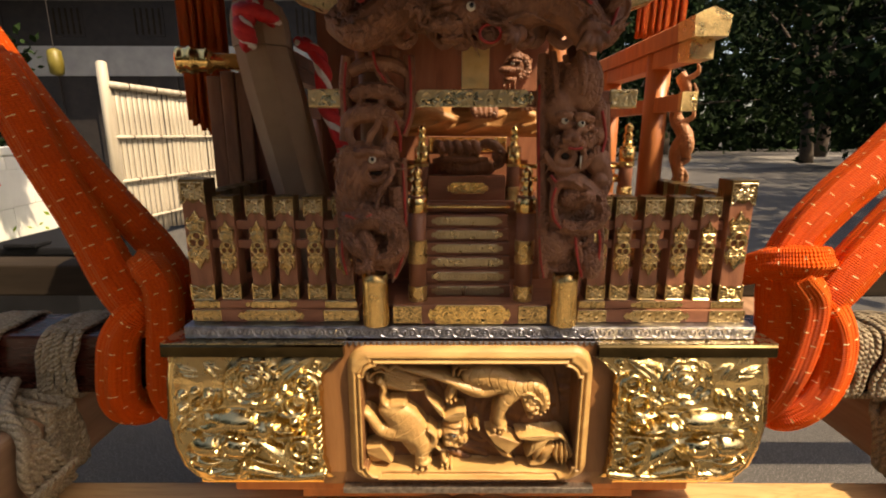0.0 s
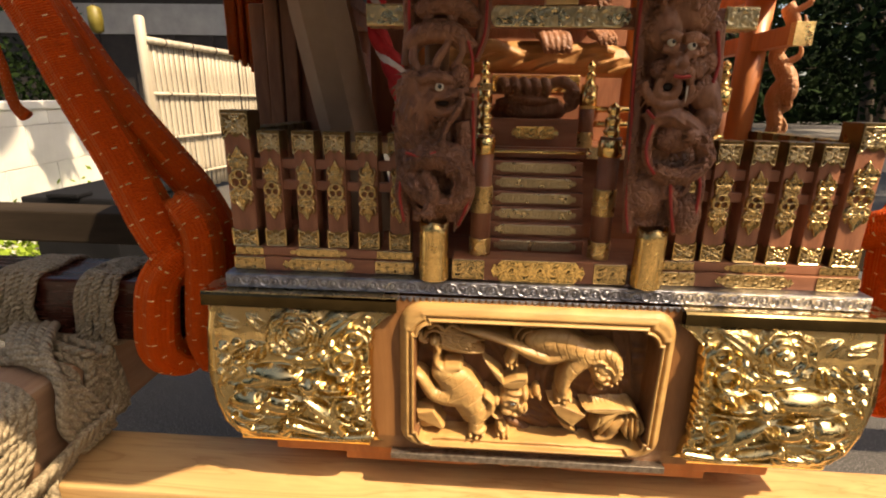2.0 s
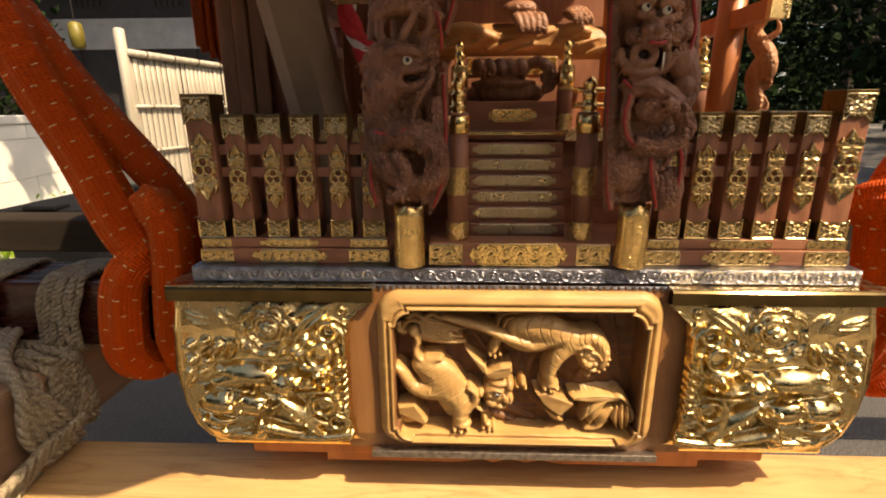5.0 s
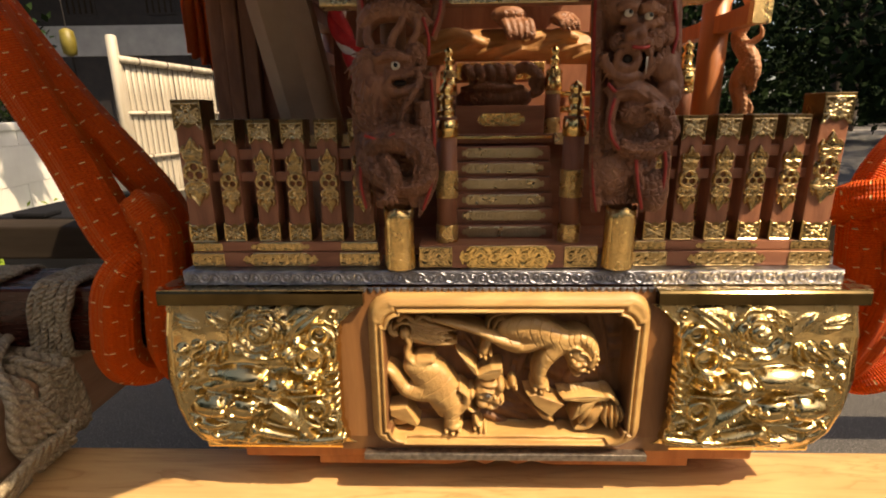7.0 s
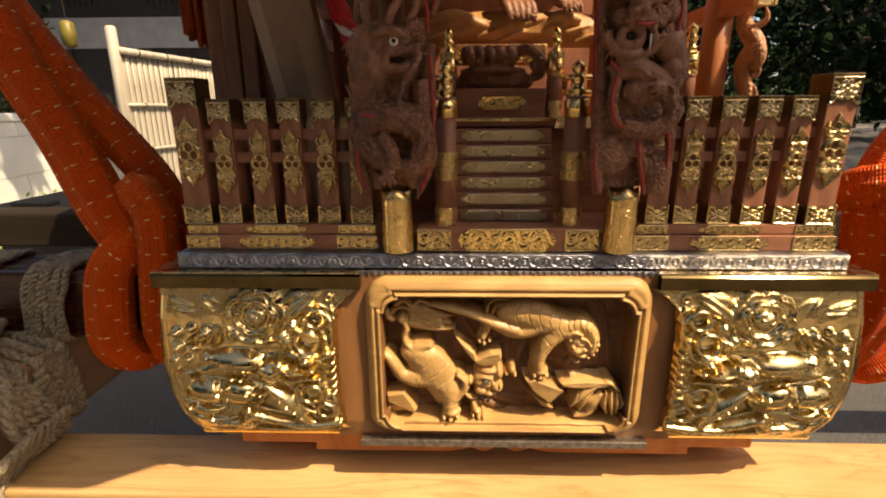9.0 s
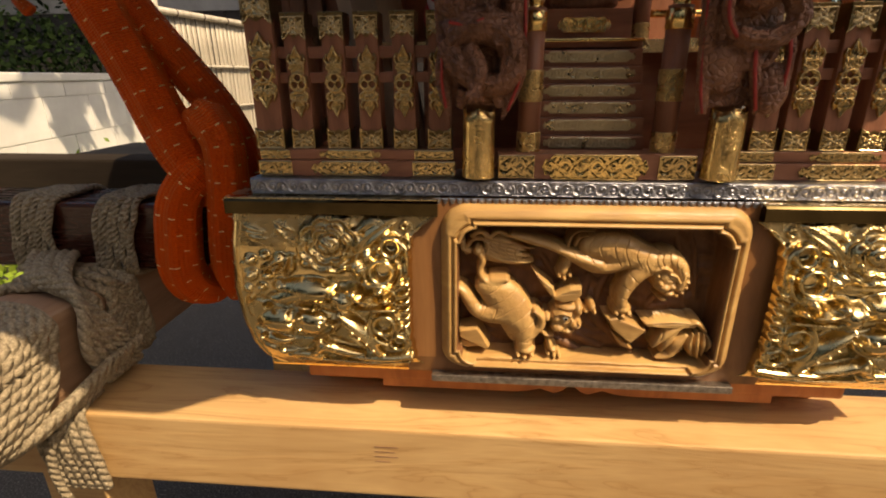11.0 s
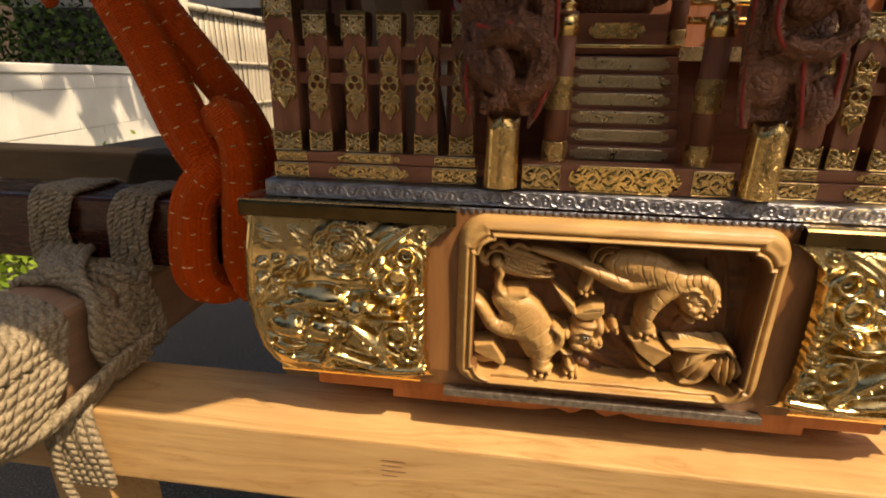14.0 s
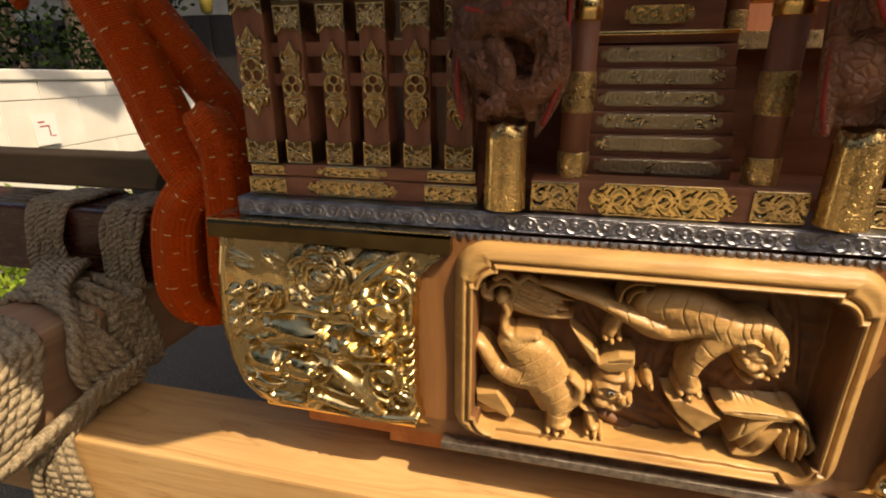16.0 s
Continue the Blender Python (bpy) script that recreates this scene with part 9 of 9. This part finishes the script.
def shade_roof():
    """Unseen dark roof: front porch eave and main slope cut to shape sunlight."""
    r = thing("shade_roof", "unseen dark lacquered roof, its front eave cut to shape sunlight", "roof", (0, 0, 0))
    nx, ny = 61, 15
    X, V = np.meshgrid(np.linspace(-0.47, 0.60, nx), np.linspace(0, 1, ny))
    # eave outline set by where sun and shade fall on the front
    front = -0.262 + 0.062 * np.exp(-((X - 0.37) / 0.215) ** 8)  + 0.02 * np.clip((X - 0.45) / 0.15, 0, 1) - 0.083 * np.clip((0.14 - X) / 0.12, 0, 1)
    rear = 0.06 - 0.04 * np.clip((X - 0.10) / 0.10, 0, 1) - 0.06 * np.clip((X - 0.40) / 0.05, 0, 1)
    Y = front + (rear - front) * V
    Z = 1.43 + 0.10 * V ** 1.4 + 0.05 * (np.abs(X) / 0.6) ** 3 * (1 - V)
    top = grid_mesh("front_eave", X, Y, Z, None, MAT["lacquer"], r)
    s = top.modifiers.new("thick", "SOLIDIFY")
    s.thickness = 0.03
    X, V = np.meshgrid(np.linspace(-0.45, 0.20, 30), np.linspace(0, 1, ny))
    back = grid_mesh("main_slope", X, 0.06 + 0.95 * V, 1.53 + 0.22 * np.sin(math.pi * V) + 0 * X, None, MAT["lacquer"], r)
    s = back.modifiers.new("thick", "SOLIDIFY")
    s.thickness = 0.03
    part("core", box(-0.16, 0.16, 0.28, 0.55, 1.40, 1.60, 0.005), MAT["keyaki"], r)


MAT["carved_scale"] = None


def scaled_wood(name, dark, mid, light):
    m = Nodes(name)
    v = m.coords()
    cells = m.math("MINIMUM", m.math("MULTIPLY", m.voronoi(v, 150, "DISTANCE_TO_EDGE"), 4.0), 1.0)
    fine = m.noise(m.coords((1, 1, 0.35)), 150, 4, 0.65)
    big = m.noise(v, 16, 4)
    c = m.ramp(m.math("ADD", m.math("MULTIPLY", big, 0.6), m.math("MULTIPLY", fine, 0.4)), (0.32, dark), (0.5, mid), (0.68, light))
    m.color(c)
    m.rough(0.52)
    patch = m.ramp(m.noise(v, 24, 2), (0.44, (0, 0, 0)), (0.56, (1, 1, 1)))
    sep = m.add("ShaderNodeSeparateXYZ")
    m.link(v, sep.inputs[0])
    coil = m.math("LESS_THAN", sep.outputs[2], 1.062)
    patch = m.math("MAXIMUM", patch, coil)
    m.bump(m.math("MULTIPLY", cells, patch), 0.0013, 1.0)
    m.bump(fine, 0.0011, 0.8)
    return m.mat


MAT["carved_scale"] = scaled_wood("carved_scale", (0.080, 0.029, 0.013), (0.200, 0.080, 0.036), (0.340, 0.152, 0.074))
MAT["honey_carving"] = wood("honey_carving", (0.30, 0.13, 0.04), (0.50, 0.25, 0.085), (0.60, 0.34, 0.13), (0.3, 1, 1), 40, 0.5)
# lit copy of the carved wood: sunlight put into its tones
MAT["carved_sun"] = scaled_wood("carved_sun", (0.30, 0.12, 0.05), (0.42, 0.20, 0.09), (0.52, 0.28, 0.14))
torii_front()
stairs()
shrine_body()
side_torii(1)
side_torii(-1)
hangings()
east_tassel()
shade_roof()
